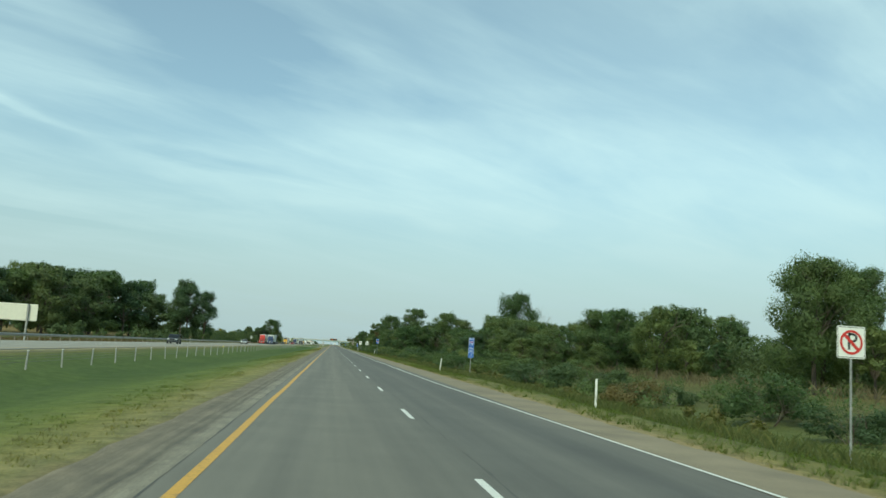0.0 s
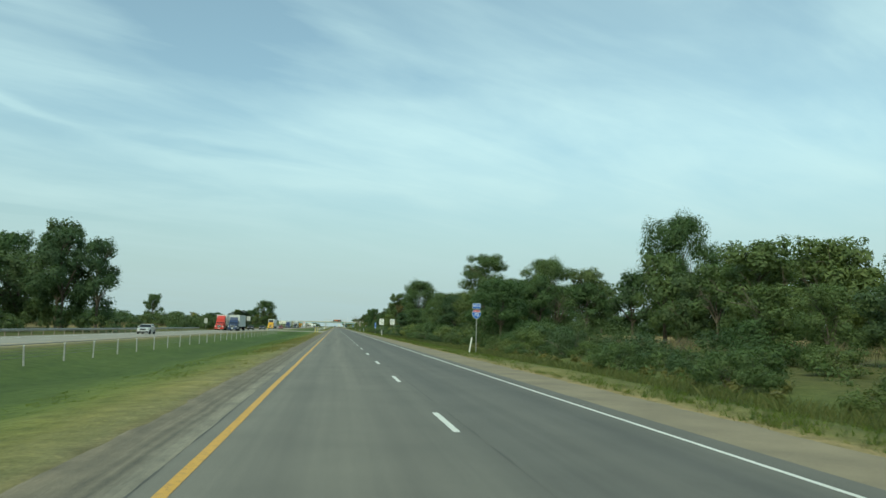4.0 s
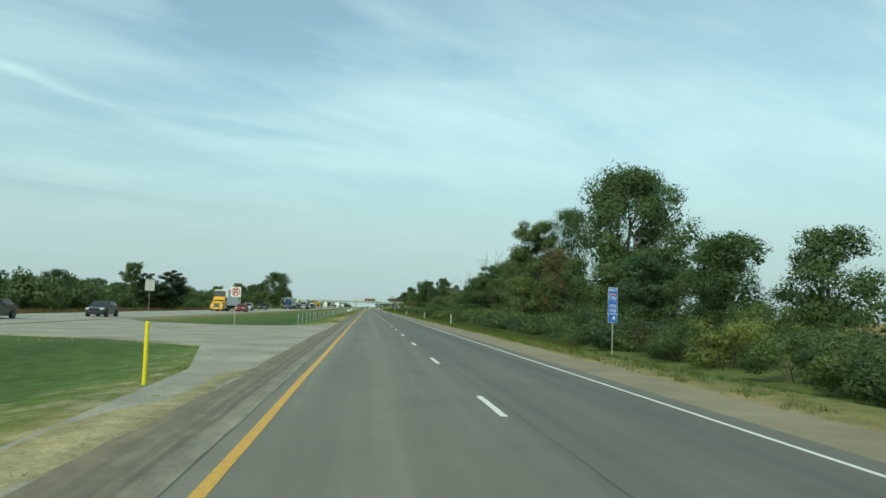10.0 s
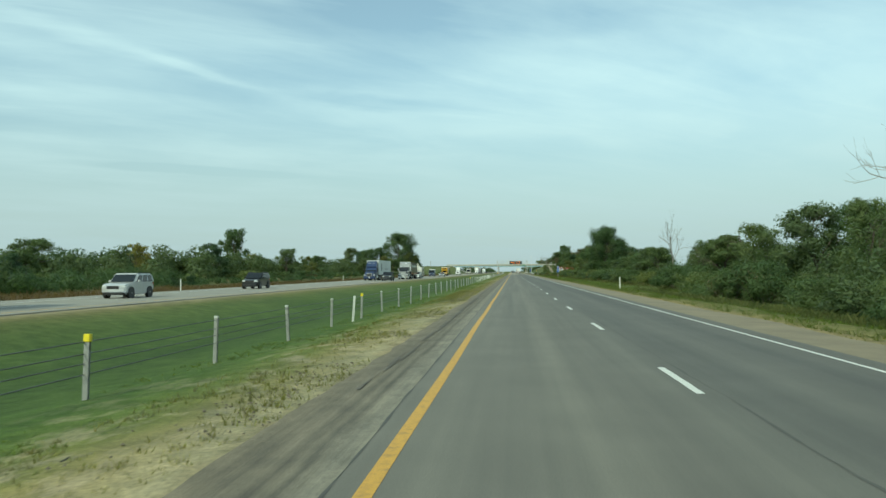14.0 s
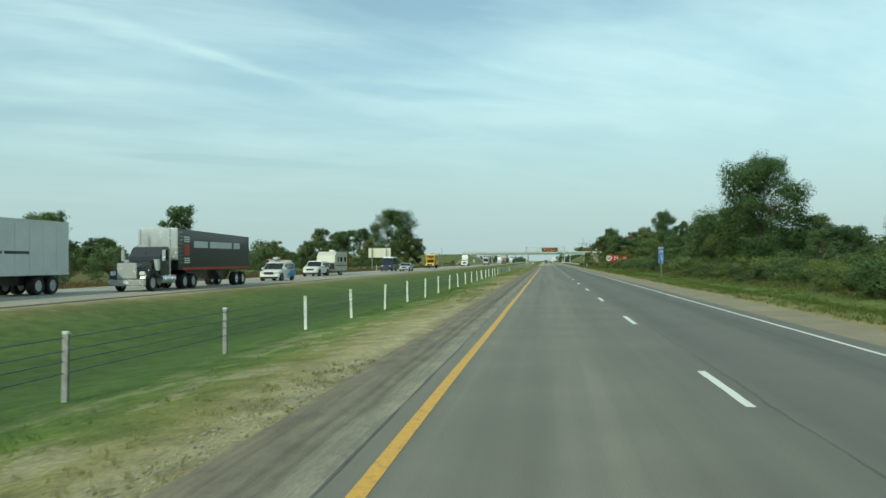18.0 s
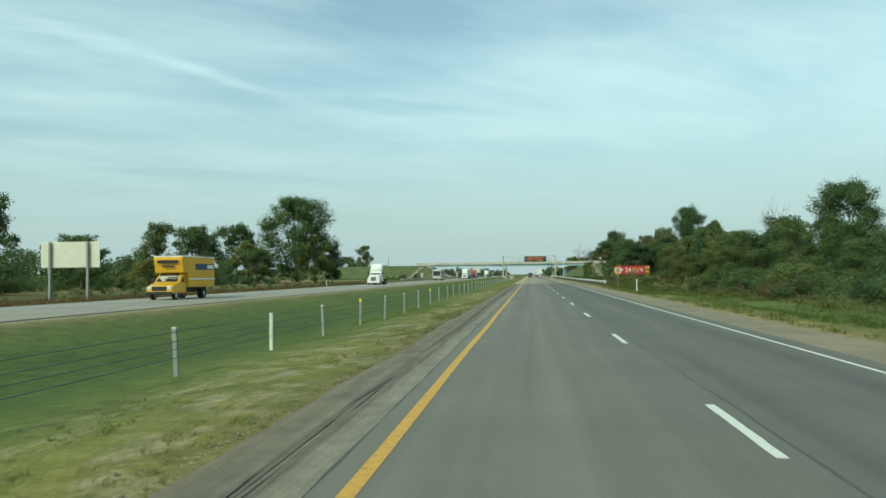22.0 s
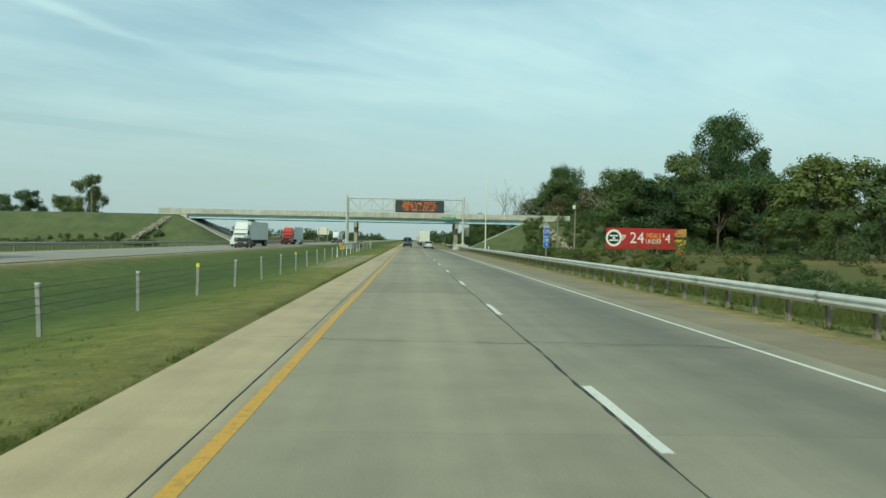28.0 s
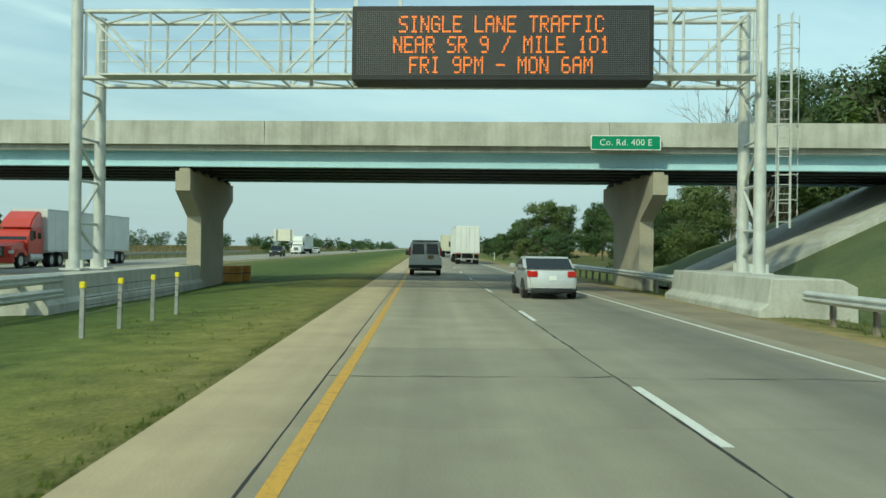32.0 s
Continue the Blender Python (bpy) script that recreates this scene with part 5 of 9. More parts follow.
cable_barrier("cable_barrier", -7.7, 427.78, 1097, 6.112, "wire rope barrier on steel posts along the grassed median", (10, 14, 30, 50, 58, 62, 70, 90, 94), (634, 735), (56, 99, 101, 102, 104, 105))
SPARE = thing_from("marker_post", "leaning white post beside the wire rope barrier", "post", "", (("post", PM_WHITE),))
for i, (x_, y_, tilt) in enumerate(((-7.5, 702.2, -9), (-7.5, 510.5, 4))):
    m_ = pose(x_, y_, at_ground(x_, y_), 0, tilt, 20)
    if i == 0:
        SPARE.matrix_basis = m_
    else:
        copy_thing(SPARE, m_)
cable_barrier("cable_barrier", -7.62, 1098.9, 1106.5, 2.1, "end posts of the wire rope barrier with yellow tops", (0, 1, 2, 3))
cable_barrier("cable_barrier", -16.2, -60, 366, 6.10, "wire rope barrier on steel posts across the wide median", (9, 29))


# steel beam guardrails
def w_beam(bm, x, y0, y1, face, g=0.0, n=1):
    """A corrugated steel beam along y, its face towards the road at 'face' (-1: towards -x)."""
    prof = [(0.0, 0.44), (0.035, 0.48), (0.075, 0.51), (0.075, 0.545), (0.02, 0.575), (0.02, 0.605), (0.075, 0.635), (0.075, 0.67), (0.035, 0.70), (0.0, 0.74)]
    pts = [(x + face * u, z + g) for u, z in prof]
    pts += [(x + face * (u - 0.006), z + g) for u, z in reversed(prof)]
    prism(bm, pts, "y", y0, y1)


def guardrail(name, x, y0, y1, face, label, mat=None, post_mat=None, step=1.905, end=True):
    r = empty(name)
    tagged(r, label, "guardrail")
    y = y0
    while y < y1 - 0.1:
        e = min(y1, y + 7.62)
        bm = B()
        w_beam(bm, x, y - 0.1, e, face)
        part("beam", bm, mat or GALV, r)
        y = e
    bmp = B()
    g = -0.5
    prism(bmp, [(-0.05, -0.075), (0.05, -0.075), (0.05, -0.065), (0.006, -0.065), (0.006, 0.065), (0.05, 0.065), (0.05, 0.075), (-0.05, 0.075), (-0.05, 0.065), (-0.006, 0.065), (-0.006, -0.065), (-0.05, -0.065)], "z", -0.9, 0.72)
    me = bpy.data.meshes.new("post")
    bmp.to_mesh(me)
    bmp.free()
    me.materials.append(post_mat or WOOD)
    bmb = box(B(), -0.1, -0.075, 0.46, 0.08, 0.075, 0.73, 0.01)
    mb = bpy.data.meshes.new("block")
    bmb.to_mesh(mb)
    bmb.free()
    mb.materials.append(post_mat or WOOD)
    for i in range(int((y1 - y0) / step) + 1):
        yy = y0 + i * step
        o = new("post", me)
        o.parent = r
        o.location = (x - face * 0.25, yy, 0)
        o2 = new("block", mb)
        o2.parent = o
        o2.location = (face * 0.13 + 0.01, 0, 0)
    if end:
        bm = B()
        box(bm, x - 0.14, y0 - 0.55, 0.42, x + 0.14, y0 - 0.1, 0.80, 0.02)
        part("end_terminal", bm, GALV, r)
    return r


guardrail("guardrail", 8.9, 852.5, 1103.0, -1, "galvanised steel beam guardrail along the outer shoulder")
guardrail("guardrail", 9.1, 1110.0, 1150.0, -1, "galvanised steel beam guardrail past the sign gantry", None, None, 1.905, False)
guardrail("guardrail", -34.4, 60.0, 345.0, 1, "long steel guardrail beyond the opposite carriageway", GALV_POST, None, 3.81)
guardrail("guardrail", -34.4, 960.0, 1240.0, 1, "steel guardrail beyond the opposite carriageway", GALV_POST, None, 3.81)
guardrail("guardrail", -12.1, 1093.0, 1105.4, 1, "short steel guardrail in front of the median pier", None, None, 1.905, False)

# crash cushion with striped nose
s = empty("crash_cushion", -12.1, 1091.4, at_ground(-12.1, 1091))
tagged(s, "yellow crash cushion with a black striped nose", "crash cushion")
part("cushion_body", box(B(), -0.36, 0.0, 0.02, 0.36, 1.4, 0.85, 0.06), YELLOW_PLASTIC, s)
nose = part("nose_panel", box(B(), -0.42, -0.08, 0.34, 0.42, 0.0, 0.95, 0.02), SIGN_YELLOW, s)
for k in range(-1, 3):
    u = -0.42 + 0.30 * k
    pts = [(max(-0.41, min(0.41, a)), z) for a, z in ((u, 0.36), (u + 0.14, 0.36), (u + 0.14 + 0.36, 0.93), (u + 0.36, 0.93))]
    if pts[2][0] - pts[3][0] > 0.02 and pts[1][0] - pts[0][0] > 0.005:
        part("stripe", prism(B(), pts, "y", -0.085, -0.08), SIGN_BLACK, nose)
# concrete bases for the gantry
bm = B()
prism(bm, [(-12.85, -1.3), (-11.22, -1.3), (-11.24, -0.05), (-11.36, 0.1), (-11.42, 0.76), (-12.7, 0.76), (-12.78, 0.1), (-12.84, -0.05)], "y", 1105.4, 1121.2)
tagged(part("median_barrier", bm, CONCRETE), "long cast concrete barrier in the median that carries the gantry foot", "concrete barrier", kind="structure")
bm = B()
prism(bm, [(8.3, -0.5), (11.1, -0.9), (11.05, 0.75), (10.6, 0.97), (8.66, 0.98), (8.56, 0.28), (8.32, 0.10)], "y", 1104.4, 1113.0)
bmesh.ops.bevel(bm, geom=list(bm.edges), offset=0.03, segments=1, affect="EDGES")
tagged(part("gantry_base_right", bm, CONCRETE), "cast concrete barrier block under the gantry foot", "concrete barrier", kind="structure")


# ---- the sign gantry ----
gantry = empty("sign_gantry", -1.3, 1110.0, 0, -4.4)
tagged(gantry, "galvanised truss gantry with a message board over the carriageway", "gantry")
HALF, DEP = 11.6, 1.75
Z0, Z1 = 7.45, 9.75
for s_ in (-1, 1):
    tw = empty("tower")
    tw.parent = gantry
    base = 0.80 if s_ < 0 else 0.95
    for v, top in ((0.0, 10.25), (DEP, 9.95)):
        bm = B()
        rod(bm, (s_ * HALF, v, base), (s_ * HALF, v, top), 0.20, 0.19, 18)
        box(bm, s_ * HALF - 0.36, v - 0.36, base - 0.02, s_ * HALF + 0.36, v + 0.36, base + 0.05, 0.01)
        for g1 in (-1, 1):
            box(bm, s_ * HALF - 0.31, v + g1 * 0.02 - 0.012, base + 0.05, s_ * HALF + 0.31, v + g1 * 0.02 + 0.012, base + 0.34)
        c = part("column", bm, GALV, tw)
        bm = B()
        rod(bm, (s_ * HALF, v, top), (s_ * HALF, v, top + 0.03), 0.205, 0.15, 18)
        part("column_cap", bm, GALV, c)
    zz = [base + 0.5, 2.4, 3.9, 5.4, 7.0]
    for a, b_ in zip(zz, zz[1:]):
        flip = zz.index(a) % 2
        part("brace", rod(B(), (s_ * HALF, 0 if flip else DEP, a), (s_ * HALF, DEP if flip else 0, b_), 0.06, None, 8), GALV, tw)
        part("brace", rod(B(), (s_ * HALF, 0, b_), (s_ * HALF, DEP, b_), 0.05, None, 8), GALV, tw)
truss = empty("truss")
truss.parent = gantry
for v in (0.12, DEP - 0.12):
    for z in (Z0, Z1):
        part("chord", rod(B(), (-HALF, v, z), (HALF, v, z), 0.085, None, 10), GALV, truss)
N = 10
for i in range(N + 1):
    x = -HALF + 0.25 + (2 * HALF - 0.5) * i / N
    for v in (0.12, DEP - 0.12):
        part("truss_post", rod(B(), (x, v, Z0), (x, v, Z1), 0.045, None, 6), GALV, truss)
    for z in (Z0, Z1):
        part("truss_strut", rod(B(), (x, 0.12, z), (x, DEP - 0.12, z), 0.04, None, 6), GALV, truss)
    if i < N:
        x2 = -HALF + 0.25 + (2 * HALF - 0.5) * (i + 1) / N
        for v in (0.12, DEP - 0.12):
            lo_, hi_ = (Z0, Z1) if i % 2 else (Z1, Z0)
            part("truss_diagonal", rod(B(), (x, v, lo_), (x2, v, hi_), 0.045, None, 6), GALV, truss)
        part("truss_diagonal", rod(B(), (x, 0.12, Z0), (x2, DEP - 0.12, Z0), 0.035, None, 6), GALV, truss)
        part("truss_diagonal", rod(B(), (x, DEP - 0.12, Z1), (x2, 0.12, Z1), 0.035, None, 6), GALV, truss)
# walkway with railing in front of the truss
bm = B()
box(bm, -HALF + 1.2, -0.85, Z0 - 0.10, HALF - 0.4, -0.02, Z0 - 0.04)
walkway = part("walkway", bm, GALV, gantry)
for z in (0.35, 0.70, 1.05):
    part("rail", rod(B(), (-HALF + 1.2, -0.82, Z0 + z), (HALF - 0.4, -0.82, Z0 + z), 0.022, None, 6), GALV, walkway)
for i in range(15):
    x = -HALF + 1.2 + i * (2 * HALF - 1.6) / 14
    part("rail_post", rod(B(), (x, -0.82, Z0 - 0.08), (x, -0.82, Z0 + 1.06), 0.025, None, 6), GALV, walkway)
for x in (-3.4, -1.9, -0.4, 8.6, 10.2):
    part("sign_hanger", box(B(), x - 0.06, -0.06, Z0 - 0.3, x + 0.06, 0.02, Z1 + 0.35), GALV, gantry)
# caged ladder on the right tower
lad = empty("ladder")
lad.parent = gantry
for u in (0.62, 1.02):
    part("ladder_stile", box(B(), HALF + u - 0.03, 0.10, 2.5, HALF + u + 0.03, 0.15, 9.6), GALV, lad)
for k in range(22):
    part("rung", rod(B(), (HALF + 0.62, 0.125, 2.7 + 0.31 * k), (HALF + 1.02, 0.125, 2.7 + 0.31 * k), 0.014, None, 6), GALV, lad)
for k in range(8):
    bm = B()
    for j in range(8):
        a0, a1 = radians(180 * j / 8), radians(180 * (j + 1) / 8)
        rod(bm, (HALF + 0.82 + 0.38 * math.cos(a0), 0.12 - 0.62 * math.sin(a0), 3.4 + 0.82 * k), (HALF + 0.82 + 0.38 * math.cos(a1), 0.12 - 0.62 * math.sin(a1), 3.4 + 0.82 * k), 0.018, None, 4)
    part("cage_hoop", bm, GALV, lad)
for j in (1, 4, 7):
    a0 = radians(180 * j / 8)
    part("cage_bar", rod(B(), (HALF + 0.82 + 0.38 * math.cos(a0), 0.12 - 0.62 * math.sin(a0), 2.9), (HALF + 0.82 + 0.38 * math.cos(a0), 0.12 - 0.62 * math.sin(a0), 9.5), 0.014, None, 4), GALV, lad)


def led_panel_material():
    """A black panel with a fine grid of unlit lamps."""
    m, n, l, p = material("led_panel")
    pos = n.new("ShaderNodeTexCoord").outputs["Object"]
    sep = n.new("ShaderNodeSeparateXYZ")
    l.new(pos, sep.inputs[0])
    f = []
    for ax, pitch in (("X", 0.0667), ("Z", 0.0667)):
        a = n.new("ShaderNodeMath")
        a.operation = "PINGPONG"
        a.inputs[1].default_value = pitch / 2
        l.new(sep.outputs[ax], a.inputs[0])
        b = n.new("ShaderNodeMath")
        b.operation = "LESS_THAN"
        b.inputs[1].default_value = pitch * 0.20
        l.new(a.outputs[0], b.inputs[0])
        f.append(b.outputs[0])
    mul = n.new("ShaderNodeMath")
    mul.operation = "MULTIPLY"
    l.new(f[0], mul.inputs[0])
    l.new(f[1], mul.inputs[1])
    l.new(mix(n, l, "MIX", mul.outputs[0], (0.010, 0.011, 0.013), (0.16, 0.16, 0.16)), p.inputs["Base Color"])
    p.inputs["Roughness"].default_value = 0.5
    return m


LED = glowing("amber_led", (1.0, 0.22, 0.02), 1.2)
board = empty("message_board")
board.parent = gantry
BX, BY = 3.0, -1.5
part("housing", box(B(), BX - 4.78, BY, 7.05, BX + 4.78, BY + 1.25, 9.42, 0.02), BLACK_PLASTIC, board)
face = part("display_face", box(B(), -4.62, -0.012, -1.05, 4.62, 0.0, 1.05), led_panel_material(), board)
face.matrix_basis = pose(BX, BY, 8.235)
GLYPH = {  # five-by-seven lamp letters, one row a character, top first
    "S": "0EGG0".replace("G", "1") and ("01111", "10000", "10000", "01110", "00001", "00001", "11110"), "I": ("01110", "00100", "00100", "00100", "00100", "00100", "01110"),
    "N": ("10001", "11001", "11001", "10101", "10011", "10011", "10001"), "G": ("01110", "10001", "10000", "10111", "10001", "10001", "01110"), "L": ("10000", "10000", "10000", "10000", "10000", "10000", "11111"),
    "E": ("11111", "10000", "10000", "11110", "10000", "10000", "11111"), "A": ("01110", "10001", "10001", "11111", "10001", "10001", "10001"), "T": ("11111", "00100", "00100", "00100", "00100", "00100", "00100"),
    "R": ("11110", "10001", "10001", "11110", "10100", "10010", "10001"), "F": ("11111", "10000", "10000", "11110", "10000", "10000", "10000"), "C": ("01110", "10001", "10000", "10000", "10000", "10001", "01110"),
    "9": ("01110", "10001", "10001", "01111", "00001", "00001", "01110"), "/": ("00001", "00010", "00010", "00100", "01000", "01000", "10000"), "M": ("10001", "11011", "10101", "10101", "10001", "10001", "10001"),
    "1": ("00100", "01100", "00100", "00100", "00100", "00100", "01110"), "0": ("01110", "10001", "10001", "10001", "10001", "10001", "01110"), "P": ("11110", "10001", "10001", "11110", "10000", "10000", "10000"),
    "-": ("00000", "00000", "00000", "11111", "00000", "00000", "00000"), "O": ("01110", "10001", "10001", "10001", "10001", "10001", "01110"), "6": ("01110", "10000", "10000", "11110", "10001", "10001", "01110")}


def lamp_row(words, z, pitch_x, pitch_z):
    bm = B()
    w = len(words) * 6 * pitch_x
    for i, ch in enumerate(words):
        if ch == " ":
            continue
        for r, bits in enumerate(GLYPH[ch]):
            for c, bit in enumerate(bits):
                if bit == "1":
                    x = BX - w / 2 + (i * 6 + c + 0.5) * pitch_x
                    zz_ = z + (3 - r) * pitch_z
                    box(bm, x - pitch_x * 0.40, BY - 0.02, zz_ - pitch_z * 0.34, x + pitch_x * 0.40, BY - 0.013, zz_ + pitch_z * 0.34)
    tagged(part("message_line", bm, LED, board), "amber lamp lettering " + words, kind="stuff")


lamp_row("SINGLE LANE TRAFFIC", 8.83, 0.0575, 0.078)
lamp_row("NEAR SR 9 / MILE 101", 8.18, 0.0575, 0.078)
lamp_row("FRI 9PM - MON 6AM", 7.53, 0.0575, 0.078)

# road name sign on the overpass
rs = empty("road_name_sign", 7.85, 1117.35, 0, -4.2)
tagged(rs, "green road name sign fixed to the overpass parapet", "sign")
p = plate("sign_plate", -1.5, 1.5, 6.02, 6.66, 0, SIGN_WHITE, rs, 0.06, 0.03)
plate("sign_face", -1.46, 1.46, 6.06, 6.62, -0.004, SIGN_GREEN, p, 0.05, 0.003)
lettering("Co. Rd. 400 E", 0.40, SIGN_WHITE, p, 0, -0.008, 6.34, "white lettering", 0.95, 0, 1.05)
for x in (-1.1, 1.1):
    part("bracket", box(B(), x - 0.05, 0.03, 6.1, x + 0.05, 0.28, 6.6), GALV, rs)

# tall camera pole and timber poles
cp = empty("camera_pole", 13.4, 1094.5, at_ground(13.4, 1094.5))
tagged(cp, "tall slim white steel pole behind the guardrail", "pole")
part("mast", rod(B(), (0, 0, -0.4), (0, 0, 14.2), 0.13, 0.07, 14), WHITE_POST, cp)
part("collar", rod(B(), (0, 0, 6.6), (0, 0, 6.8), 0.16, 0.16, 14), GALV, cp)
for x_, y_, h_, lamp_ in ((25.0, 1086.6, 7.2, False), (28.5, 1089.3, 8.9, True)):
    tp = empty("timber_pole", x_, y_, at_ground(x_, y_))
    tagged(tp, "weathered timber utility pole beside the embankment", "pole", "timber poles")
    part("shaft", rod(B(), (0, 0, -0.6), (0.05, 0, h_), 0.15, 0.11, 12), WOOD, tp)
    if lamp_:
        part("lamp_head", box(B(), -0.45, -0.35, h_ - 1.0, 0.0, 0.0, h_ - 0.35, 0.06), WHITE_POST, tp)
up = empty("timber_pole", -66, 1119, 6.0)
tagged(up, "thin dark utility pole on the embankment", "pole", "timber poles")
part("shaft", rod(B(), (0, 0, -0.6), (0, 0, 4.2), 0.13, 0.1, 10), WOOD, up)

# billboard
bb = empty("billboard", 41.2, 1089.3, 0)
tagged(bb, "red restaurant billboard with white and yellow lettering on posts", "billboard")
part("backing", box(B(), -7.1, 0.0, 0.85, 7.1, 0.22, 4.55, 0.02), BILL_RED, bb, "deep red poster panel")
for x in (-5.5, -2.0, 2.0, 5.5):
    part("support", box(B(), x - 0.12, 0.23, -0.9, x + 0.12, 0.47, 4.3, 0.01), WOOD, bb)
lettering("24", 2.75, SIGN_WHITE, bb, -1.65, -0.012, 2.75, "large white numerals", 0.95)
lettering("MEALS", 1.25, BILL_GOLD, bb, 1.30, -0.012, 3.22, "yellow lettering", 0.72)
lettering("UNDER", 1.15, SIGN_WHITE, bb, 1.30, -0.012, 2.22, "white lettering", 0.74)
lettering("$", 1.0, SIGN_WHITE, bb, 3.05, -0.012, 3.35, "white lettering", 0.8)
lettering("4", 2.4, SIGN_WHITE, bb, 3.85, -0.012, 2.75, "large white numeral", 0.8)
part("emblem", prism(B(), [(-5.75 + 1.42 * math.cos(a), 2.75 + 1.5 * math.sin(a)) for a in [2 * math.pi * k / 28 for k in range(28)]], "y", -0.02, -0.004), SIGN_WHITE, bb, "white disc")
part("emblem_centre", prism(B(), [(-5.75 + 1.05 * math.cos(a), 2.75 + 1.08 * math.sin(a)) for a in [2 * math.pi * k / 28 for k in range(28)]], "y", -0.03, -0.021), SIGN_BLACK, bb, "black disc")
for z, w_ in ((3.15, 0.75), (2.75, 0.25), (2.35, 0.8)):
    plate("emblem_bar", -5.75 - w_, -5.75 + w_, z - 0.13, z + 0.13, -0.035, SIGN_WHITE, bb, 0.05, 0.004)
for k in range(4):
    plate("emblem_wing", -4.35, -3.55 - 0.12 * k, 3.2 - 0.25 * k, 3.32 - 0.25 * k, -0.012, SIGN_WHITE, bb, 0.03, 0.006)
part("bun", prism(B(), [(5.0, 3.1), (5.05, 3.7), (5.5, 4.3), (6.2, 4.5), (7.1, 4.55), (7.1, 3.1)], "y", -0.02, -0.004), BILL_BROWN, bb)
part("filling", prism(B(), [(5.0, 2.75), (5.0, 3.05), (7.1, 3.05), (7.1, 2.5), (5.9, 2.4)], "y", -0.018, -0.004), SIGN_BLACK, bb)
part("cheese", prism(B(), [(5.1, 2.35), (5.3, 2.75), (7.1, 2.6), (7.1, 1.9), (6.0, 1.5)], "y", -0.026, -0.004), BILL_GOLD, bb)
part("salad", prism(B(), [(5.2, 1.7), (5.4, 2.2), (6.6, 1.95), (7.1, 1.6), (7.1, 1.2), (5.6, 1.2)], "y", -0.022, -0.004), BILL_GREEN, bb)
part("bun", prism(B(), [(5.3, 0.0), (5.5, 1.2), (7.1, 1.2), (7.1, 0.0)], "y", -0.02, 0.1), BILL_BROWN, bb)

# stone spillways at the ends of the overpass
def riprap(x0, y0, z0, x1, y1, z1, count, seed, label):
    rng = np.random.default_rng(seed)
    bm = B()
    for i in range(count):
        f = rng.random()
        c = Vector((x0 + (x1 - x0) * f + rng.normal() * 0.42, y0 + (y1 - y0) * f + rng.normal() * 0.5, z0 + (z1 - z0) * f + 0.1))
        s = 0.16 + 0.26 * rng.random()
        r = bmesh.ops.create_icosphere(bm, subdivisions=1, radius=s, matrix=Matrix.Translation(c) @ Euler(rng.random(3) * 6).to_matrix().to_4x4() @ Matrix.Diagonal((1, 0.75, 0.6, 1)))
        for v in r["verts"]:
            v.co += Vector(rng.normal(size=3)) * s * 0.14
    o = part("stone_spillway", bm, STONE)
    return tagged(o, label, "stones", kind="stuff")


riprap(-50.5, 1120.5, 5.3, -55.0, 1107.5, -0.5, 300, 1, "pale broken stone spillway down the left embankment")
riprap(27.0, 1114.0, 5.4, 30.2, 1104.0, 0.4, 150, 2, "pale broken stone spillway down the right embankment")


# sand barrels beside the median pier
def sand_barrel(x, y, s_=1.0):
    b = empty("sand_barrel", x, y, ground_height(x, y) - 0.03)
    tagged(b, "weathered orange-yellow sand barrel beside the concrete pier", "barrel", "barrels by the pier")
    bm = B()
    for z0, z1, r0, r1 in ((0.0, 0.12, 0.40, 0.43), (0.12, 0.5, 0.43, 0.45), (0.5, 0.84, 0.45, 0.44)):
        rod(bm, (0, 0, z0), (0, 0, z1), r0 * s_, r1 * s_, 20)
    part("drum", bm, BARREL, b)
    part("lid", rod(B(), (0, 0, 0.84), (0, 0, 0.93), 0.47 * s_, 0.42 * s_, 20), BARREL, b)
    part("rim_band", rod(B(), (0, 0, 0.48), (0, 0, 0.53), 0.462 * s_, 0.462 * s_, 20), DARK_STEEL, b)
    return b


BARREL = surface("faded_orange_plastic", (0.42, 0.20, 0.04), (0.58, 0.30, 0.06), 0.6, 0, 2, 30, 0.35, 0.05)
for x_, y_ in ((-11.2, 1127.4), (-11.9, 1128.3), (-11.0, 1128.6)):
    sand_barrel(x_, y_)
# lower beams of the stacked guardrail in front of the median barrier
for g_ in (-0.34, 0.10):
    bm = B()
    w_beam(bm, -11.40, 1101.0, 1106.6, 1, g_)
    w_beam(bm, -11.48, 1097.0, 1101.1, 1, g_)
    stacked = part("stacked_guardrail", bm, GALV)
    tagged(stacked, "stacked steel beam bolted to the end of the barrier", "guardrail")

# ---- vehicles, each standing where it was met ----
def car_paint(name, colour, rough=0.28, metal=0.0):
    m, n, l, p = material(name)
    f = noise_node(n, l, 1.2, 4, "object")
    g = noise_node(n, l, 25, 3, "object")
    col = ramp(n, l, f, ((0.3, tuple(c * 0.88 for c in colour)), (0.7, colour)))
    l.new(mix(n, l, "MULTIPLY", 0.15, col, ramp(n, l, g, ((0.35, (0.6, 0.58, 0.55)), (0.6, (1, 1, 1))))), p.inputs["Base Color"])
    p.inputs["Roughness"].default_value, p.inputs["Metallic"].default_value, p.inputs["Coat Weight"].default_value = rough, metal, 0.4
    return m


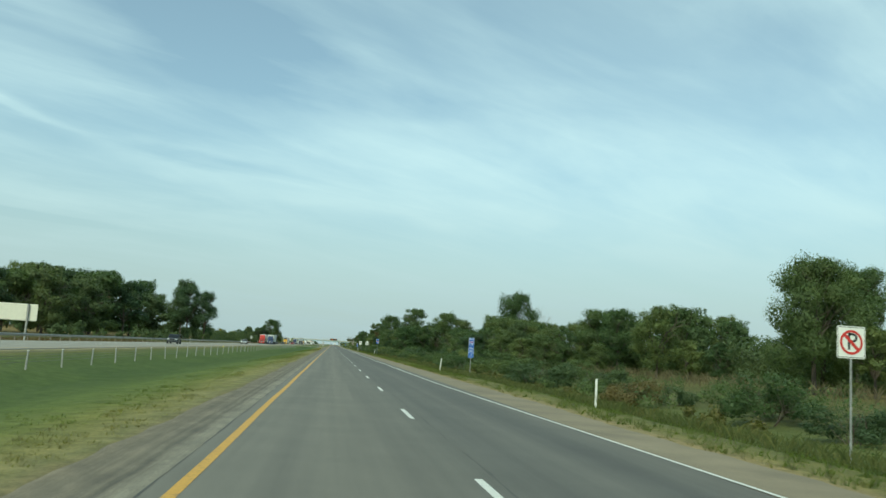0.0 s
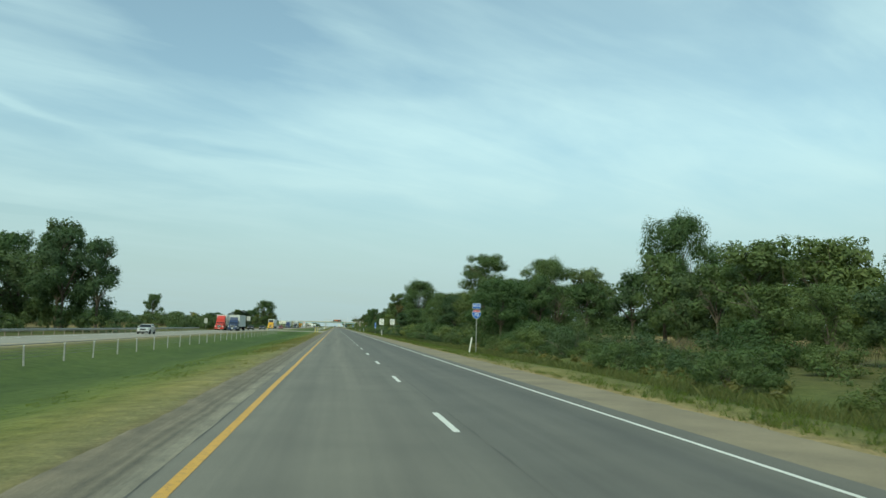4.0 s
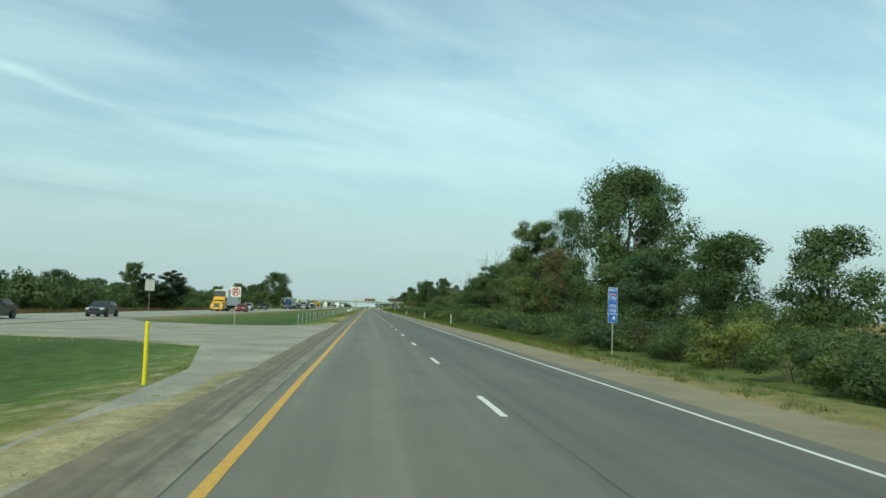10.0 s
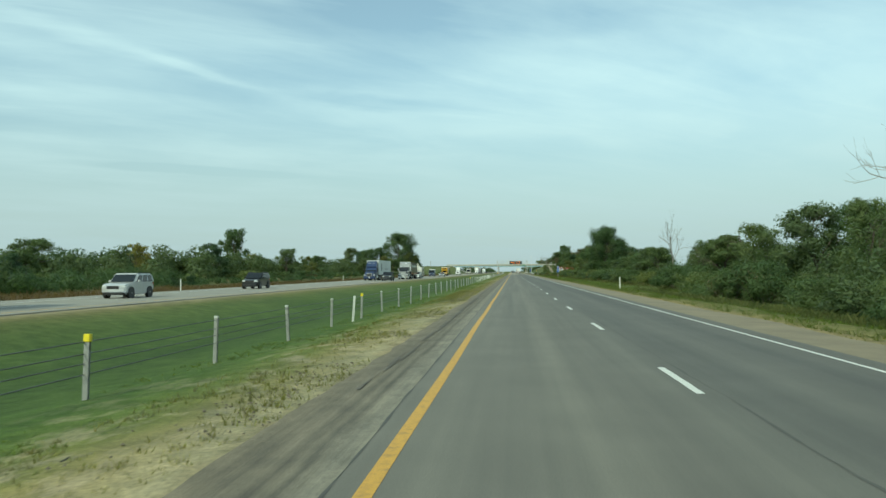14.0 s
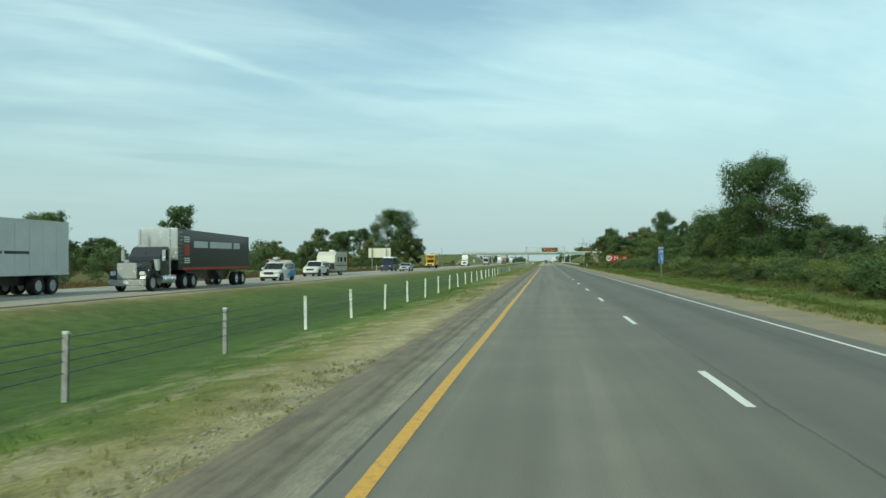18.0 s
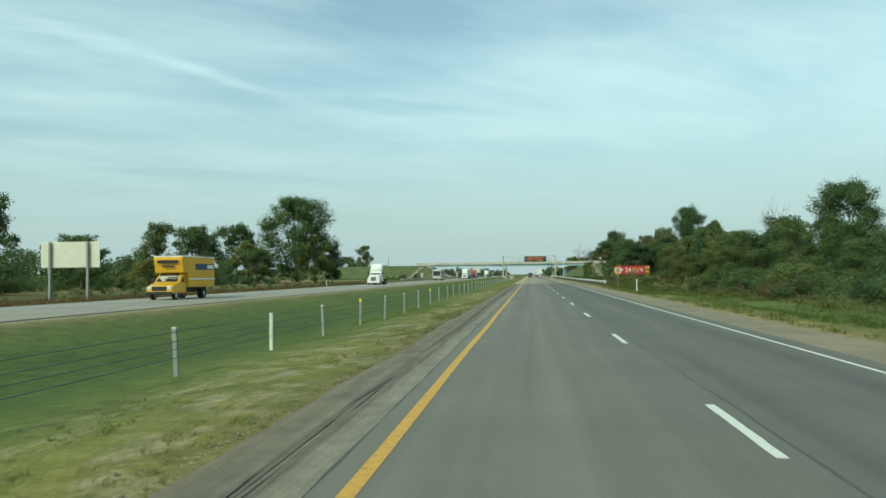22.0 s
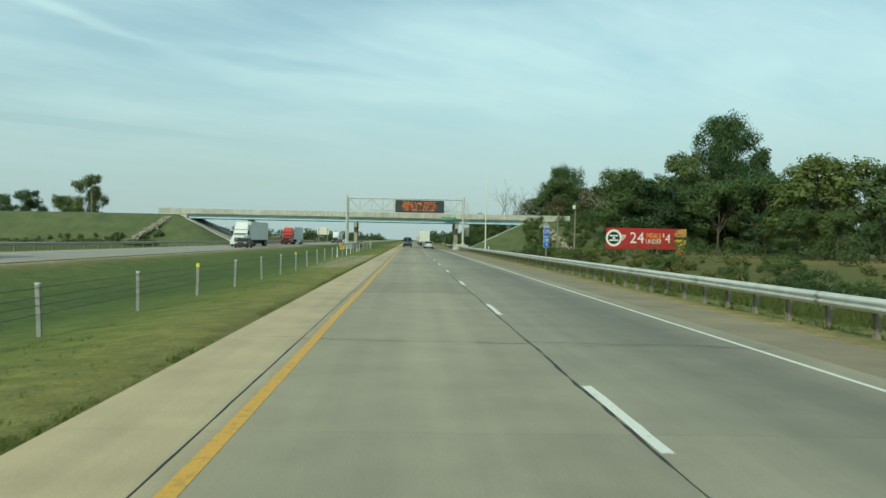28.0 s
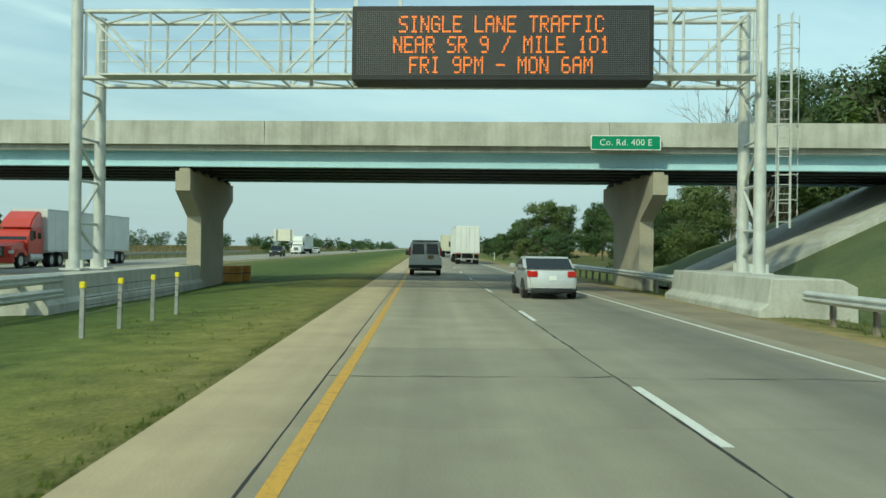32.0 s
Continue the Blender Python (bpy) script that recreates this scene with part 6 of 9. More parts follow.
P_WHITE, P_SILVER, P_RED, P_BLUE = car_paint("white_car_paint", (0.80, 0.80, 0.78)), car_paint("silver_car_paint", (0.60, 0.61, 0.62), 0.3, 0.3), car_paint("red_car_paint", (0.40, 0.028, 0.03)), car_paint("blue_car_paint", (0.024, 0.045, 0.12))
P_YELLOW, P_BLACK, P_GREY, P_BROWN = car_paint("yellow_truck_paint", (0.75, 0.42, 0.03)), car_paint("black_car_paint", (0.018, 0.018, 0.02)), car_paint("dark_grey_car_paint", (0.06, 0.065, 0.07), 0.3, 0.3), car_paint("dark_bronze_car_paint", (0.07, 0.055, 0.045), 0.3, 0.3)
P_TEAL, P_TRUCKRED, P_CREAM = car_paint("bright_blue_wrap", (0.03, 0.27, 0.55)), car_paint("bright_red_truck_paint", (0.55, 0.05, 0.035)), car_paint("cream_coach_paint", (0.55, 0.53, 0.47))
TRAILER_WHITE = surface("trailer_white", (0.66, 0.67, 0.66), (0.76, 0.77, 0.76), 0.45, 0, 0.6, 12, 0.15, 0.03)
TRAILER_GREY = surface("trailer_grey", (0.52, 0.54, 0.53), (0.62, 0.64, 0.62), 0.5, 0, 0.5, 10, 0.18, 0.03)
CHROME = surface("chrome", (0.70, 0.70, 0.69), (0.80, 0.80, 0.79), 0.25, 0.65, 2, 20, 0.05, 0)
RIM = surface("alloy_rim", (0.45, 0.46, 0.47), (0.56, 0.57, 0.58), 0.35, 0.8, 3, 30, 0.2, 0.02)
HEADLAMP = surface("headlamp_glass", (0.75, 0.77, 0.78), (0.85, 0.86, 0.86), 0.12, 0.2, 3, 30, 0.05, 0)
TAIL_RED = surface("tail_lamp_red", (0.35, 0.012, 0.010), (0.50, 0.02, 0.015), 0.2, 0, 3, 30, 0.05, 0)
PLATE_Y = plain("number_plate_yellow", (0.62, 0.48, 0.10))


def dark_glass():
    m, n, l, p = material("tinted_glass")
    p.inputs["Base Color"].default_value = (0.012, 0.015, 0.017, 1)
    p.inputs["Roughness"].default_value = 0.06
    p.inputs["Specular IOR Level"].default_value = 0.6
    return m


GLASS = dark_glass()
wheel_store = {}


def wheel_meshes(r, w, rim):
    key = (r, w, rim.name)
    if key in wheel_store:
        return wheel_store[key]
    bm = B()
    prof = [(r * 0.62, w * 0.46), (r * 0.9, w * 0.5), (r, w * 0.36), (r, -w * 0.36), (r * 0.9, -w * 0.5), (r * 0.62, -w * 0.46)]
    k = 24
    rows = [[bm.verts.new((x, q * math.cos(2 * math.pi * i / k), q * math.sin(2 * math.pi * i / k))) for q, x in prof] for i in range(k)]
    for i in range(k):
        for j in range(len(prof)):
            bm.faces.new((rows[i][j], rows[(i + 1) % k][j], rows[(i + 1) % k][(j + 1) % len(prof)], rows[i][(j + 1) % len(prof)]))
    bmesh.ops.recalc_face_normals(bm, faces=bm.faces)
    t = bpy.data.meshes.new("tyre")
    bm.to_mesh(t)
    bm.free()
    t.materials.append(BLACK_RUBBER)
    bm = B()
    for s in (-1, 1):
        bmesh.ops.create_cone(bm, cap_ends=True, segments=20, radius1=r * 0.64, radius2=r * 0.60, depth=0.03, matrix=Matrix.Translation((s * w * 0.38, 0, 0)) @ Euler((0, math.pi / 2, 0)).to_matrix().to_4x4())
        bmesh.ops.create_cone(bm, cap_ends=True, segments=12, radius1=r * 0.22, radius2=r * 0.14, depth=0.06, matrix=Matrix.Translation((s * w * 0.44, 0, 0)) @ Euler((0, s * math.pi / 2, 0)).to_matrix().to_4x4())
    rimm = bpy.data.meshes.new("rim")
    bm.to_mesh(rimm)
    bm.free()
    rimm.materials.append(rim)
    wheel_store[key] = (t, rimm)
    return t, rimm


def wheel(parent, x, y, r=0.34, w=0.22, rim=None):
    t, rm = wheel_meshes(r, w, rim or RIM)
    o = new("wheel", t)
    o.parent = parent
    o.location = (x, y, r)
    q = new("rim", rm)
    q.parent = o
    return o


def bevelled(bm, width, seg=2, angle=0.5):
    es = [e for e in bm.edges if len(e.link_faces) == 2 and e.calc_face_angle(0) > angle]
    bmesh.ops.bevel(bm, geom=es, offset=width, segments=seg, affect="EDGES", clamp_overlap=True)
    return bm


def shell(outline, half, z_belt=99, taper=0.0, bev=0.05):
    """A body from its side view of (y, z), its sides leaning in above z_belt."""
    bm = B()
    prism(bm, outline, "x", -half, half)
    for v in bm.verts:
        if v.co.z > z_belt:
            v.co.x *= 1 - taper * (v.co.z - z_belt)
    if bev:
        bevelled(bm, bev)
    for f in bm.faces:
        f.smooth = False
    return bm


def pane(name, parent, quad, mat=None, thick=0.012):
    """A glass or lamp panel from four or more points in space, a little thick."""
    pts = [Vector(q) for q in quad]
    n = (pts[1] - pts[0]).cross(pts[2] - pts[0]).normalized() * thick
    bm = B()
    a = [bm.verts.new(q - n * 0.4) for q in pts]
    b = [bm.verts.new(q + n * 0.6) for q in pts]
    bm.faces.new(b)
    bm.faces.new(list(reversed(a)))
    k = len(pts)
    for i in range(k):
        bm.faces.new((a[i], a[(i + 1) % k], b[(i + 1) % k], b[i]))
    bmesh.ops.recalc_face_normals(bm, faces=bm.faces)
    return part(name, bm, mat or GLASS, parent)


def rounded_plan(bm, half, reach, nose=0.16):
    """Draws a car's part in towards its ends and bows its nose and tail, as seen from above."""
    for u in (-0.75, -0.4, 0.0, 0.4, 0.75):
        bmesh.ops.bisect_plane(bm, geom=bm.verts[:] + bm.edges[:] + bm.faces[:], plane_co=(u * half, 0, 0), plane_no=(1, 0, 0))
    for v in bm.verts:
        a = max(0.0, (abs(v.co.y) - 0.45 * reach) / (0.55 * reach))
        a = min(a, 1.05)
        v.co.y -= math.copysign(nose * a * a * (v.co.x / half) ** 2, v.co.y)
        v.co.x *= 1 - 0.10 * a * a
        if v.co.z < 0.62:
            v.co.x *= 1 - 0.10 * (0.62 - v.co.z)
    return bm


def car(name, label, category, low, cab, W, paint, axles, r=0.34, splits=(0.5,), roof_rack=False, taper=0.13, rear_glass=True, group="", face=True):
    """A car that looks towards +y. low: side view of the lower body; cab: rear foot, rear top, front top, front foot of the glasshouse."""
    c = empty(name)
    tagged(c, label, category, group)
    h = W / 2
    belt = cab[0][1]
    reach = max(y for y, z in low)

    def bent(bm):
        return rounded_plan(bm, h, reach)

    lower = bent(shell(low, h, 99, 0, 0.09))
    for f_ in lower.faces:
        f_.smooth = True
    body = part("body", lower, paint, c)
    body.data.set_sharp_from_angle(angle=radians(32))
    part("cabin", shell([cab[0], cab[3], cab[2], cab[1]], h - 0.02, belt, taper, 0.09), paint, c)
    zt = cab[1][1]

    def half_at(z):
        return (h - 0.02) * (1 - taper * max(0, z - belt))

    def on(u, v):
        """A point of the side glass: u along, v up, both 0 to 1."""
        y0 = cab[0][0] + (cab[1][0] - cab[0][0]) * v
        y1 = cab[3][0] + (cab[2][0] - cab[3][0]) * v
        return y0 + (y1 - y0) * u, belt + (zt - belt) * v

    cuts = [0.09, *splits, 0.93]
    for s in (-1, 1):
        for a, b in zip(cuts, cuts[1:]):
            quad = []
            for u, v in ((a + 0.015, 0.10), (b - 0.015, 0.10), (b - 0.015, 0.84), (a + 0.015, 0.84)):
                y, z = on(u, v)
                quad.append((s * (half_at(z) + 0.004), y, z))
            pane("side_window", c, quad)
        part("door_handle", box(B(), s * h - 0.015, -0.15, belt - 0.16, s * h + 0.02, 0.05, belt - 0.12, 0.008), paint, c)
        mir = part("wing_mirror", box(B(), s * (h + 0.02) - 0.0, cab[3][0] - 0.55, belt + 0.02, s * (h + 0.20), cab[3][0] - 0.37, belt + 0.19, 0.03), paint, c)
    for nm, (y0, z0), (y1, z1), s, ok in (("windscreen", cab[3], cab[2], 1, True), ("rear_window", cab[0], cab[1], -1, rear_glass)):
        if not ok:
            continue
        quad = []
        for e, v in ((-1, 0.10), (1, 0.10), (1, 0.86), (-1, 0.86)):
            y, z = y0 + (y1 - y0) * v, z0 + (z1 - z0) * v
            quad.append((e * (half_at(z) - 0.10), y + s * 0.006, z + 0.004))
        pane(nm, c, quad if s > 0 else list(reversed(quad)))
    yf, yr = max(y for y, z in low), min(y for y, z in low)
    zb = belt
    for s in (-1, 1):
        part("head_lamp", bent(box(B(), s * h * 0.55, yf - 0.30, zb - 0.32, s * (h - 0.03), yf - 0.035, zb - 0.17, 0.03)), HEADLAMP, c)
        part("tail_lamp", bent(box(B(), s * h * 0.62, yr - 0.012, zb - 0.22, s * (h - 0.005), yr + 0.22, zb - 0.02, 0.02)), TAIL_RED, c)
        for y in axles:
            wheel(c, s * (h - 0.12), y, r)
            part("wheel_arch", rod(B(), (s * (h - 0.20), y, r), (s * (h + 0.004), y, r), r * 1.16, None, 24), BLACK_PLASTIC, c)
    part("grille", bent(box(B(), -h * 0.5, yf - 0.05, zb - 0.42, h * 0.5, yf + 0.006, zb - 0.20, 0.02)), BLACK_PLASTIC, c)
    part("bumper", bent(box(B(), -h + 0.06, yf - 0.1, 0.24, h - 0.06, yf + 0.012, 0.40, 0.03)), BLACK_PLASTIC, c)
    part("bumper", bent(box(B(), -h + 0.06, yr - 0.015, 0.24, h - 0.06, yr + 0.1, 0.36, 0.03)), BLACK_PLASTIC, c)
    part("number_plate", bent(box(B(), -0.15, yr - 0.012, zb - 0.33, 0.15, yr + 0.02, zb - 0.18, 0.005)), SIGN_WHITE, c)
    if roof_rack:
        for s in (-1, 1):
            part("roof_rail", box(B(), s * half_at(zt) * 0.9 - 0.02, cab[1][0] + 0.1, zt, s * half_at(zt) * 0.9 + 0.02, cab[2][0] - 0.1, zt + 0.06, 0.01), BLACK_PLASTIC, c)
    return c


SEDAN = ([(-2.42, 0.30), (-2.45, 0.62), (-2.36, 0.98), (-1.55, 1.00), (1.05, 0.96), (2.05, 0.80), (2.40, 0.62), (2.42, 0.30), (2.0, 0.20), (-2.0, 0.20)], [(-1.78, 0.98), (-0.92, 1.43), (0.30, 1.44), (1.12, 0.95)])
SUV = ([(-2.30, 0.36), (-2.33, 0.8), (-2.26, 1.08), (0.95, 1.06), (2.0, 0.98), (2.30, 0.82), (2.33, 0.36), (1.9, 0.26), (-1.9, 0.26)], [(-2.22, 1.06), (-1.85, 1.70), (0.30, 1.72), (1.02, 1.05)])
MINIVAN = ([(-2.52, 0.32), (-2.55, 0.8), (-2.46, 1.06), (1.25, 1.02), (2.2, 0.86), (2.52, 0.66), (2.54, 0.32), (2.1, 0.22), (-2.1, 0.22)], [(-2.46, 1.04), (-2.15, 1.70), (0.50, 1.72), (1.50, 1.00)])


def put(ob, x, y, turn=180.0, z=0.0):
    ob.matrix_basis = pose(x, y, z, 0, 0, turn)
    return ob


def sedan(label, paint, x, y, turn=180.0):
    return put(car("car", label, "car", *SEDAN, 1.84, paint, (1.45, -1.38), 0.33, (0.50,)), x, y, turn)


def suv(label, paint, x, y, turn=180.0):
    return put(car("suv", label, "car", *SUV, 1.9, paint, (1.42, -1.40), 0.37, (0.36, 0.66), True, 0.10), x, y, turn)


sedan("silver four-door saloon with red tail lamps in the outer lane", P_SILVER, 3.55, 1112.2, 0)
sedan("red hatchback saloon in the lane next to the median", P_RED, -24.0, 496.5)
suv("silver sport utility car on the opposite carriageway", P_SILVER, -27.8, 531.5)
suv("dark sport utility car with headlamps lit", P_BLACK, -28.4, 562.0)
suv("dark grey crossover car on the opposite carriageway", P_GREY, -24.7, 631.4)
sedan("silver saloon on the opposite carriageway", P_SILVER, -24.8, 752.0)
sedan("dark bronze saloon in the lane next to the median", P_BROWN, -24.2, 1067.0)
sedan("dark green-black saloon with headlamps", P_BLACK, -27.4, 402.0)
sedan("silver saloon on the opposite carriageway", P_SILVER, -27.9, 258.0)
suv("dark utility car on the opposite carriageway", P_GREY, -28.4, 144.0)
sedan("dark grey saloon on the opposite carriageway", P_GREY, -25.2, 419.5)
suv("dark car far along the opposite carriageway", P_BLACK, -24.6, 1215.0)
sedan("white car far along the opposite carriageway", P_WHITE, -28.3, 1290.0)
sedan("dark car far along the opposite carriageway", P_GREY, -24.6, 1360.0)


def passenger_van():
    """Full-size white passenger van seen from behind."""
    v = empty("passenger_van")
    tagged(v, "white full-size passenger van with dark rear windows and black bumper", "van")
    h = 1.0
    low = [(-2.80, 0.48), (-2.82, 1.18), (1.35, 1.18), (1.6, 1.14), (2.62, 0.98), (2.72, 0.5), (2.5, 0.36), (-2.6, 0.36)]
    part("body", shell(low, h, 99, 0, 0.07), P_WHITE, v)
    part("cabin", shell([(-2.82, 1.16), (1.55, 1.16), (0.72, 2.08), (0.5, 2.14), (-2.6, 2.14), (-2.74, 2.06)], h - 0.01, 1.16, 0.115, 0.09), P_WHITE, v)
    for s in (-1, 1):
        door = part("rear_door", box(B(), 0.02 * s, -2.845, 0.66, s * 0.90, -2.815, 1.98, 0.01), P_WHITE, v)
        pane("rear_window", door, [(s * 0.06, -2.853, 1.30), (s * 0.82, -2.853, 1.30), (s * 0.745, -2.842, 1.94), (s * 0.08, -2.842, 1.94)])
        part("tail_lamp", box(B(), s * 0.885, -2.86, 1.22, s * 0.995, -2.72, 1.74, 0.02), TAIL_RED, v)
        part("hinge", box(B(), s * 0.87, -2.87, 0.9, s * 0.93, -2.83, 0.98, 0.005), P_WHITE, v)
        for a, b in ((-2.55, -1.45), (-1.35, -0.25), (-0.12, 0.9)):
            pane("side_window", v, [(s * 0.985, a, 1.28), (s * 0.985, b, 1.28), (s * 0.925, b - (0.25 if b > 0.8 else 0), 1.86), (s * 0.925, a, 1.86)])
        part("wing_mirror", box(B(), s * 1.0, 1.0, 1.2, s * 1.30, 1.15, 1.52, 0.04), BLACK_PLASTIC, v)
        for y in (1.75, -1.85):
            wheel(v, s * 0.84, y, 0.385, 0.25)
    pane("windscreen", v, [(-0.85, 1.50, 1.24), (0.85, 1.50, 1.24), (0.76, 0.82, 2.0), (-0.76, 0.82, 2.0)])
    part("rear_bumper", box(B(), -1.02, -3.02, 0.46, 1.02, -2.80, 0.66, 0.03), BLACK_PLASTIC, v)
    part("tow_hitch", box(B(), -0.28, -3.0, 0.30, 0.28, -2.7, 0.45, 0.03), BLACK_PLASTIC, v)
    pl = part("number_plate", box(B(), 0.16, -2.885, 1.02, 0.50, -2.85, 1.22, 0.01), BLACK_PLASTIC, v)
    part("plate_face", box(B(), 0.21, -2.892, 1.06, 0.45, -2.886, 1.18), PLATE_Y, pl)
    part("plate_bar", box(B(), 0.25, -2.897, 1.10, 0.41, -2.893, 1.14), BLACK_PLASTIC, pl)
    part("badge", box(B(), -0.78, -2.85, 0.93, -0.50, -2.846, 0.97), GALV, v)
    part("roof_trim", box(B(), -0.80, -2.80, 2.08, 0.80, -2.70, 2.16, 0.02), BLACK_PLASTIC, v)
    part("chassis", box(B(), -0.75, -2.6, 0.28, 0.75, 2.4, 0.40), BLACK_PLASTIC, v)
    return v


put(passenger_van(), -0.7, 1135.0, 0)


def semi_trailer(parent, y0, L, mat, top=4.1, floor=1.15, skirt=False, doors=True, mark=None):
    """A box trailer that runs from y0 (front) back to y0 - L."""
    W = 1.28
    t = part("trailer_box", box(B(), -W, y0 - L, floor, W, y0, top, 0.03), mat, parent)
    for k in range(1, int(L / 1.2)):
        y = y0 - 1.2 * k
        for s in (-1, 1):
            part("side_rib", box(B(), s * W, y - 0.02, floor + 0.12, s * (W + 0.012), y + 0.02, top - 0.1), mat, t)
    for s in (-1, 1):
        part("side_rail", box(B(), s * W, y0 - L, floor - 0.06, s * (W + 0.02), y0, floor + 0.10), GALV, t)
        part("top_rail", box(B(), s * W, y0 - L, top - 0.10, s * (W + 0.015), y0, top + 0.01), GALV, t)
    if doors:
        for s in (-1, 1):
            d = part("rear_door", box(B(), s * 0.02, y0 - L - 0.03, floor + 0.08, s * (W - 0.06), y0 - L - 0.001, top - 0.1, 0.01), mat, t)
            for x in (0.18, 0.75):
                part("lock_rod", rod(B(), (s * x, y0 - L - 0.05, floor + 0.05), (s * x, y0 - L - 0.05, top - 0.1), 0.022, None, 6), GALV, d)
    part("under_ride_bar", box(B(), -1.15, y0 - L - 0.02, 0.50, 1.15, y0 - L + 0.08, 0.62), GALV_POST, t)
    for s in (-1, 1):
        part("bar_upright", box(B(), s * 0.6, y0 - L, 0.6, s * 0.7, y0 - L + 0.08, floor), GALV_POST, t)
        part("tail_lamp", box(B(), s * 0.85, y0 - L - 0.035, floor - 0.10, s * 1.15, y0 - L, floor + 0.02), TAIL_RED, t)
        part("landing_leg", box(B(), s * 0.75 - 0.06, y0 - 2.6, 0.35, s * 0.75 + 0.06, y0 - 2.45, floor), GALV_POST, t)
        if skirt:
            part("side_skirt", box(B(), s * 1.22, y0 - L + 3.4, 0.45, s * 1.25, y0 - 4.5, floor - 0.02), mat, t)
        for y in (y0 - L + 1.4, y0 - L + 2.7):
            wheel(parent, s * 0.98, y, 0.51, 0.52)
    part("bogie", box(B(), -0.55, y0 - L + 0.7, 0.55, 0.55, y0 - L + 3.5, 1.1), BLACK_PLASTIC, t)
    return t


def semi_tractor(name, label, paint, style="aero", sleeper=True, chrome=False, fairing=None, grille_mat=None, top=3.9):
    """A highway tractor facing +y, steer axle near y = 0, its rear axles near y = -5."""
    t = empty(name)
    tagged(t, label, "truck")
    W = 1.12
    hood_z = 1.75
    # frame and deck
    part("frame", box(B(), -0.45, -6.2, 0.65, 0.45, 0.8, 0.95), BLACK_PLASTIC, t)
    part("hood", shell([(-0.9, 0.75), (-0.9, hood_z + 0.12), (0.7, hood_z - 0.10), (1.05, hood_z - 0.32), (1.12, 0.75)], W - (0.12 if style == "aero" else 0.28), 1.0, 0.10, 0.08), paint, t)
    for s in (-1, 1):
        f = B()
        prism(f, [(-0.75, 0.75), (-0.62, 1.15), (-0.2, 1.32), (0.45, 1.30), (0.95, 1.1), (1.1, 0.75), (0.75, 0.75), (0.45, 1.02), (-0.05, 1.06), (-0.5, 0.8)], "x", s * (W - 0.35), s * (W + 0.06))
        part("mudguard", bevelled(f, 0.03), paint, t)
        part("head_lamp", box(B(), s * (W - 0.36), 0.90, 0.98, s * (W - 0.02), 1.10, 1.22, 0.04), HEADLAMP, t)
        part("step_tank", rod(B(), (s * 0.85, -3.0, 0.72), (s * 0.85, -1.2, 0.72), 0.30, None, 16), CHROME if chrome else GALV, t)
        wheel(t, s * 0.98, 0.05, 0.51, 0.30)
        for y in (-4.35, -5.65):
            wheel(t, s * 0.90, y, 0.51, 0.54)
        part("mirror", box(B(), s * (W + 0.12), -0.95, 1.85, s * (W + 0.34), -0.85, 2.55, 0.03), CHROME if chrome else BLACK_PLASTIC, t)
        part("mirror_arm", rod(B(), (s * (W - 0.05), -1.0, 2.2), (s * (W + 0.14), -0.9, 2.2), 0.02, None, 6), BLACK_PLASTIC, t)
    gm = grille_mat or (CHROME if chrome else BLACK_PLASTIC)
    gw, gz = (0.62, hood_z - 0.02) if chrome else (0.5, hood_z - 0.30)
    g = part("grille", box(B(), -gw, 1.02, 0.78, gw, 1.15, gz, 0.03), gm, t)
    if gm is CHROME and not chrome:
        part("grille_mesh", box(B(), -gw + 0.06, 1.15, 0.84, gw - 0.06, 1.158, gz - 0.06), BLACK_PLASTIC, g)
        part("grille_slash", prism(B(), [(-gw + 0.05, 0.86), (-gw + 0.14, 0.84), (gw - 0.04, gz - 0.09), (gw - 0.13, gz - 0.07)], "y", 1.158, 1.17), CHROME, g)
    for k in range(6 if gm is not CHROME else 0):
        part("grille_bar", box(B(), -0.44, 1.15, 0.88 + 0.09 * k, 0.44, 1.162, 0.91 + 0.09 * k), CHROME, g)
    part("bumper", box(B(), -W - 0.04, 0.98, 0.36, W + 0.04, 1.24, 0.74, 0.06), CHROME if chrome else paint, t)
    part("number_plate", box(B(), -0.16, 1.24, 0.48, 0.16, 1.255, 0.62), SIGN_WHITE, t)
    # cab, then sleeper and roof
    back = -3.05 if sleeper else -2.2
    cab_top = 2.75
    part("cab", shell([(back, 0.95), (back, cab_top), (-1.55, cab_top), (-0.82, hood_z + 0.08), (-0.80, 0.95)], W, 1.8, 0.05, 0.07), paint, t)
    pane("windscreen", t, [(-W + 0.14, -0.88, hood_z + 0.16), (W - 0.14, -0.88, hood_z + 0.16), (W - 0.2, -1.50, cab_top - 0.10), (-W + 0.2, -1.50, cab_top - 0.10)])
    part("windscreen_pillar", box(B(), -0.03, -1.22, hood_z + 0.1, 0.03, -1.18, cab_top - 0.4), paint, t)
    for s in (-1, 1):
        pane("side_window", t, [(s * (W - 0.012), -1.95, 1.95), (s * (W - 0.012), -1.08, 1.95), (s * (W - 0.03), -1.50, 2.55), (s * (W - 0.03), -1.95, 2.55)])
        part("door_handle", box(B(), s * W - 0.01, -1.9, 1.72, s * W + 0.02, -1.75, 1.76), CHROME, t)
        if chrome:
            part("exhaust_stack", rod(B(), (s * 1.0, back - 0.15, 0.95), (s * 1.0, back - 0.15, 3.9), 0.09, None, 12), CHROME, t)
            part("air_cleaner", rod(B(), (s * 0.98, -0.72, 1.25), (s * 0.98, -0.72, 1.95), 0.19, None, 14), CHROME, t)
    fm = fairing or paint
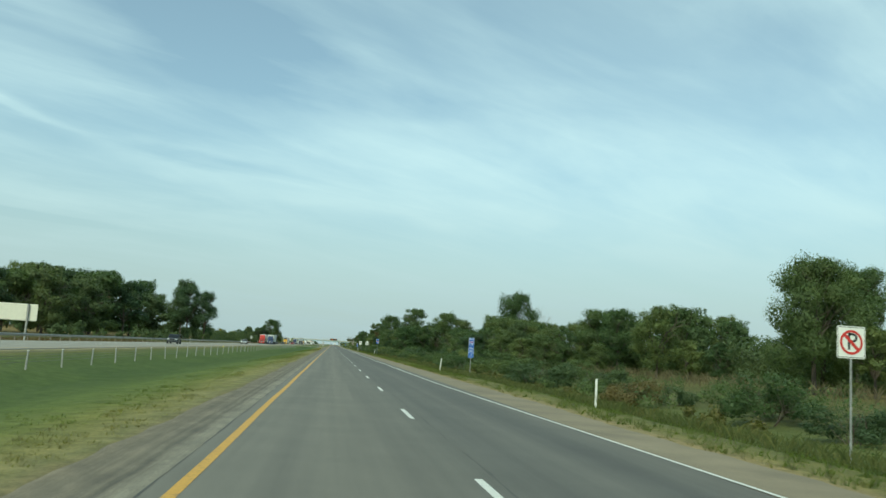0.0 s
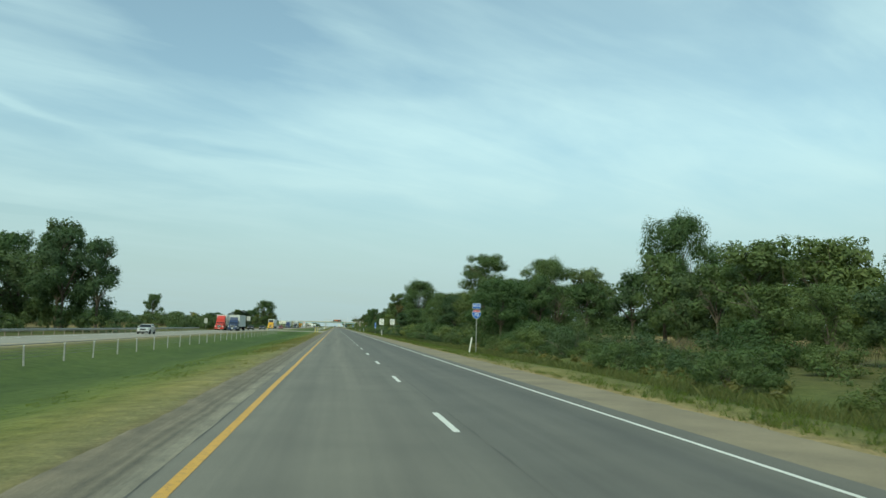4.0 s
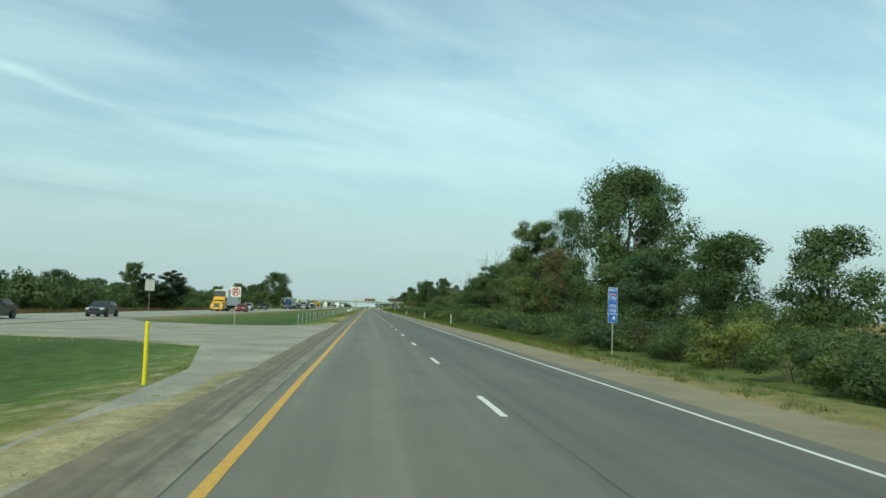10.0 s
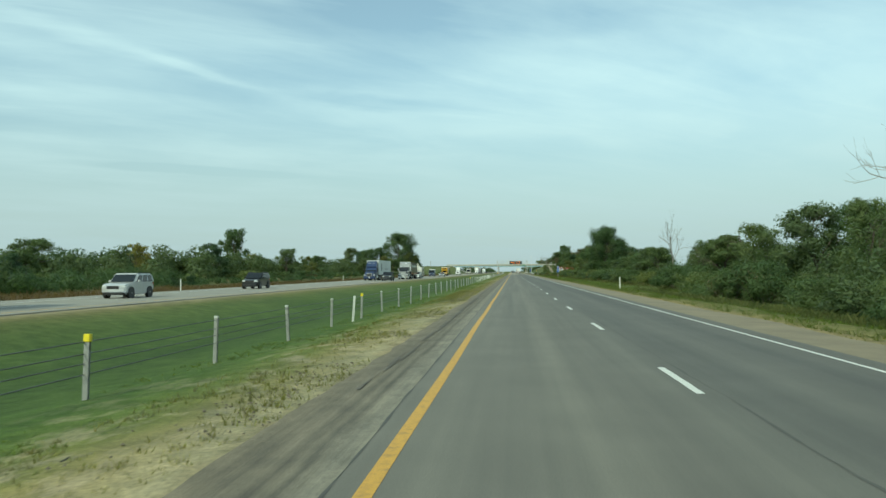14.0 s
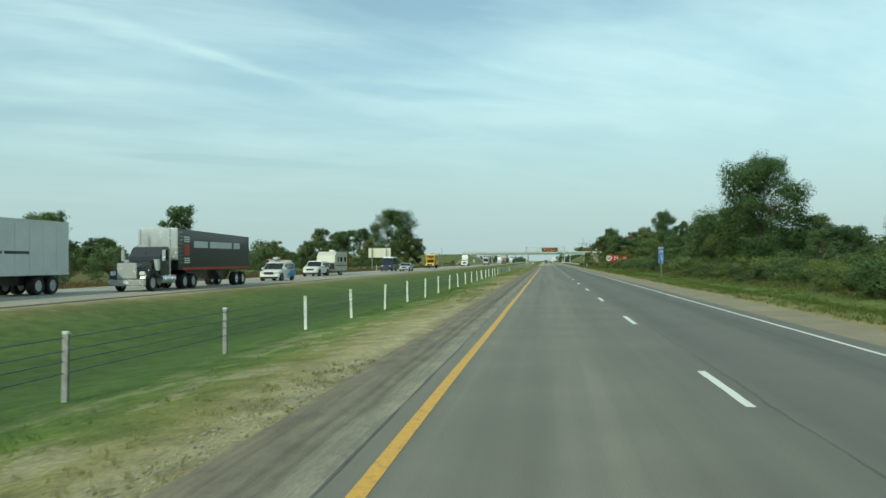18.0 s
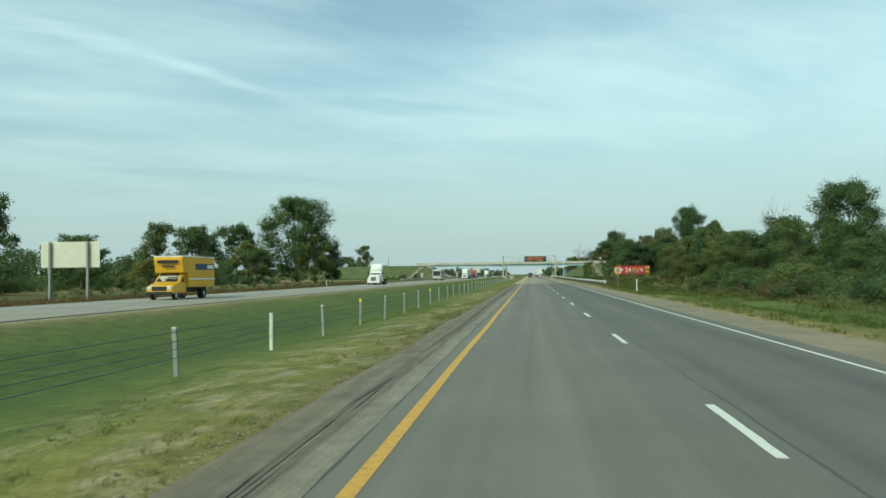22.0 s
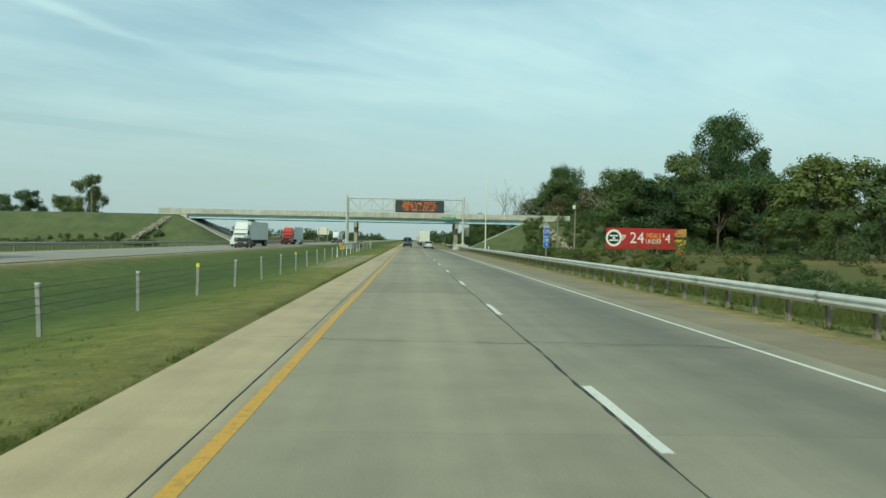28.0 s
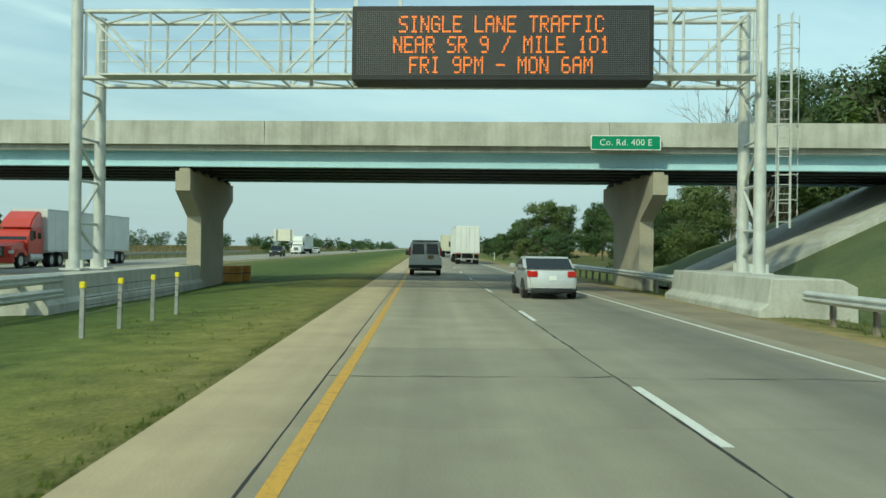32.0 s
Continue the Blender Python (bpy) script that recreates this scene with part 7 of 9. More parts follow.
    if sleeper:
        roof = [(back, cab_top - 0.02), (back, top), (back + 0.5, top), (-1.75, cab_top + (top - cab_top) * 0.55), (-1.28, cab_top - 0.02)]
        part("roof_fairing", shell(roof, W - 0.05, cab_top, 0.06, 0.08), fm, t)
        part("marker_lamp", box(B(), -0.8, -1.62, cab_top + 0.12, 0.8, -1.52, cab_top + 0.2, 0.02), plain(name + "_marker", (0.75, 0.35, 0.03)), t)
        for s in (-1, 1):
            pane("sleeper_window", t, [(s * (W - 0.02), back + 0.3, 2.0), (s * (W - 0.02), back + 0.75, 2.0), (s * (W - 0.04), back + 0.75, 2.4), (s * (W - 0.04), back + 0.3, 2.4)])
    elif fairing:
        part("roof_fairing", shell([(back + 0.1, cab_top - 0.02), (back + 0.1, top), (back + 0.35, top), (-1.55, cab_top - 0.02)], W - 0.08, cab_top, 0.04, 0.07), fm, t)
    return t


def semi(label, paint, x, y, trailer=None, L=15.8, **kw):
    skirt = kw.pop("skirt", False)
    ttop = kw.pop("ttop", 4.1)
    t = semi_tractor("semi_truck", label, paint, **kw)
    if trailer:
        semi_trailer(t, -3.35, L, trailer, ttop, 1.15, skirt)
    return put(t, x, y)


# front axle stands at y, the truck trails away up the road
semi("dark blue highway truck with a pale box trailer", P_BLUE, -26.4, 347.5, TRAILER_GREY, 14.6, grille_mat=CHROME, sleeper=False, fairing=P_BLUE, top=3.5)
semi("red highway truck with a white box trailer", P_TRUCKRED, -30.3, 352.0, TRAILER_WHITE, 14.6)
yt = semi("yellow day-cab truck with a long white box trailer", P_YELLOW, -28.4, 496.0, TRAILER_WHITE, 15.6, sleeper=False, fairing=P_BLACK, top=3.85)
part("trailer_emblem", prism(B(), [(-3.35 - 13.6 + 0.55 * math.cos(a), 2.75 + 0.85 * math.sin(a)) for a in [2 * math.pi * k / 20 for k in range(20)]], "x", -1.31, -1.295), P_TRUCKRED, yt, "red oval emblem")
part("trailer_emblem", prism(B(), [(-3.35 - 13.6 + 0.55 * math.cos(a), 2.75 + 0.85 * math.sin(a)) for a in [2 * math.pi * k / 20 for k in range(20)]], "x", 1.295, 1.31), P_TRUCKRED, yt, "red oval emblem")
bt = semi("blue sleeper truck with a grey box trailer", P_BLUE, -29.2, 637.0, TRAILER_GREY, 15.6, sleeper=True, grille_mat=CHROME)
for s in (-1, 1):
    for a, b in ((0.0, 1.4), (1.7, 2.6), (2.8, 4.8)):
        part("trailer_lettering", box(B(), s * 1.283, -10.5 - b, 2.25, s * 1.298, -10.5 - a, 2.40), P_GREY, bt, "faint grey lettering")


def grain_hauler():
    t = semi_tractor("grain_truck", "black chromed conventional truck with a tall black hopper trailer", P_BLACK, "long", False, True, None, CHROME)
    part("red_chassis_trim", box(B(), -1.05, -3.2, 0.62, 1.05, -2.4, 0.98, 0.03), P_RED, t)
    y0, L, W = -3.0, 12.6, 1.28
    body = part("hopper_body", shell([(y0 - L, 1.25), (y0 - L, 3.75), (y0, 3.95), (y0, 1.25)], W, 99, 0, 0.03), P_BLACK, t)
    part("front_bulkhead", box(B(), -W - 0.01, y0 - 0.02, 1.9, W + 0.01, y0 + 0.10, 4.0, 0.03), CHROME, body)
    for s in (-1, 1):
        for k in range(9):
            part("ladder_rung", box(B(), s * (W + 0.01), y0 - 0.55, 1.7 + 0.25 * k, s * (W + 0.05), y0 - 0.05, 1.74 + 0.25 * k), CHROME, body)
        part("red_rail", box(B(), s * W, y0 - L, 1.25, s * (W + 0.02), y0 - 0.6, 1.42), P_RED, body)
        part("red_panel", box(B(), s * W, y0 - 1.7, 2.2, s * (W + 0.012), y0 - 0.9, 3.0), P_RED, body)
        for k in range(3):
            part("pale_bar", box(B(), s * W, y0 - 1.7, 3.1 + 0.14 * k, s * (W + 0.012), y0 - 0.9, 3.18 + 0.14 * k), TRAILER_WHITE, body)
            part("pale_bar", box(B(), s * W, y0 - 1.7, 1.7 + 0.14 * k, s * (W + 0.012), y0 - 0.9, 1.78 + 0.14 * k), TRAILER_WHITE, body)
        for a, b in ((2.4, 4.6), (5.0, 9.0), (9.4, 10.6)):
            part("side_lettering", box(B(), s * W, y0 - b, 2.75, s * (W + 0.01), y0 - a, 3.2), TRAILER_GREY, body, "grey lettering bar")
        for y in (y0 - L + 1.1, y0 - L + 2.4):
            wheel(t, s * 0.98, y, 0.51, 0.5, CHROME)
    for k in (0.28, 0.68):
        bm = B()
        prism(bm, [(y0 - L * k - 1.6, 1.25), (y0 - L * k + 1.6, 1.25), (y0 - L * k + 0.4, 0.5), (y0 - L * k - 0.4, 0.5)], "x", -0.8, 0.8)
        part("hopper_chute", bm, P_BLACK, body)
    return t


put(grain_hauler(), -25.4, 659.0)
for s in (-1, 1):
    part("trailer_emblem", prism(B(), [(-6.2 + 0.5 * math.cos(a), 2.75 + 0.8 * math.sin(a)) for a in [2 * math.pi * k / 20 for k in range(20)]], "x", s * 1.31, s * 1.297), P_BLACK, bt, "dark oval emblem")
for u in (-0.55, -0.1, 0.35):
    part("roof_lettering", box(B(), u, -2.02, 3.30, u + 0.32, -1.86, 3.50, 0.02), P_WHITE, bt, "white lettering on the roof")
rt = semi("bright red sleeper truck with a white box trailer and side skirts", P_TRUCKRED, -28.6, 1137.0, TRAILER_WHITE, 15.8, skirt=True)
wt = semi("white sleeper truck with a long grey-white box trailer", P_WHITE, -27.4, 1079.0, TRAILER_WHITE, 15.8)
st = semi("white sleeper truck without a trailer on the opposite carriageway", P_WHITE, -29.0, 895.0, None)
semi("white sleeper truck with a trailer far along the opposite carriageway", P_WHITE, -28.8, 1262.0, TRAILER_WHITE, 14.0)

# lorries ahead in the outer lane
def lone_trailer(x, y, mat, label, L=15.8):
    t = semi_tractor("semi_truck", label, P_WHITE)
    semi_trailer(t, -3.35, L, mat)
    return put(t, x, y, 0)


lone_trailer(3.9, 1169 + 19.2, TRAILER_WHITE, "white box trailer truck with closed rear doors in the outer lane")
lone_trailer(3.9, 1232 + 19.2, CREAM_T := surface("trailer_cream", (0.55, 0.53, 0.42), (0.62, 0.60, 0.48), 0.5, 0, 0.6, 12, 0.15, 0.03), "cream box trailer truck farther along the outer lane")


def box_truck():
    t = empty("box_truck")
    tagged(t, "yellow rental box truck with a cab-over box on the opposite carriageway", "truck")
    h = 1.05
    part("cab", shell([(-0.2, 0.5), (-0.2, 2.05), (0.35, 2.05), (1.15, 1.35), (2.0, 1.15), (2.35, 0.95), (2.4, 0.5)], h, 1.3, 0.12, 0.07), P_YELLOW, t)
    pane("windscreen", t, [(-0.85, 1.12, 1.42), (0.85, 1.12, 1.42), (0.78, 0.45, 2.0), (-0.78, 0.45, 2.0)])
    bx = part("box_body", box(B(), -1.2, -5.6, 0.95, 1.2, -0.25, 3.4, 0.04), P_YELLOW, t)
    part("attic", shell([(-0.3, 2.1), (-0.3, 3.4), (0.75, 3.4), (0.9, 3.2), (0.55, 2.1)], 1.2, 99, 0, 0.05), P_YELLOW, t)
    part("roof_edge", box(B(), -1.21, -5.61, 3.36, 1.21, 0.78, 3.46, 0.02), TRAILER_WHITE, bx)
    part("front_lettering", prism(B(), [(-0.85, 2.86), (0.85, 2.86), (0.85, 3.10), (-0.85, 3.10)], "y", 0.90, 0.93), SIGN_BLACK, t, "black lettering bar")
    part("front_lettering", prism(B(), [(-0.5, 2.58), (0.5, 2.58), (0.5, 2.68), (-0.5, 2.68)], "y", 0.80, 0.86), SIGN_BLACK, t, "black lettering bar")
    for s in (-1, 1):
        part("side_panel", box(B(), s * 1.2, -5.3, 2.35, s * 1.212, -1.6, 2.85), P_BLUE, bx, "blue lettering panel")
        part("side_panel", box(B(), s * 1.212, -5.2, 2.45, s * 1.22, -4.0, 2.75), SIGN_WHITE, bx)
        part("side_rail", box(B(), s * 1.2, -5.6, 1.55, s * 1.215, -0.3, 1.66), TRAILER_WHITE, bx)
        pane("side_window", t, [(s * 0.96, -0.1, 1.40), (s * 0.96, 0.95, 1.40), (s * 0.9, 0.42, 1.95), (s * 0.9, -0.1, 1.95)])
        part("head_lamp", box(B(), s * 0.62, 2.2, 0.85, s * 1.0, 2.40, 1.08, 0.03), HEADLAMP, t)
        part("mirror", box(B(), s * 1.08, 0.75, 1.35, s * 1.32, 0.85, 1.75, 0.03), BLACK_PLASTIC, t)
        wheel(t, s * 0.88, 1.55, 0.39, 0.26)
        wheel(t, s * 0.88, -3.6, 0.39, 0.5)
    part("grille", box(B(), -0.6, 2.3, 0.72, 0.6, 2.43, 1.05, 0.03), BLACK_PLASTIC, t)
    part("bumper", box(B(), -1.03, 2.3, 0.42, 1.03, 2.5, 0.66, 0.04), BLACK_PLASTIC, t)
    part("chassis", box(B(), -0.5, -5.5, 0.55, 0.5, 2.0, 0.93), BLACK_PLASTIC, t)
    return t


put(box_truck(), -28.8, 810.2)


def service_minivan():
    c = car("minivan", "white minivan with a bright blue swirl and ladders on its roof", "van", *MINIVAN, 1.98, P_WHITE, (1.55, -1.52), 0.35, (0.62,), False, 0.10)
    for s in (-1, 1):
        part("blue_wrap", prism(B(), [(-2.40, 0.45), (0.2, 0.45), (-0.2, 0.62), (-0.9, 0.95), (-2.40, 0.98)], "x", s * 0.992, s * 1.002), P_TEAL, c)
        part("blue_wrap", prism(B(), [(-2.3, 1.12), (-1.05, 1.12), (-1.75, 1.5), (-2.1, 1.55)], "x", s * 0.945, s * 0.985), P_TEAL, c)
        lad_ = part("ladder", box(B(), s * 0.55 - 0.03, -2.2, 1.92, s * 0.55 + 0.03, 1.6, 2.02), P_TRUCKRED, c)
        part("ladder_rail", box(B(), s * 0.25 - 0.03, -2.2, 1.92, s * 0.25 + 0.03, 1.6, 2.02), GALV, lad_)
    for y in (-1.8, 0.2):
        part("rack_bar", box(B(), -0.75, y - 0.03, 1.72, 0.75, y + 0.03, 1.92), GALV, c)
    part("roof_box", box(B(), -0.2, -0.2, 1.95, 0.25, 0.5, 2.2, 0.04), TRAILER_GREY, c)
    return c


put(service_minivan(), -25.6, 685.9)


def pickup_with_caravan():
    low = [(-2.9, 0.5), (-2.92, 1.15), (1.2, 1.15), (2.45, 1.10), (2.75, 0.95), (2.8, 0.45), (2.4, 0.36), (-2.6, 0.36)]
    c = car("pickup_truck", "white pickup truck with a canopy towing a travel trailer", "pickup", low, [(-2.85, 1.13), (-2.65, 1.72), (0.45, 1.86), (1.15, 1.13)], 2.0, P_WHITE, (1.85, -1.75), 0.40, (0.33, 0.62), False, 0.09)
    return c


put(pickup_with_caravan(), -28.6, 709.2)


def caravan():
    t = empty("travel_trailer")
    tagged(t, "pale travel trailer with a rounded front behind a pickup", "caravan")
    part("trailer_body", shell([(-3.3, 0.55), (-3.3, 2.95), (-3.1, 3.05), (2.1, 3.05), (2.9, 2.55), (3.15, 1.7), (3.1, 0.75), (2.9, 0.55)], 1.22, 99, 0, 0.06), P_CREAM, t)
    part("front_panel", box(B(), -1.15, 2.98, 0.8, 1.15, 3.17, 1.6, 0.03), BLACK_PLASTIC, t)
    part("roof_vent", box(B(), -0.35, -0.4, 3.05, 0.35, 0.3, 3.32, 0.06), P_WHITE, t)
    for s in (-1, 1):
        for a, b in ((1.2, 1.7), (-0.6, 0.4), (-2.6, -1.7)):
            pane("side_window", t, [(s * 1.226, a, 1.75), (s * 1.226, b, 1.75), (s * 1.226, b, 2.35), (s * 1.226, a, 2.35)])
        part("side_stripe", box(B(), s * 1.22, -3.1, 1.15, s * 1.228, 2.8, 1.35), P_GREY, t)
        for y in (-0.55, 0.3):
            wheel(t, s * 1.05, y, 0.34, 0.22)
    part("tow_bar", prism(B(), [(-0.6, 3.0), (0.6, 3.0), (0.06, 4.3), (-0.06, 4.3)], "z", 0.45, 0.55), BLACK_PLASTIC, t)
    return t


put(caravan(), -28.6, 709.2 + 7.4)


def cargo_van():
    low = [(-2.95, 0.42), (-2.98, 1.2), (1.5, 1.2), (2.5, 1.02), (2.85, 0.8), (2.9, 0.42), (2.5, 0.32), (-2.6, 0.32)]
    c = car("cargo_van", "dark blue high-roof van with a white roof", "van", low, [(-2.96, 1.18), (-2.85, 2.45), (0.75, 2.50), (1.85, 1.16)], 2.0, P_BLUE, (1.85, -1.75), 0.36, (0.3, 0.62), False, 0.06)
    part("white_roof", shell([(-2.86, 2.3), (0.95, 2.34), (0.72, 2.56), (-2.8, 2.56)], 0.92, 2.3, 0.1, 0.05), P_WHITE, c)
    return c


put(cargo_van(), -28.5, 755.2)


def motorhome():
    t = empty("motorhome")
    tagged(t, "cream bus-shaped motorhome on the opposite carriageway", "motorhome")
    part("coach_body", shell([(-5.0, 0.45), (-5.0, 3.25), (-4.8, 3.4), (4.4, 3.4), (4.9, 3.1), (5.05, 1.4), (4.95, 0.45)], 1.25, 99, 0, 0.09), P_CREAM, t)
    pane("windscreen", t, [(-1.1, 5.06, 1.45), (1.1, 5.06, 1.45), (1.1, 4.93, 2.85), (-1.1, 4.93, 2.85)])
    for s in (-1, 1):
        for a, b in ((3.6, 4.7), (1.6, 3.0), (-1.0, 0.6), (-3.6, -2.0)):
            pane("side_window", t, [(s * 1.256, a, 1.75), (s * 1.256, b, 1.75), (s * 1.256, b, 2.5), (s * 1.256, a, 2.5)])
        part("side_stripe", box(B(), s * 1.25, -4.9, 1.0, s * 1.258, 4.5, 1.3), P_BROWN, t)
        part("head_lamp", box(B(), s * 0.75, 4.95, 0.75, s * 1.15, 5.07, 1.0, 0.03), HEADLAMP, t)
        part("mirror", box(B(), s * 1.3, 4.75, 1.7, s * 1.5, 4.9, 2.3, 0.04), P_CREAM, t)
        wheel(t, s * 1.05, 3.2, 0.45, 0.3)
        wheel(t, s * 1.0, -2.6, 0.45, 0.5)
    part("bumper", box(B(), -1.2, 4.9, 0.35, 1.2, 5.12, 0.62, 0.04), P_GREY, t)
    return t


put(motorhome(), -28.8, 997.0)

# ---- trees and shrubs ----
def leaf_cloud(rng, blobs, count, size, flat=0.75, deep=0.42):
    """Leaves as small pointed blades, thick near the skin of each clump. blobs: rows of x, y, z, radius. Gives corners, faces and the way each leaf faces."""
    blobs = np.asarray(blobs, float)
    vol = blobs[:, 3] ** 2
    pick = rng.choice(len(blobs), count, p=vol / vol.sum())
    d = rng.normal(size=(count, 3))
    d /= np.linalg.norm(d, axis=1)[:, None]
    rad = blobs[pick, 3] * (deep + (1.02 - deep) * rng.random(count) ** 0.6)
    c = blobs[pick, :3] + d * rad[:, None] * np.array([1, 1, flat])
    nrm = d + rng.normal(size=(count, 3)) * 0.45 + np.array([0, 0, 0.35])
    nrm /= np.linalg.norm(nrm, axis=1)[:, None]
    up = rng.normal(size=(count, 3))
    a = np.cross(nrm, up)
    a /= np.linalg.norm(a, axis=1)[:, None]
    b = np.cross(nrm, a)
    s = size * (0.5 + 1.0 * rng.random(count))[:, None]
    v = np.empty((count, 3, 3))
    v[:, 0] = c - a * s * 0.9 - b * s * 0.55
    v[:, 1] = c + a * s * 1.1 + nrm * s * 0.15
    v[:, 2] = c - a * s * 0.6 + b * s * 0.62
    faces = np.arange(count * 3).reshape(-1, 3)
    soft = 0.5 * d + 0.5 * nrm
    return v.reshape(-1, 3), faces, np.repeat(soft, 3, axis=0)


def leaf_object(name, v, f, soft, mat, parent=None, centre=None):
    """The leaves as one mesh; each leaf takes the light of the clump that it sits on."""
    o = mesh_part(name, v.tolist(), f.tolist(), mat, parent, "", True)
    if centre is not None:
        out = v - np.asarray(centre)
        out /= np.linalg.norm(out, axis=1)[:, None] + 1e-6
        soft = 0.65 * soft + 0.35 * out
    soft = soft / (np.linalg.norm(soft, axis=1)[:, None] + 1e-6)
    o.data.normals_split_custom_set_from_vertices(soft.tolist())
    return o


def foliage_mesh(name, rng, blobs, leaves, size, mat, parent, flat=0.75, share=0.72):
    """Outer leaves on small twiggy clumps, and coarse leaf sprays that fill the inside."""
    fine = []
    for x, y, z, r in blobs:
        fine.append((x, y, z, r))
        for q in range(3):
            d = rng.normal(size=3)
            d /= np.linalg.norm(d)
            fine.append((x + d[0] * r * 0.75, y + d[1] * r * 0.75, z + d[2] * r * 0.7 * flat + r * 0.1, r * (0.32 + 0.3 * rng.random())))
    v, f, n_ = leaf_cloud(rng, fine, int(leaves * 2.6), size * 0.68, flat)
    inner = [(x, y, z, r * 0.74) for x, y, z, r in blobs]
    iv, jf, m_ = leaf_cloud(rng, inner, int(leaves * 0.75 * share / 0.72), size * 1.35, flat, 0.3)
    b_ = np.asarray(blobs)
    centre = None if parent is None else (b_[:, 0].mean(), b_[:, 1].mean(), b_[:, 2].mean() * 0.7)
    return leaf_object(name, np.concatenate((v, iv)), np.concatenate((f, jf + len(v))), np.concatenate((n_, m_)), mat, parent, centre)


def limb_mesh(bm, rng, start, way, length, r, depth, tips, gravity=0.0, spread=0.6, forks=3):
    a = Vector(start)
    d = Vector(way).normalized()
    steps = 3 if depth > 0 else 2
    for i in range(steps):
        d = (d + Vector(rng.normal(size=3)) * 0.13 + Vector((0, 0, gravity))).normalized()
        b = a + d * length / steps
        r1 = r * (1 - 0.45 * (i + 1) / steps)
        rod(bm, a, b, r * (1 - 0.45 * i / steps), r1, 5 if depth > 1 else 3, False)
        a = b
    tips.append(tuple(a))
    if depth > 0:
        for k in range(forks):
            q = d.copy()
            side = Vector(rng.normal(size=3))
            side -= side.dot(d) * d
            if side.length < 1e-3:
                continue
            q = (d + side.normalized() * (spread + 0.35 * rng.random())).normalized()
            limb_mesh(bm, rng, a - d * length * 0.3 * rng.random(), q, length * (0.58 + 0.2 * rng.random()), r * 0.5, depth - 1, tips, gravity, spread, forks)


def tree_kind(name, seed, height, width, leaves, size, leaf_mat, label, bottom=0.18, lean=0.0, bark=BARK, lumps=26, top_heavy=0.5, category="tree", core=0.72):
    """A broadleaf tree about 'height' tall, with a trunk, limbs and a lumpy crown."""
    rng = np.random.default_rng(seed)
    t = empty(name)
    bm, tips = B(), []
    base = Vector((0, 0, -0.4))
    fork = height * (0.30 + 0.08 * rng.random())
    rod(bm, base, (lean * fork, 0.1, fork), height * 0.020, height * 0.014, 8, False)
    part("trunk", bm, bark, t)
    bm = B()
    for k in range(6):
        ang = k * 1.05 + rng.random() * 0.7
        way = Vector((math.cos(ang) * 0.62, math.sin(ang) * 0.62, 0.9))
        limb_mesh(bm, rng, (lean * fork, 0.1, fork * (0.75 + 0.25 * rng.random())), way, height * 0.24, height * 0.009, 2, tips, 0.06, 0.55, 2)
    limb_mesh(bm, rng, (lean * fork, 0.1, fork), (0, 0, 1), height * 0.33, height * 0.012, 2, tips, 0.05, 0.5, 3)
    part("branchwork", bm, bark, t)
    blobs = []
    lo, hi = height * bottom, height
    for k in range(lumps):
        f = (k + rng.random()) / lumps
        z = lo + (hi - lo) * (f ** (1.0 / (1 + top_heavy)))
        g = (z - lo) / (hi - lo)
        prof = math.sin(math.pi * min(0.97, 0.12 + 0.80 * g ** 0.85)) ** 0.6
        rr = width * 0.5 * prof
        ang, rad = rng.random() * 6.283, rr * (0.25 + 0.78 * rng.random())
        rb = width * (0.105 + 0.10 * rng.random()) * (0.7 + 0.45 * prof)
        blobs.append((math.cos(ang) * rad + lean * z, math.sin(ang) * rad, min(z, hi - rb * 0.6), rb))
    blobs.append((lean * hi, 0, hi - width * 0.16, width * 0.14))
    foliage_mesh("crown", rng, blobs, leaves, size, leaf_mat, t, 0.8, core)
    return tagged(t, label, category)


def shrub_kind(name, seed, height, width, leaves, size, leaf_mat, label):
    rng = np.random.default_rng(seed)
    t = empty(name)
    bm, tips = B(), []
    for k in range(6):
        ang = k * 1.05 + rng.random()
        limb_mesh(bm, rng, (0.15 * math.cos(ang), 0.15 * math.sin(ang), -0.25), (math.cos(ang) * 0.6, math.sin(ang) * 0.6, 1), height * 0.5, 0.03, 1, tips, 0.03, 0.6, 2)
    part("branchwork", bm, BARK, t)
    blobs = []
    for k in range(15):
        ang, rad = rng.random() * 6.283, width * 0.5 * rng.random() ** 0.6
        rb = width * (0.12 + 0.10 * rng.random())
        z = height * (0.18 + 0.62 * rng.random() * (1 - 0.5 * (rad / (width * 0.5)) ** 2))
        blobs.append((math.cos(ang) * rad, math.sin(ang) * rad, z, rb))
    foliage_mesh("foliage", rng, blobs, leaves, size, leaf_mat, t, 0.85, 0.74)
    return tagged(t, label, "shrub")


def bare_kind(name, seed, height, spread, label, mat=GREY_BARK):
    rng = np.random.default_rng(seed)
    t = empty(name)
    bm, tips = B(), []
    rod(bm, (0, 0, -0.4), (0.1, 0.05, height * 0.32), height * 0.016, height * 0.011, 8, False)
    part("trunk", bm, mat, t)
    bm = B()
    for k in range(5):
        ang = k * 1.26 + rng.random()
        limb_mesh(bm, rng, (0.08, 0.05, height * (0.2 + 0.12 * rng.random())), (math.cos(ang) * spread, math.sin(ang) * spread, 1), height * 0.26, height * 0.0062, 3, tips, 0.06, 0.5, 3)
    limb_mesh(bm, rng, (0.1, 0.05, height * 0.32), (0, 0, 1), height * 0.3, height * 0.009, 3, tips, 0.06, 0.45, 3)
    part("branchwork", bm, mat, t)
    return tagged(t, label, "tree")


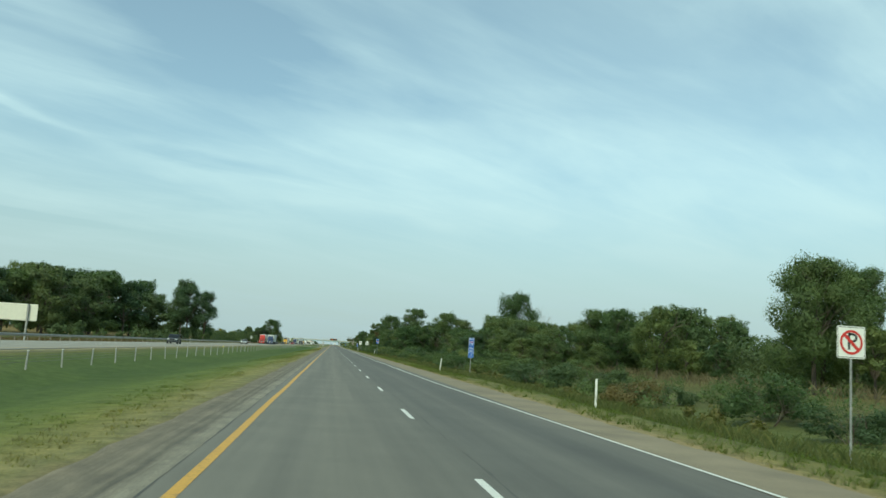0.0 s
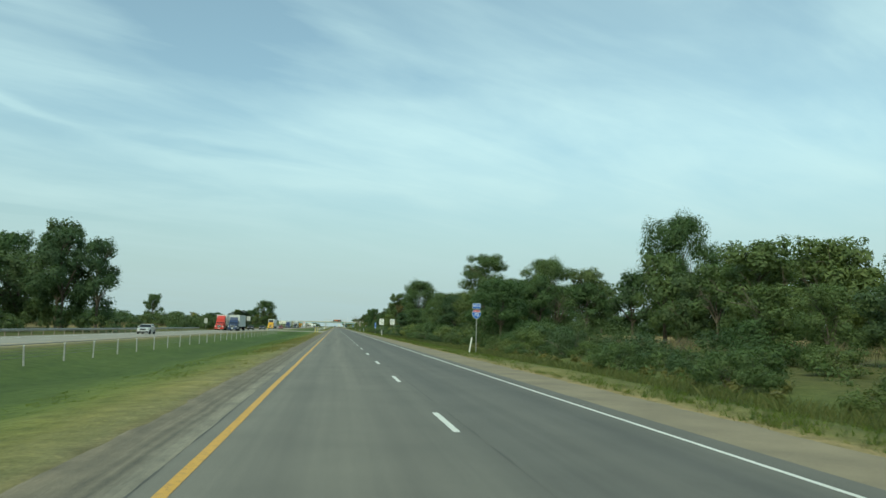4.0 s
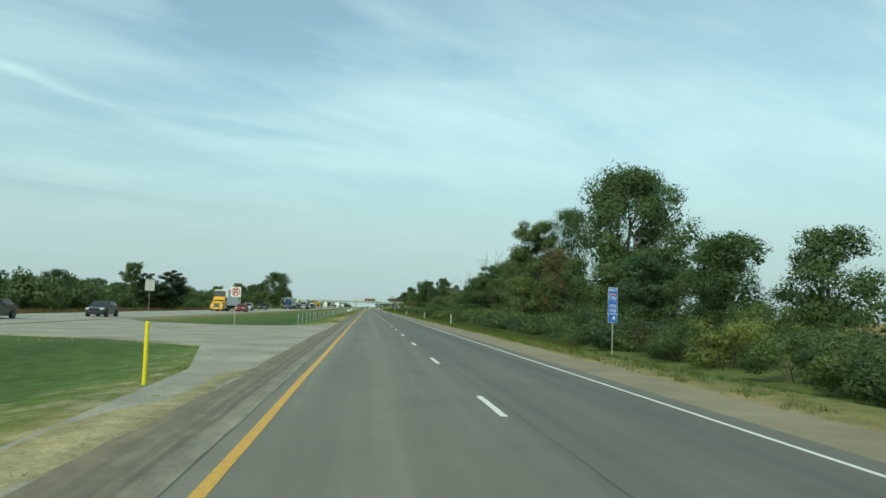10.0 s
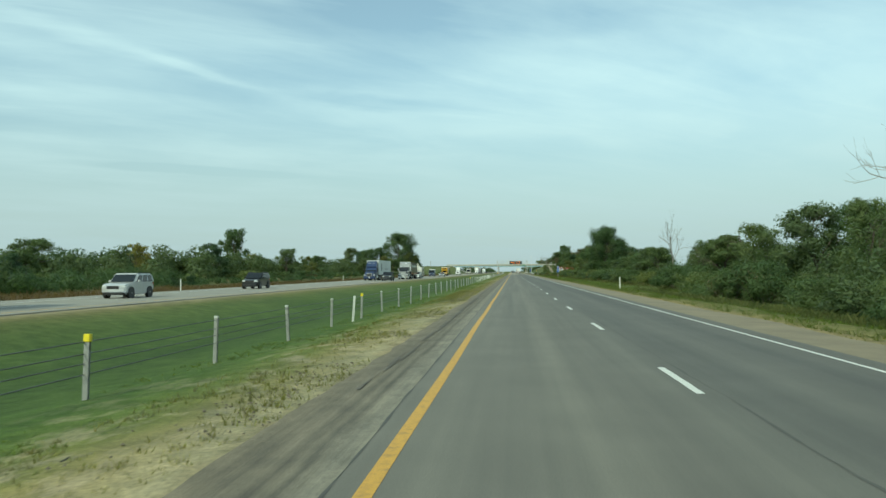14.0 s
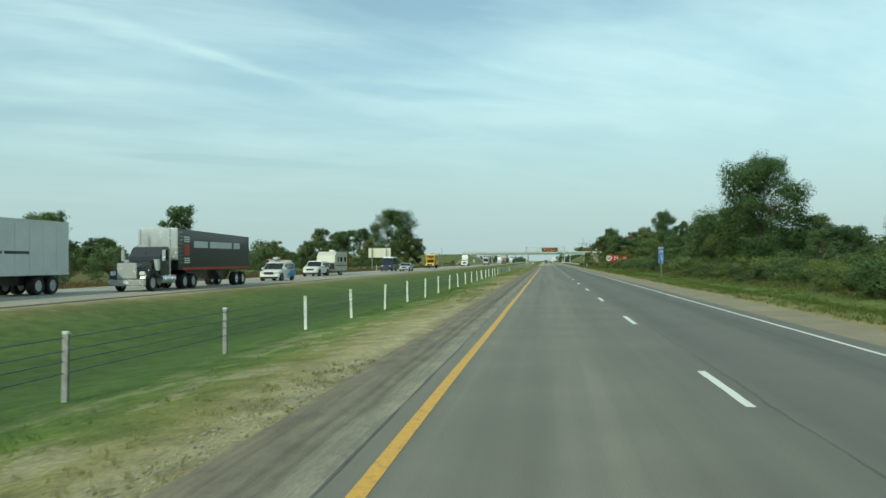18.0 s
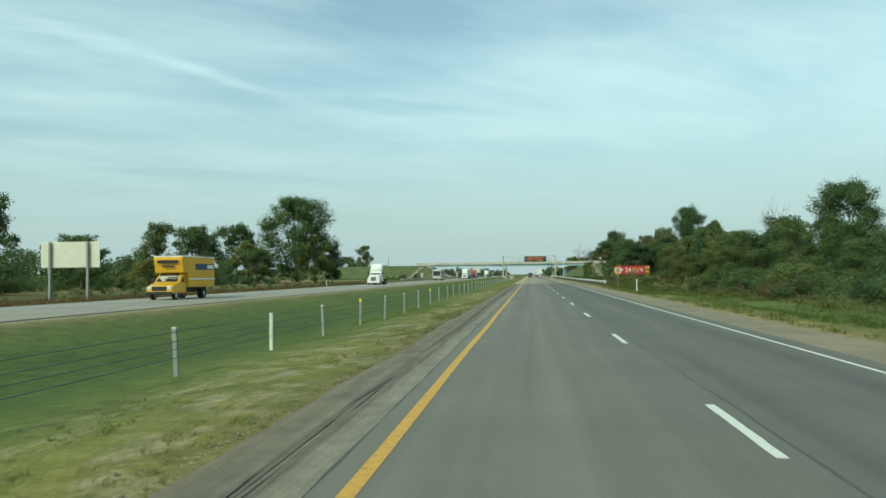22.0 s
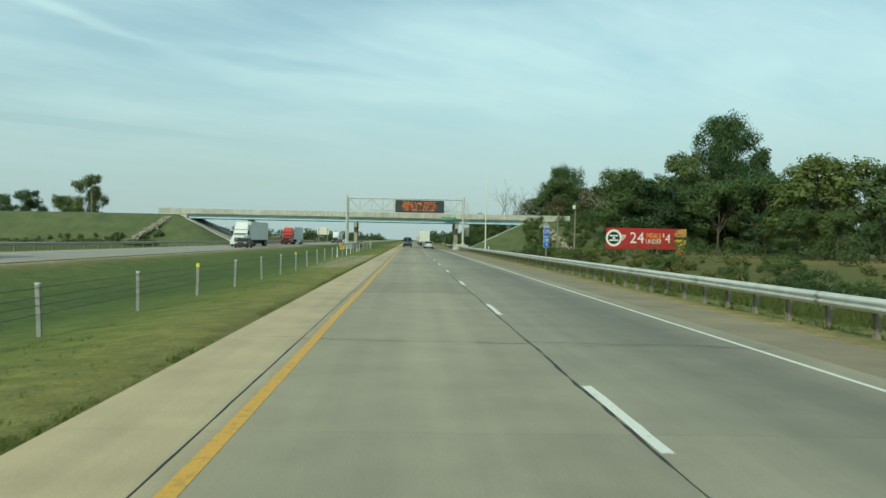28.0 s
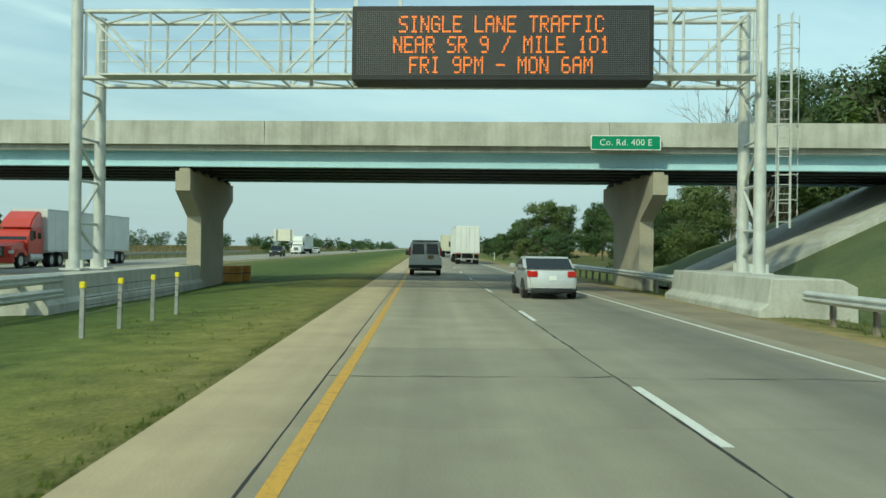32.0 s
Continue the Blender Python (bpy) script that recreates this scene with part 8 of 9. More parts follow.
def pine_kind(name, seed, height, width, label):
    rng = np.random.default_rng(seed)
    t = empty(name)
    bm = B()
    rod(bm, (0, 0, -0.4), (0, 0, height * 0.96), height * 0.018, height * 0.004, 8, False)
    part("trunk", bm, BARK, t)
    bm, blobs = B(), []
    for k in range(30):
        g = (k + 0.5) / 30
        z = height * (0.16 + 0.8 * g)
        L = width * 0.5 * math.sin(math.pi * (0.22 + 0.74 * g)) ** 0.7 * (0.6 + 0.6 * rng.random())
        ang = k * 2.4
        tip = Vector((math.cos(ang) * L, math.sin(ang) * L, z + L * 0.25))
        rod(bm, (0, 0, z), tip, height * 0.005, height * 0.002, 4, False)
        for q in (0.55, 0.8, 1.0):
            blobs.append((tip.x * q, tip.y * q, z + L * 0.25 * q, max(0.5, L * 0.36)))
    part("branchwork", bm, BARK, t)
    v, f, n_ = leaf_cloud(rng, blobs, 15000, 0.13, 0.6)
    leaf_object("needle_mass", v, f, n_, NEEDLE, t)
    return tagged(t, label, "tree")


TREES = {
    "round": tree_kind("tree", 11, 10, 8.0, 4400, 0.135, LEAF, "full green broadleaf tree at the edge of the woods", 0.05, 0, BARK, 40),
    "tall": tree_kind("tree", 12, 10, 5.4, 4000, 0.130, LEAF, "tall narrow green tree with ragged crown", 0.06, 0.02, BARK, 40, 0.2),
    "dark": tree_kind("tree", 13, 10, 7.2, 4400, 0.138, LEAF_DARK, "dark dense oak with a lumpy crown", 0.08, 0.0, BARK, 38, 0.5),
    "open": tree_kind("tree", 14, 10, 6.6, 3000, 0.130, LEAF, "loose-crowned tree with sky between its limbs", 0.20, 0.03, BARK, 30, 0.5, "tree", 0.45),
    "pale": tree_kind("tree", 15, 10, 7.6, 4000, 0.135, LEAF_LIGHT, "pale green broadleaf tree", 0.04, 0, BARK, 38),
    "gold": tree_kind("tree", 16, 10, 8.2, 3400, 0.150, LEAF_GOLD, "broadleaf tree turning yellow for autumn", 0.04, 0, BARK, 36),
    "rust": tree_kind("tree", 17, 10, 6.6, 3400, 0.11, LEAF_RUST, "half-bare tree with rusty leaves", 0.15, 0.0, BARK, 26, 0.5, "tree", 0.5),
    "great": tree_kind("tree", 41, 10, 8.0, 13000, 0.094, LEAF, "great full-crowned green tree standing over the hedge", 0.06, 0, BARK, 48),
    "great_tall": tree_kind("tree", 42, 10, 5.6, 11000, 0.084, LEAF, "great narrow tree with ragged crown over the hedge", 0.06, 0.02, BARK, 46, 0.25),
    "great_open": tree_kind("tree", 43, 10, 6.6, 9000, 0.076, LEAF, "great open-crowned tree with sky between its limbs", 0.2, 0.03, BARK, 32, 0.5, "tree", 0.4),
    "bare": bare_kind("bare_tree", 18, 10, 0.5, "leafless grey tree with fine branches"),
    "bare_b": bare_kind("bare_tree", 19, 10, 0.75, "wide leafless dead tree with crooked grey limbs"),
    "pine": pine_kind("pine_tree", 20, 10, 6.5, "dark spreading pine tree"),
    "far_round": tree_kind("tree", 21, 10, 8.0, 2300, 0.19, LEAF, "round green tree across the fields", 0.06, 0, BARK, 26),
    "far_dark": tree_kind("tree", 22, 10, 7.4, 2300, 0.19, LEAF_DARK, "dark dense tree across the fields", 0.06, 0, BARK, 26),
    "far_gold": tree_kind("tree", 23, 10, 8.0, 2200, 0.19, LEAF_GOLD, "yellowing tree across the fields", 0.06, 0, BARK, 24),
}
SHRUBS = {
    "green": shrub_kind("shrub", 31, 3, 3.9, 2300, 0.064, LEAF, "green roadside shrub at the foot of the trees"),
    "dark": shrub_kind("shrub", 32, 3, 4.1, 2300, 0.066, LEAF_DARK, "dark dense roadside shrub in the verge"),
    "pale": shrub_kind("shrub", 33, 3, 3.7, 2200, 0.064, LEAF_LIGHT, "pale olive roadside shrub in the verge"),
    "gold": shrub_kind("shrub", 34, 3, 3.4, 1800, 0.064, LEAF_GOLD, "yellowing roadside shrub in the verge"),
    "rust": shrub_kind("shrub", 35, 3, 3.6, 1600, 0.064, LEAF_RUST, "rusty brown roadside shrub in the verge"),
}
used = set()


def plant(table, kind, x, y, h, wide=1.0, turn=None, ref=10.0):
    """A tree or shrub of a kind at a place, h metres high."""
    rnd = random.Random(int(x * 37 + y * 101))
    s = h / ref
    z = ground_height(x, y) - 0.05
    m = pose(x, y, z, 0, 0, rnd.random() * 360 if turn is None else turn)
    if table is TREES and (x > 46 or x < -54 or y > 1175):
        kind = {"round": "far_round", "pale": "far_round", "tall": "far_round", "open": "far_round", "dark": "far_dark", "gold": "far_gold"}.get(kind, kind)
    src = table[kind]
    key = id(src)
    if key not in used:
        used.add(key)
        ob = src
        ob.matrix_basis = m
    else:
        ob = copy_thing(src, m)
    ob.scale = (s * wide, s * wide, s)
    ob["group"] = "roadside trees" if table is TREES else "roadside shrubs"
    return ob


def tree(kind, x, y, h, wide=1.0):
    return plant(TREES, kind, x, y, h, wide)


def shrub(kind, x, y, h, wide=1.0):
    return plant(SHRUBS, kind, x, y, h, wide, None, 3.0)


def belt(seed, y0, y1, x0, x1, h0, h1, count, kinds, table=TREES, wide=1.0):
    """A stretch of wood edge: plants at random places in a strip."""
    rnd = random.Random(seed)
    for i in range(count):
        y = y0 + (y1 - y0) * (i + rnd.random()) / count
        x = x0 + (x1 - x0) * rnd.random()
        h = h0 + (h1 - h0) * rnd.random()
        k = rnd.choice(kinds)
        plant(table, k, x, y, h, wide * (0.85 + 0.4 * rnd.random()), None, 10.0 if table is TREES else 3.0)


MIX = ("round", "tall", "dark", "round", "open", "pale")
FAR = ("far_round", "far_dark", "far_dark")
BUSH = ("green", "pale", "dark", "pale", "green", "green", "dark", "green", "rust", "dark")
# right of the road, stretch by stretch
belt(1, -10, 190, 62, 115, 10, 14, 18, FAR)
belt(2, 40, 130, 34, 50, 4.5, 6.5, 6, ("round", "pale", "open", "tall"))
belt(3, 18, 190, 15.5, 21, 1.4, 2.8, 36, BUSH, SHRUBS, 1.2)
belt(4, 70, 190, 21, 30, 2.0, 3.8, 18, BUSH, SHRUBS, 1.2)
belt(5, 120, 190, 26, 40, 5, 7.5, 7, MIX)
belt(6, 190, 240, 15.5, 22, 0.9, 1.9, 12, BUSH, SHRUBS)
belt(7, 240, 300, 20, 34, 7.0, 10.0, 17, MIX, TREES, 1.1)
belt(27, 105, 190, 26, 37, 5.0, 7.0, 13, MIX, TREES, 1.2)
belt(28, 200, 242, 18.5, 27, 2.4, 4.0, 10, BUSH, SHRUBS, 1.2)
belt(8, 238, 328, 14.6, 18.5, 2.2, 4.0, 30, BUSH, SHRUBS, 1.2)
belt(9, 240, 330, 38, 70, 10, 14, 10, FAR)
belt(10, 322, 392, 14.8, 20, 1.6, 3.2, 22, BUSH, SHRUBS, 1.2)
belt(11, 325, 395, 20, 30, 2.2, 3.8, 12, BUSH, SHRUBS, 1.2)
belt(12, 402, 482, 20, 32, 6.5, 9.5, 15, MIX, TREES, 1.05)
belt(13, 393, 545, 14.4, 18.5, 2.0, 3.8, 42, BUSH, SHRUBS, 1.2)
belt(14, 482, 560, 20, 32, 5.5, 8, 16, MIX, TREES, 1.1)
belt(15, 560, 705, 22, 36, 4.2, 6.4, 24, MIX, TREES, 1.2)
belt(16, 545, 705, 18.6, 23.5, 1.8, 3.4, 38, BUSH, SHRUBS, 1.2)
belt(17, 705, 850, 25, 46, 5.0, 8.0, 24, MIX, TREES, 1.2)
belt(18, 700, 850, 19, 26, 1.8, 3.4, 32, BUSH, SHRUBS, 1.2)
belt(19, 850, 960, 32, 50, 6, 10, 14, ("round", "dark", "pale", "gold", "open"))
belt(20, 850, 1085, 17, 30, 0.9, 2.0, 30, ("pale", "pale", "green", "rust", "gold"), SHRUBS, 1.2)
belt(21, 960, 1100, 55, 85, 10, 17, 16, ("dark", "round", "tall", "dark"), TREES, 1.2)
belt(22, 1040, 1085, 54, 66, 5, 8, 8, MIX)
belt(23, 1190, 1420, 24, 60, 8, 14, 14, ("far_round", "far_dark", "tall"))
for k_, x_, y_, h_, w_ in (
        ("great_tall", 29.8, 296, 17.4, 1.15), ("great", 42, 291, 16, 1.0), ("great", 66, 283, 24.5, 0.8), ("bare_b", 74, 290, 21, 1.0), ("round", 54, 262, 15, 0.9), ("dark", 45, 276, 13, 1.1), ("great", 30.5, 435, 19.4, 0.95),
        ("great_open", 29.8, 462, 18, 0.7), ("rust", 24.8, 448, 11, 0.9), ("round", 29.6, 375, 8.0, 0.9), ("round", 25.5, 397, 8.2, 1.1), ("dark", 22, 405, 7, 1.2), ("round", 28.5, 389, 8, 1.0), ("great_tall", 24.5, 461, 15.8, 1.0), ("great_tall", 22.5, 488, 10.5, 1.3), ("round", 21.0, 497, 8.6, 1.2), ("great", 26, 481, 12, 1.0), ("bare", 27.6, 516, 16, 0.9), ("bare_b", 24.6, 526, 14.5, 0.8),
        ("great", 26.7, 720, 15, 0.95), ("great", 53, 891, 16.8, 0.9), ("round", 30, 750, 10.5, 1.0), ("dark", 35, 757, 12, 1.0), ("round", 27.5, 764, 8.6, 1.1), ("great", 73.5, 1136, 32, 0.7), ("pale", 47.3, 971, 14.6, 0.9), ("gold", 30.2, 926, 7.6, 1.1)):
    tree(k_, x_, y_, h_, w_)
for k_, x_, y_, h_, w_ in (
        ("bare", 65.5, 978, 23, 0.7), ("great", 43.7, 1180, 23.5, 0.7), ("round", 40.7, 1106, 16.5, 1.0), ("bare", 23.5, 1146, 17, 0.9), ("bare", 28, 1150, 16, 0.9), ("dark", 60, 1125, 22, 0.8), ("dark", 86, 1150, 26, 0.8),
        ("bare_b", 31, 640, 14, 0.6), ("bare", 34, 1160, 18, 0.8), ("great", 44, 62, 12.6, 0.95), ("great_tall", 50, 70, 13.0, 1.1), ("great", 58, 76, 14, 0.9), ("dark", 39, 160, 9, 0.9), ("rust", 35, 1140, 13, 0.9)):
    tree(k_, x_, y_, h_, w_)
belt(24, 1140, 1190, 28, 95, 13, 19, 20, ("bare", "open", "bare_b", "tall", "bare", "rust", "round"), TREES, 1.1)
belt(33, 1150, 1205, 36, 96, 17, 22, 28, ("bare", "bare_b", "bare", "rust", "bare", "open"), TREES, 0.9)
belt(25, 1097, 1126, 44, 74, 10, 15, 11, ("round", "dark", "pale", "round"), TREES, 1.15)
belt(26, 1040, 1096, 16, 26, 0.9, 1.8, 16, ("pale", "rust", "green", "pale"), SHRUBS, 1.2)
belt(29, 1136, 1178, 14.5, 26, 4.5, 7.5, 10, ("dark", "round", "dark"), TREES, 1.1)
belt(30, 1180, 1330, 13.5, 24, 4, 8, 11, ("round", "dark", "bare", "far_round"), TREES, 1.1)
belt(31, 95, 190, 40, 62, 8.5, 11.5, 16, MIX, TREES, 1.1)
belt(32, 210, 262, 44, 76, 11, 14, 10, MIX, TREES, 1.1)
# left of the opposite carriageway
belt(41, 150, 345, -100, -62, 15, 21, 26, FAR, TREES, 1.1)
belt(43, 470, 560, -60, -50, 4.0, 6, 8, FAR, TREES, 1.3)
belt(44, 560, 690, -66, -52, 1.6, 3.2, 9, BUSH, SHRUBS, 1.4)
belt(47, 690, 960, -80, -62, 1.6, 3.0, 16, BUSH, SHRUBS, 1.4)
belt(45, 600, 960, -96, -66, 5, 9.5, 22, ("far_round", "far_dark", "far_round", "far_gold"), TREES, 1.2)
belt(46, 1010, 1100, -110, -70, 4, 7, 6, FAR)
for k_, x_, y_, h_, w_ in (
        ("pine", -43.4, 523.5, 9.2, 1.2), ("pine", -47, 516, 8, 1.2), ("dark", -51.5, 479, 6.6, 1.2), ("great", -74.0, 998, 26.8, 1.05), ("gold", -66, 990, 14.5, 0.9), ("gold", -77.6, 964, 11.8, 1.0), ("round", -84, 972, 17, 1.0), ("dark", -98, 985, 15, 1.1), ("round", -86, 946, 15, 1.0), ("dark", -97, 950, 16, 1.0), ("dark", -64, 1004, 12, 0.9),
        ("dark", -57, 308, 22.4, 0.75), ("dark", -84, 309, 23.5, 0.65), ("round", -80, 342, 23.4, 0.8), ("bare_b", -92, 330, 20, 0.8), ("dark", -47.5, 302, 18.5, 0.85), ("dark", -53.5, 300, 20, 0.8), ("dark", -91, 1181, 18, 0.8), ("round", -101, 1190, 12.5, 1.0), ("dark", -110, 1186, 13.5, 1.1), ("round", -119, 1190, 12.5, 1.0), ("dark", -127, 1194, 14, 1.0), ("round", -190, 1012, 31.5, 0.9)):
    tree(k_, x_, y_, h_, w_)
for k_, src in list(TREES.items()) + list(SHRUBS.items()):
    if id(src) not in used:
        shrub(k_, 26, 60, 2.0) if src in SHRUBS.values() else tree(k_, 90, 150, 12)


def far_woods(name, seed, rows, label, size=0.66, per=110, most=260000):
    """Woods on the horizon, as one mass of leaf clumps."""
    rng = np.random.default_rng(seed)
    blobs = []
    for x0, y0, x1, y1, h, n_ in rows:
        for i in range(n_):
            f = (i + rng.random()) / n_
            x, y = x0 + (x1 - x0) * f + rng.normal() * 6, y0 + (y1 - y0) * f + rng.normal() * 6
            hh = h * (0.55 + 0.6 * rng.random())
            r = hh * (0.28 + 0.16 * rng.random())
            for q in range(4):
                blobs.append((x + rng.normal() * r * 0.6, y + rng.normal() * r * 0.6, max(r * 0.5, (hh - r) * (0.3 + 0.7 * q / 3)), r * (1 - 0.12 * q)))
    v, f, n_ = leaf_cloud(rng, blobs, min(most, len(blobs) * per), size)
    o = leaf_object(name, v, f, n_, LEAF_DARK)
    return tagged(o, label, "woods", kind="stuff")


far_woods("far_woods", 5, ((-50, 1300, -44, 2400, 8, 50), (26, 1420, 34, 2500, 10, 50), (-170, -50, -190, 700, 15, 90), (-190, 700, -230, 1300, 15, 70), (-300, 1300, -60, 2500, 16, 80), (120, 700, 140, 1100, 16, 50), (160, -100, 150, 420, 18, 60), (90, 1500, 60, 2600, 15, 60), (-400, 300, -420, 1100, 17, 70), (130, 420, 150, 700, 13, 40), (-110, 300, -120, 640, 9, 60), (-120, 60, -130, 330, 13, 50), (-130, 960, -150, 1110, 8, 30), (-75, 1140, -100, 1300, 9, 24)), "distant dark woods along the fields")
far_woods("thicket_rows", 6, ((-58, 150, -52, 350, 4, 30), (72, 70, 84, 260, 9, 60), (-51, 450, -60, 550, 6.5, 52), (-72, 640, -100, 970, 9, 60), (-88, 545, -104, 690, 8.5, 46)), "thickets of small trees along the field edges", 0.27, 520, 230000)


# ---- undergrowth and grass that nobody could count ----
def undergrowth(name, seed, rows, leaves, size, mat, label, level=ground_height):
    """Low brush between the shrubs: rows of y0, y1, x0, x1, height, clumps."""
    rng = np.random.default_rng(seed)
    blobs = []
    for y0, y1, x0, x1, h, n_ in rows:
        for i in range(n_):
            x, y = x0 + (x1 - x0) * rng.random(), y0 + (y1 - y0) * (i + rng.random()) / n_
            hh = h * (0.5 + 0.6 * rng.random())
            r = hh * (0.45 + 0.3 * rng.random())
            g = level(x, y)
            blobs.append((x, y, g + hh - r * 0.8, r))
            blobs.append((x + rng.normal() * r * 0.7, y + rng.normal() * r * 0.7, g + r * 0.4, r * 0.9))
    o = foliage_mesh(name, rng, blobs, leaves, size, mat, None, 0.85, 0.70)
    return tagged(o, label, "undergrowth", kind="stuff")


undergrowth("undergrowth", 8, ((10, 190, 15.5, 34, 1.4, 250), (190, 240, 15, 30, 0.8, 50), (236, 330, 15, 26, 2.2, 130), (325, 395, 15.5, 32, 1.7, 110), (393, 560, 15, 26, 2.2, 210), (545, 705, 19.5, 34, 2.0, 200), (700, 850, 20, 40, 2.0, 170)), 120000, 0.080, LEAF,
            "green brush and saplings along the edge of the woods")
undergrowth("undergrowth_dark", 9, ((236, 330, 18, 40, 4.5, 60), (395, 560, 18, 36, 4.5, 100), (560, 705, 20, 38, 3.4, 90), (705, 850, 26, 50, 3.6, 80), (20, 190, 40, 90, 3.5, 70), (850, 1100, 34, 80, 4.0, 90)), 90000, 0.115, LEAF_DARK,
            "dark thicket behind the roadside shrubs")
undergrowth("dry_brush", 10, ((850, 1100, 14, 34, 0.9, 260), (20, 240, 13.5, 18, 0.7, 160), (540, 850, 17.5, 20.5, 0.6, 110)), 30000, 0.10, WEED, "dry weeds and low brush beyond the shoulder")
undergrowth("roadside_brush_left", 12, ((545, 600, -66, -49, 3.0, 60), (600, 690, -62, -48, 1.4, 70), (690, 960, -82, -66, 2.4, 150), (690, 960, -60, -48, 1.1, 90), (360, 560, -64, -52, 1.5, 80)), 60000, 0.12, LEAF, "brush along the ditch beyond the opposite carriageway")
undergrowth("bank_brush", 13, ((1104, 1117, 23.0, 27.0, 1.4, 40), (1102, 1118, 30.5, 44, 1.6, 60)), 24000, 0.085, LEAF, "olive brush growing on the slope of the embankment", lambda x, y: max(bank_height(x, y), -0.5))
undergrowth("bank_scrub", 14, ((1098, 1113, -64, -57, 1.2, 50), (1098, 1113, -53.5, -49, 1.2, 36), (1098, 1113, -125, -64, 1.0, 150)), 34000, 0.095, LEAF, "olive scrub on the far embankment", lambda x, y: max(far_bank_height(x, y), -0.5))


def grass(name, seed, bands, mat, label):
    """Tufts of blades: bands of y0, y1, x0, x1, height, count."""
    rng = np.random.default_rng(seed)
    V, F = [], []
    base = 0
    for y0, y1, x0, x1, h, n_ in bands:
        x = x0 + (x1 - x0) * rng.random(n_)
        y = y0 + (y1 - y0) * rng.random(n_)
        keep = np.array([fill(a, b) < 0.3 for a, b in zip(x, y)])
        x, y = x[keep], y[keep]
        k = len(x)
        z = np.array([ground_height(a, b) for a, b in zip(x, y)]) - 0.03
        ang = rng.random(k) * 6.283
        hh = h * (0.5 + 0.8 * rng.random(k))
        w = 0.006 + 0.022 * hh * rng.random(k)
        bx, by = np.cos(ang) * w, np.sin(ang) * w
        lx, ly = rng.normal(size=k) * hh * 0.35, rng.normal(size=k) * hh * 0.35
        v = np.empty((k, 4, 3))
        v[:, 0] = np.stack([x - bx, y - by, z], 1)
        v[:, 1] = np.stack([x + bx, y + by, z], 1)
        v[:, 2] = np.stack([x + lx * 0.5 + bx * 0.7, y + ly * 0.5 + by * 0.7, z + hh * 0.65], 1)
        v[:, 3] = np.stack([x + lx, y + ly, z + hh], 1)
        V.append(v.reshape(-1, 3))
        F.append(np.arange(k * 4).reshape(-1, 4) + base)
        base += k * 4
    o = mesh_part(name, np.concatenate(V).tolist(), np.concatenate(F).tolist(), mat)
    return tagged(o, label, "grass", kind="stuff")


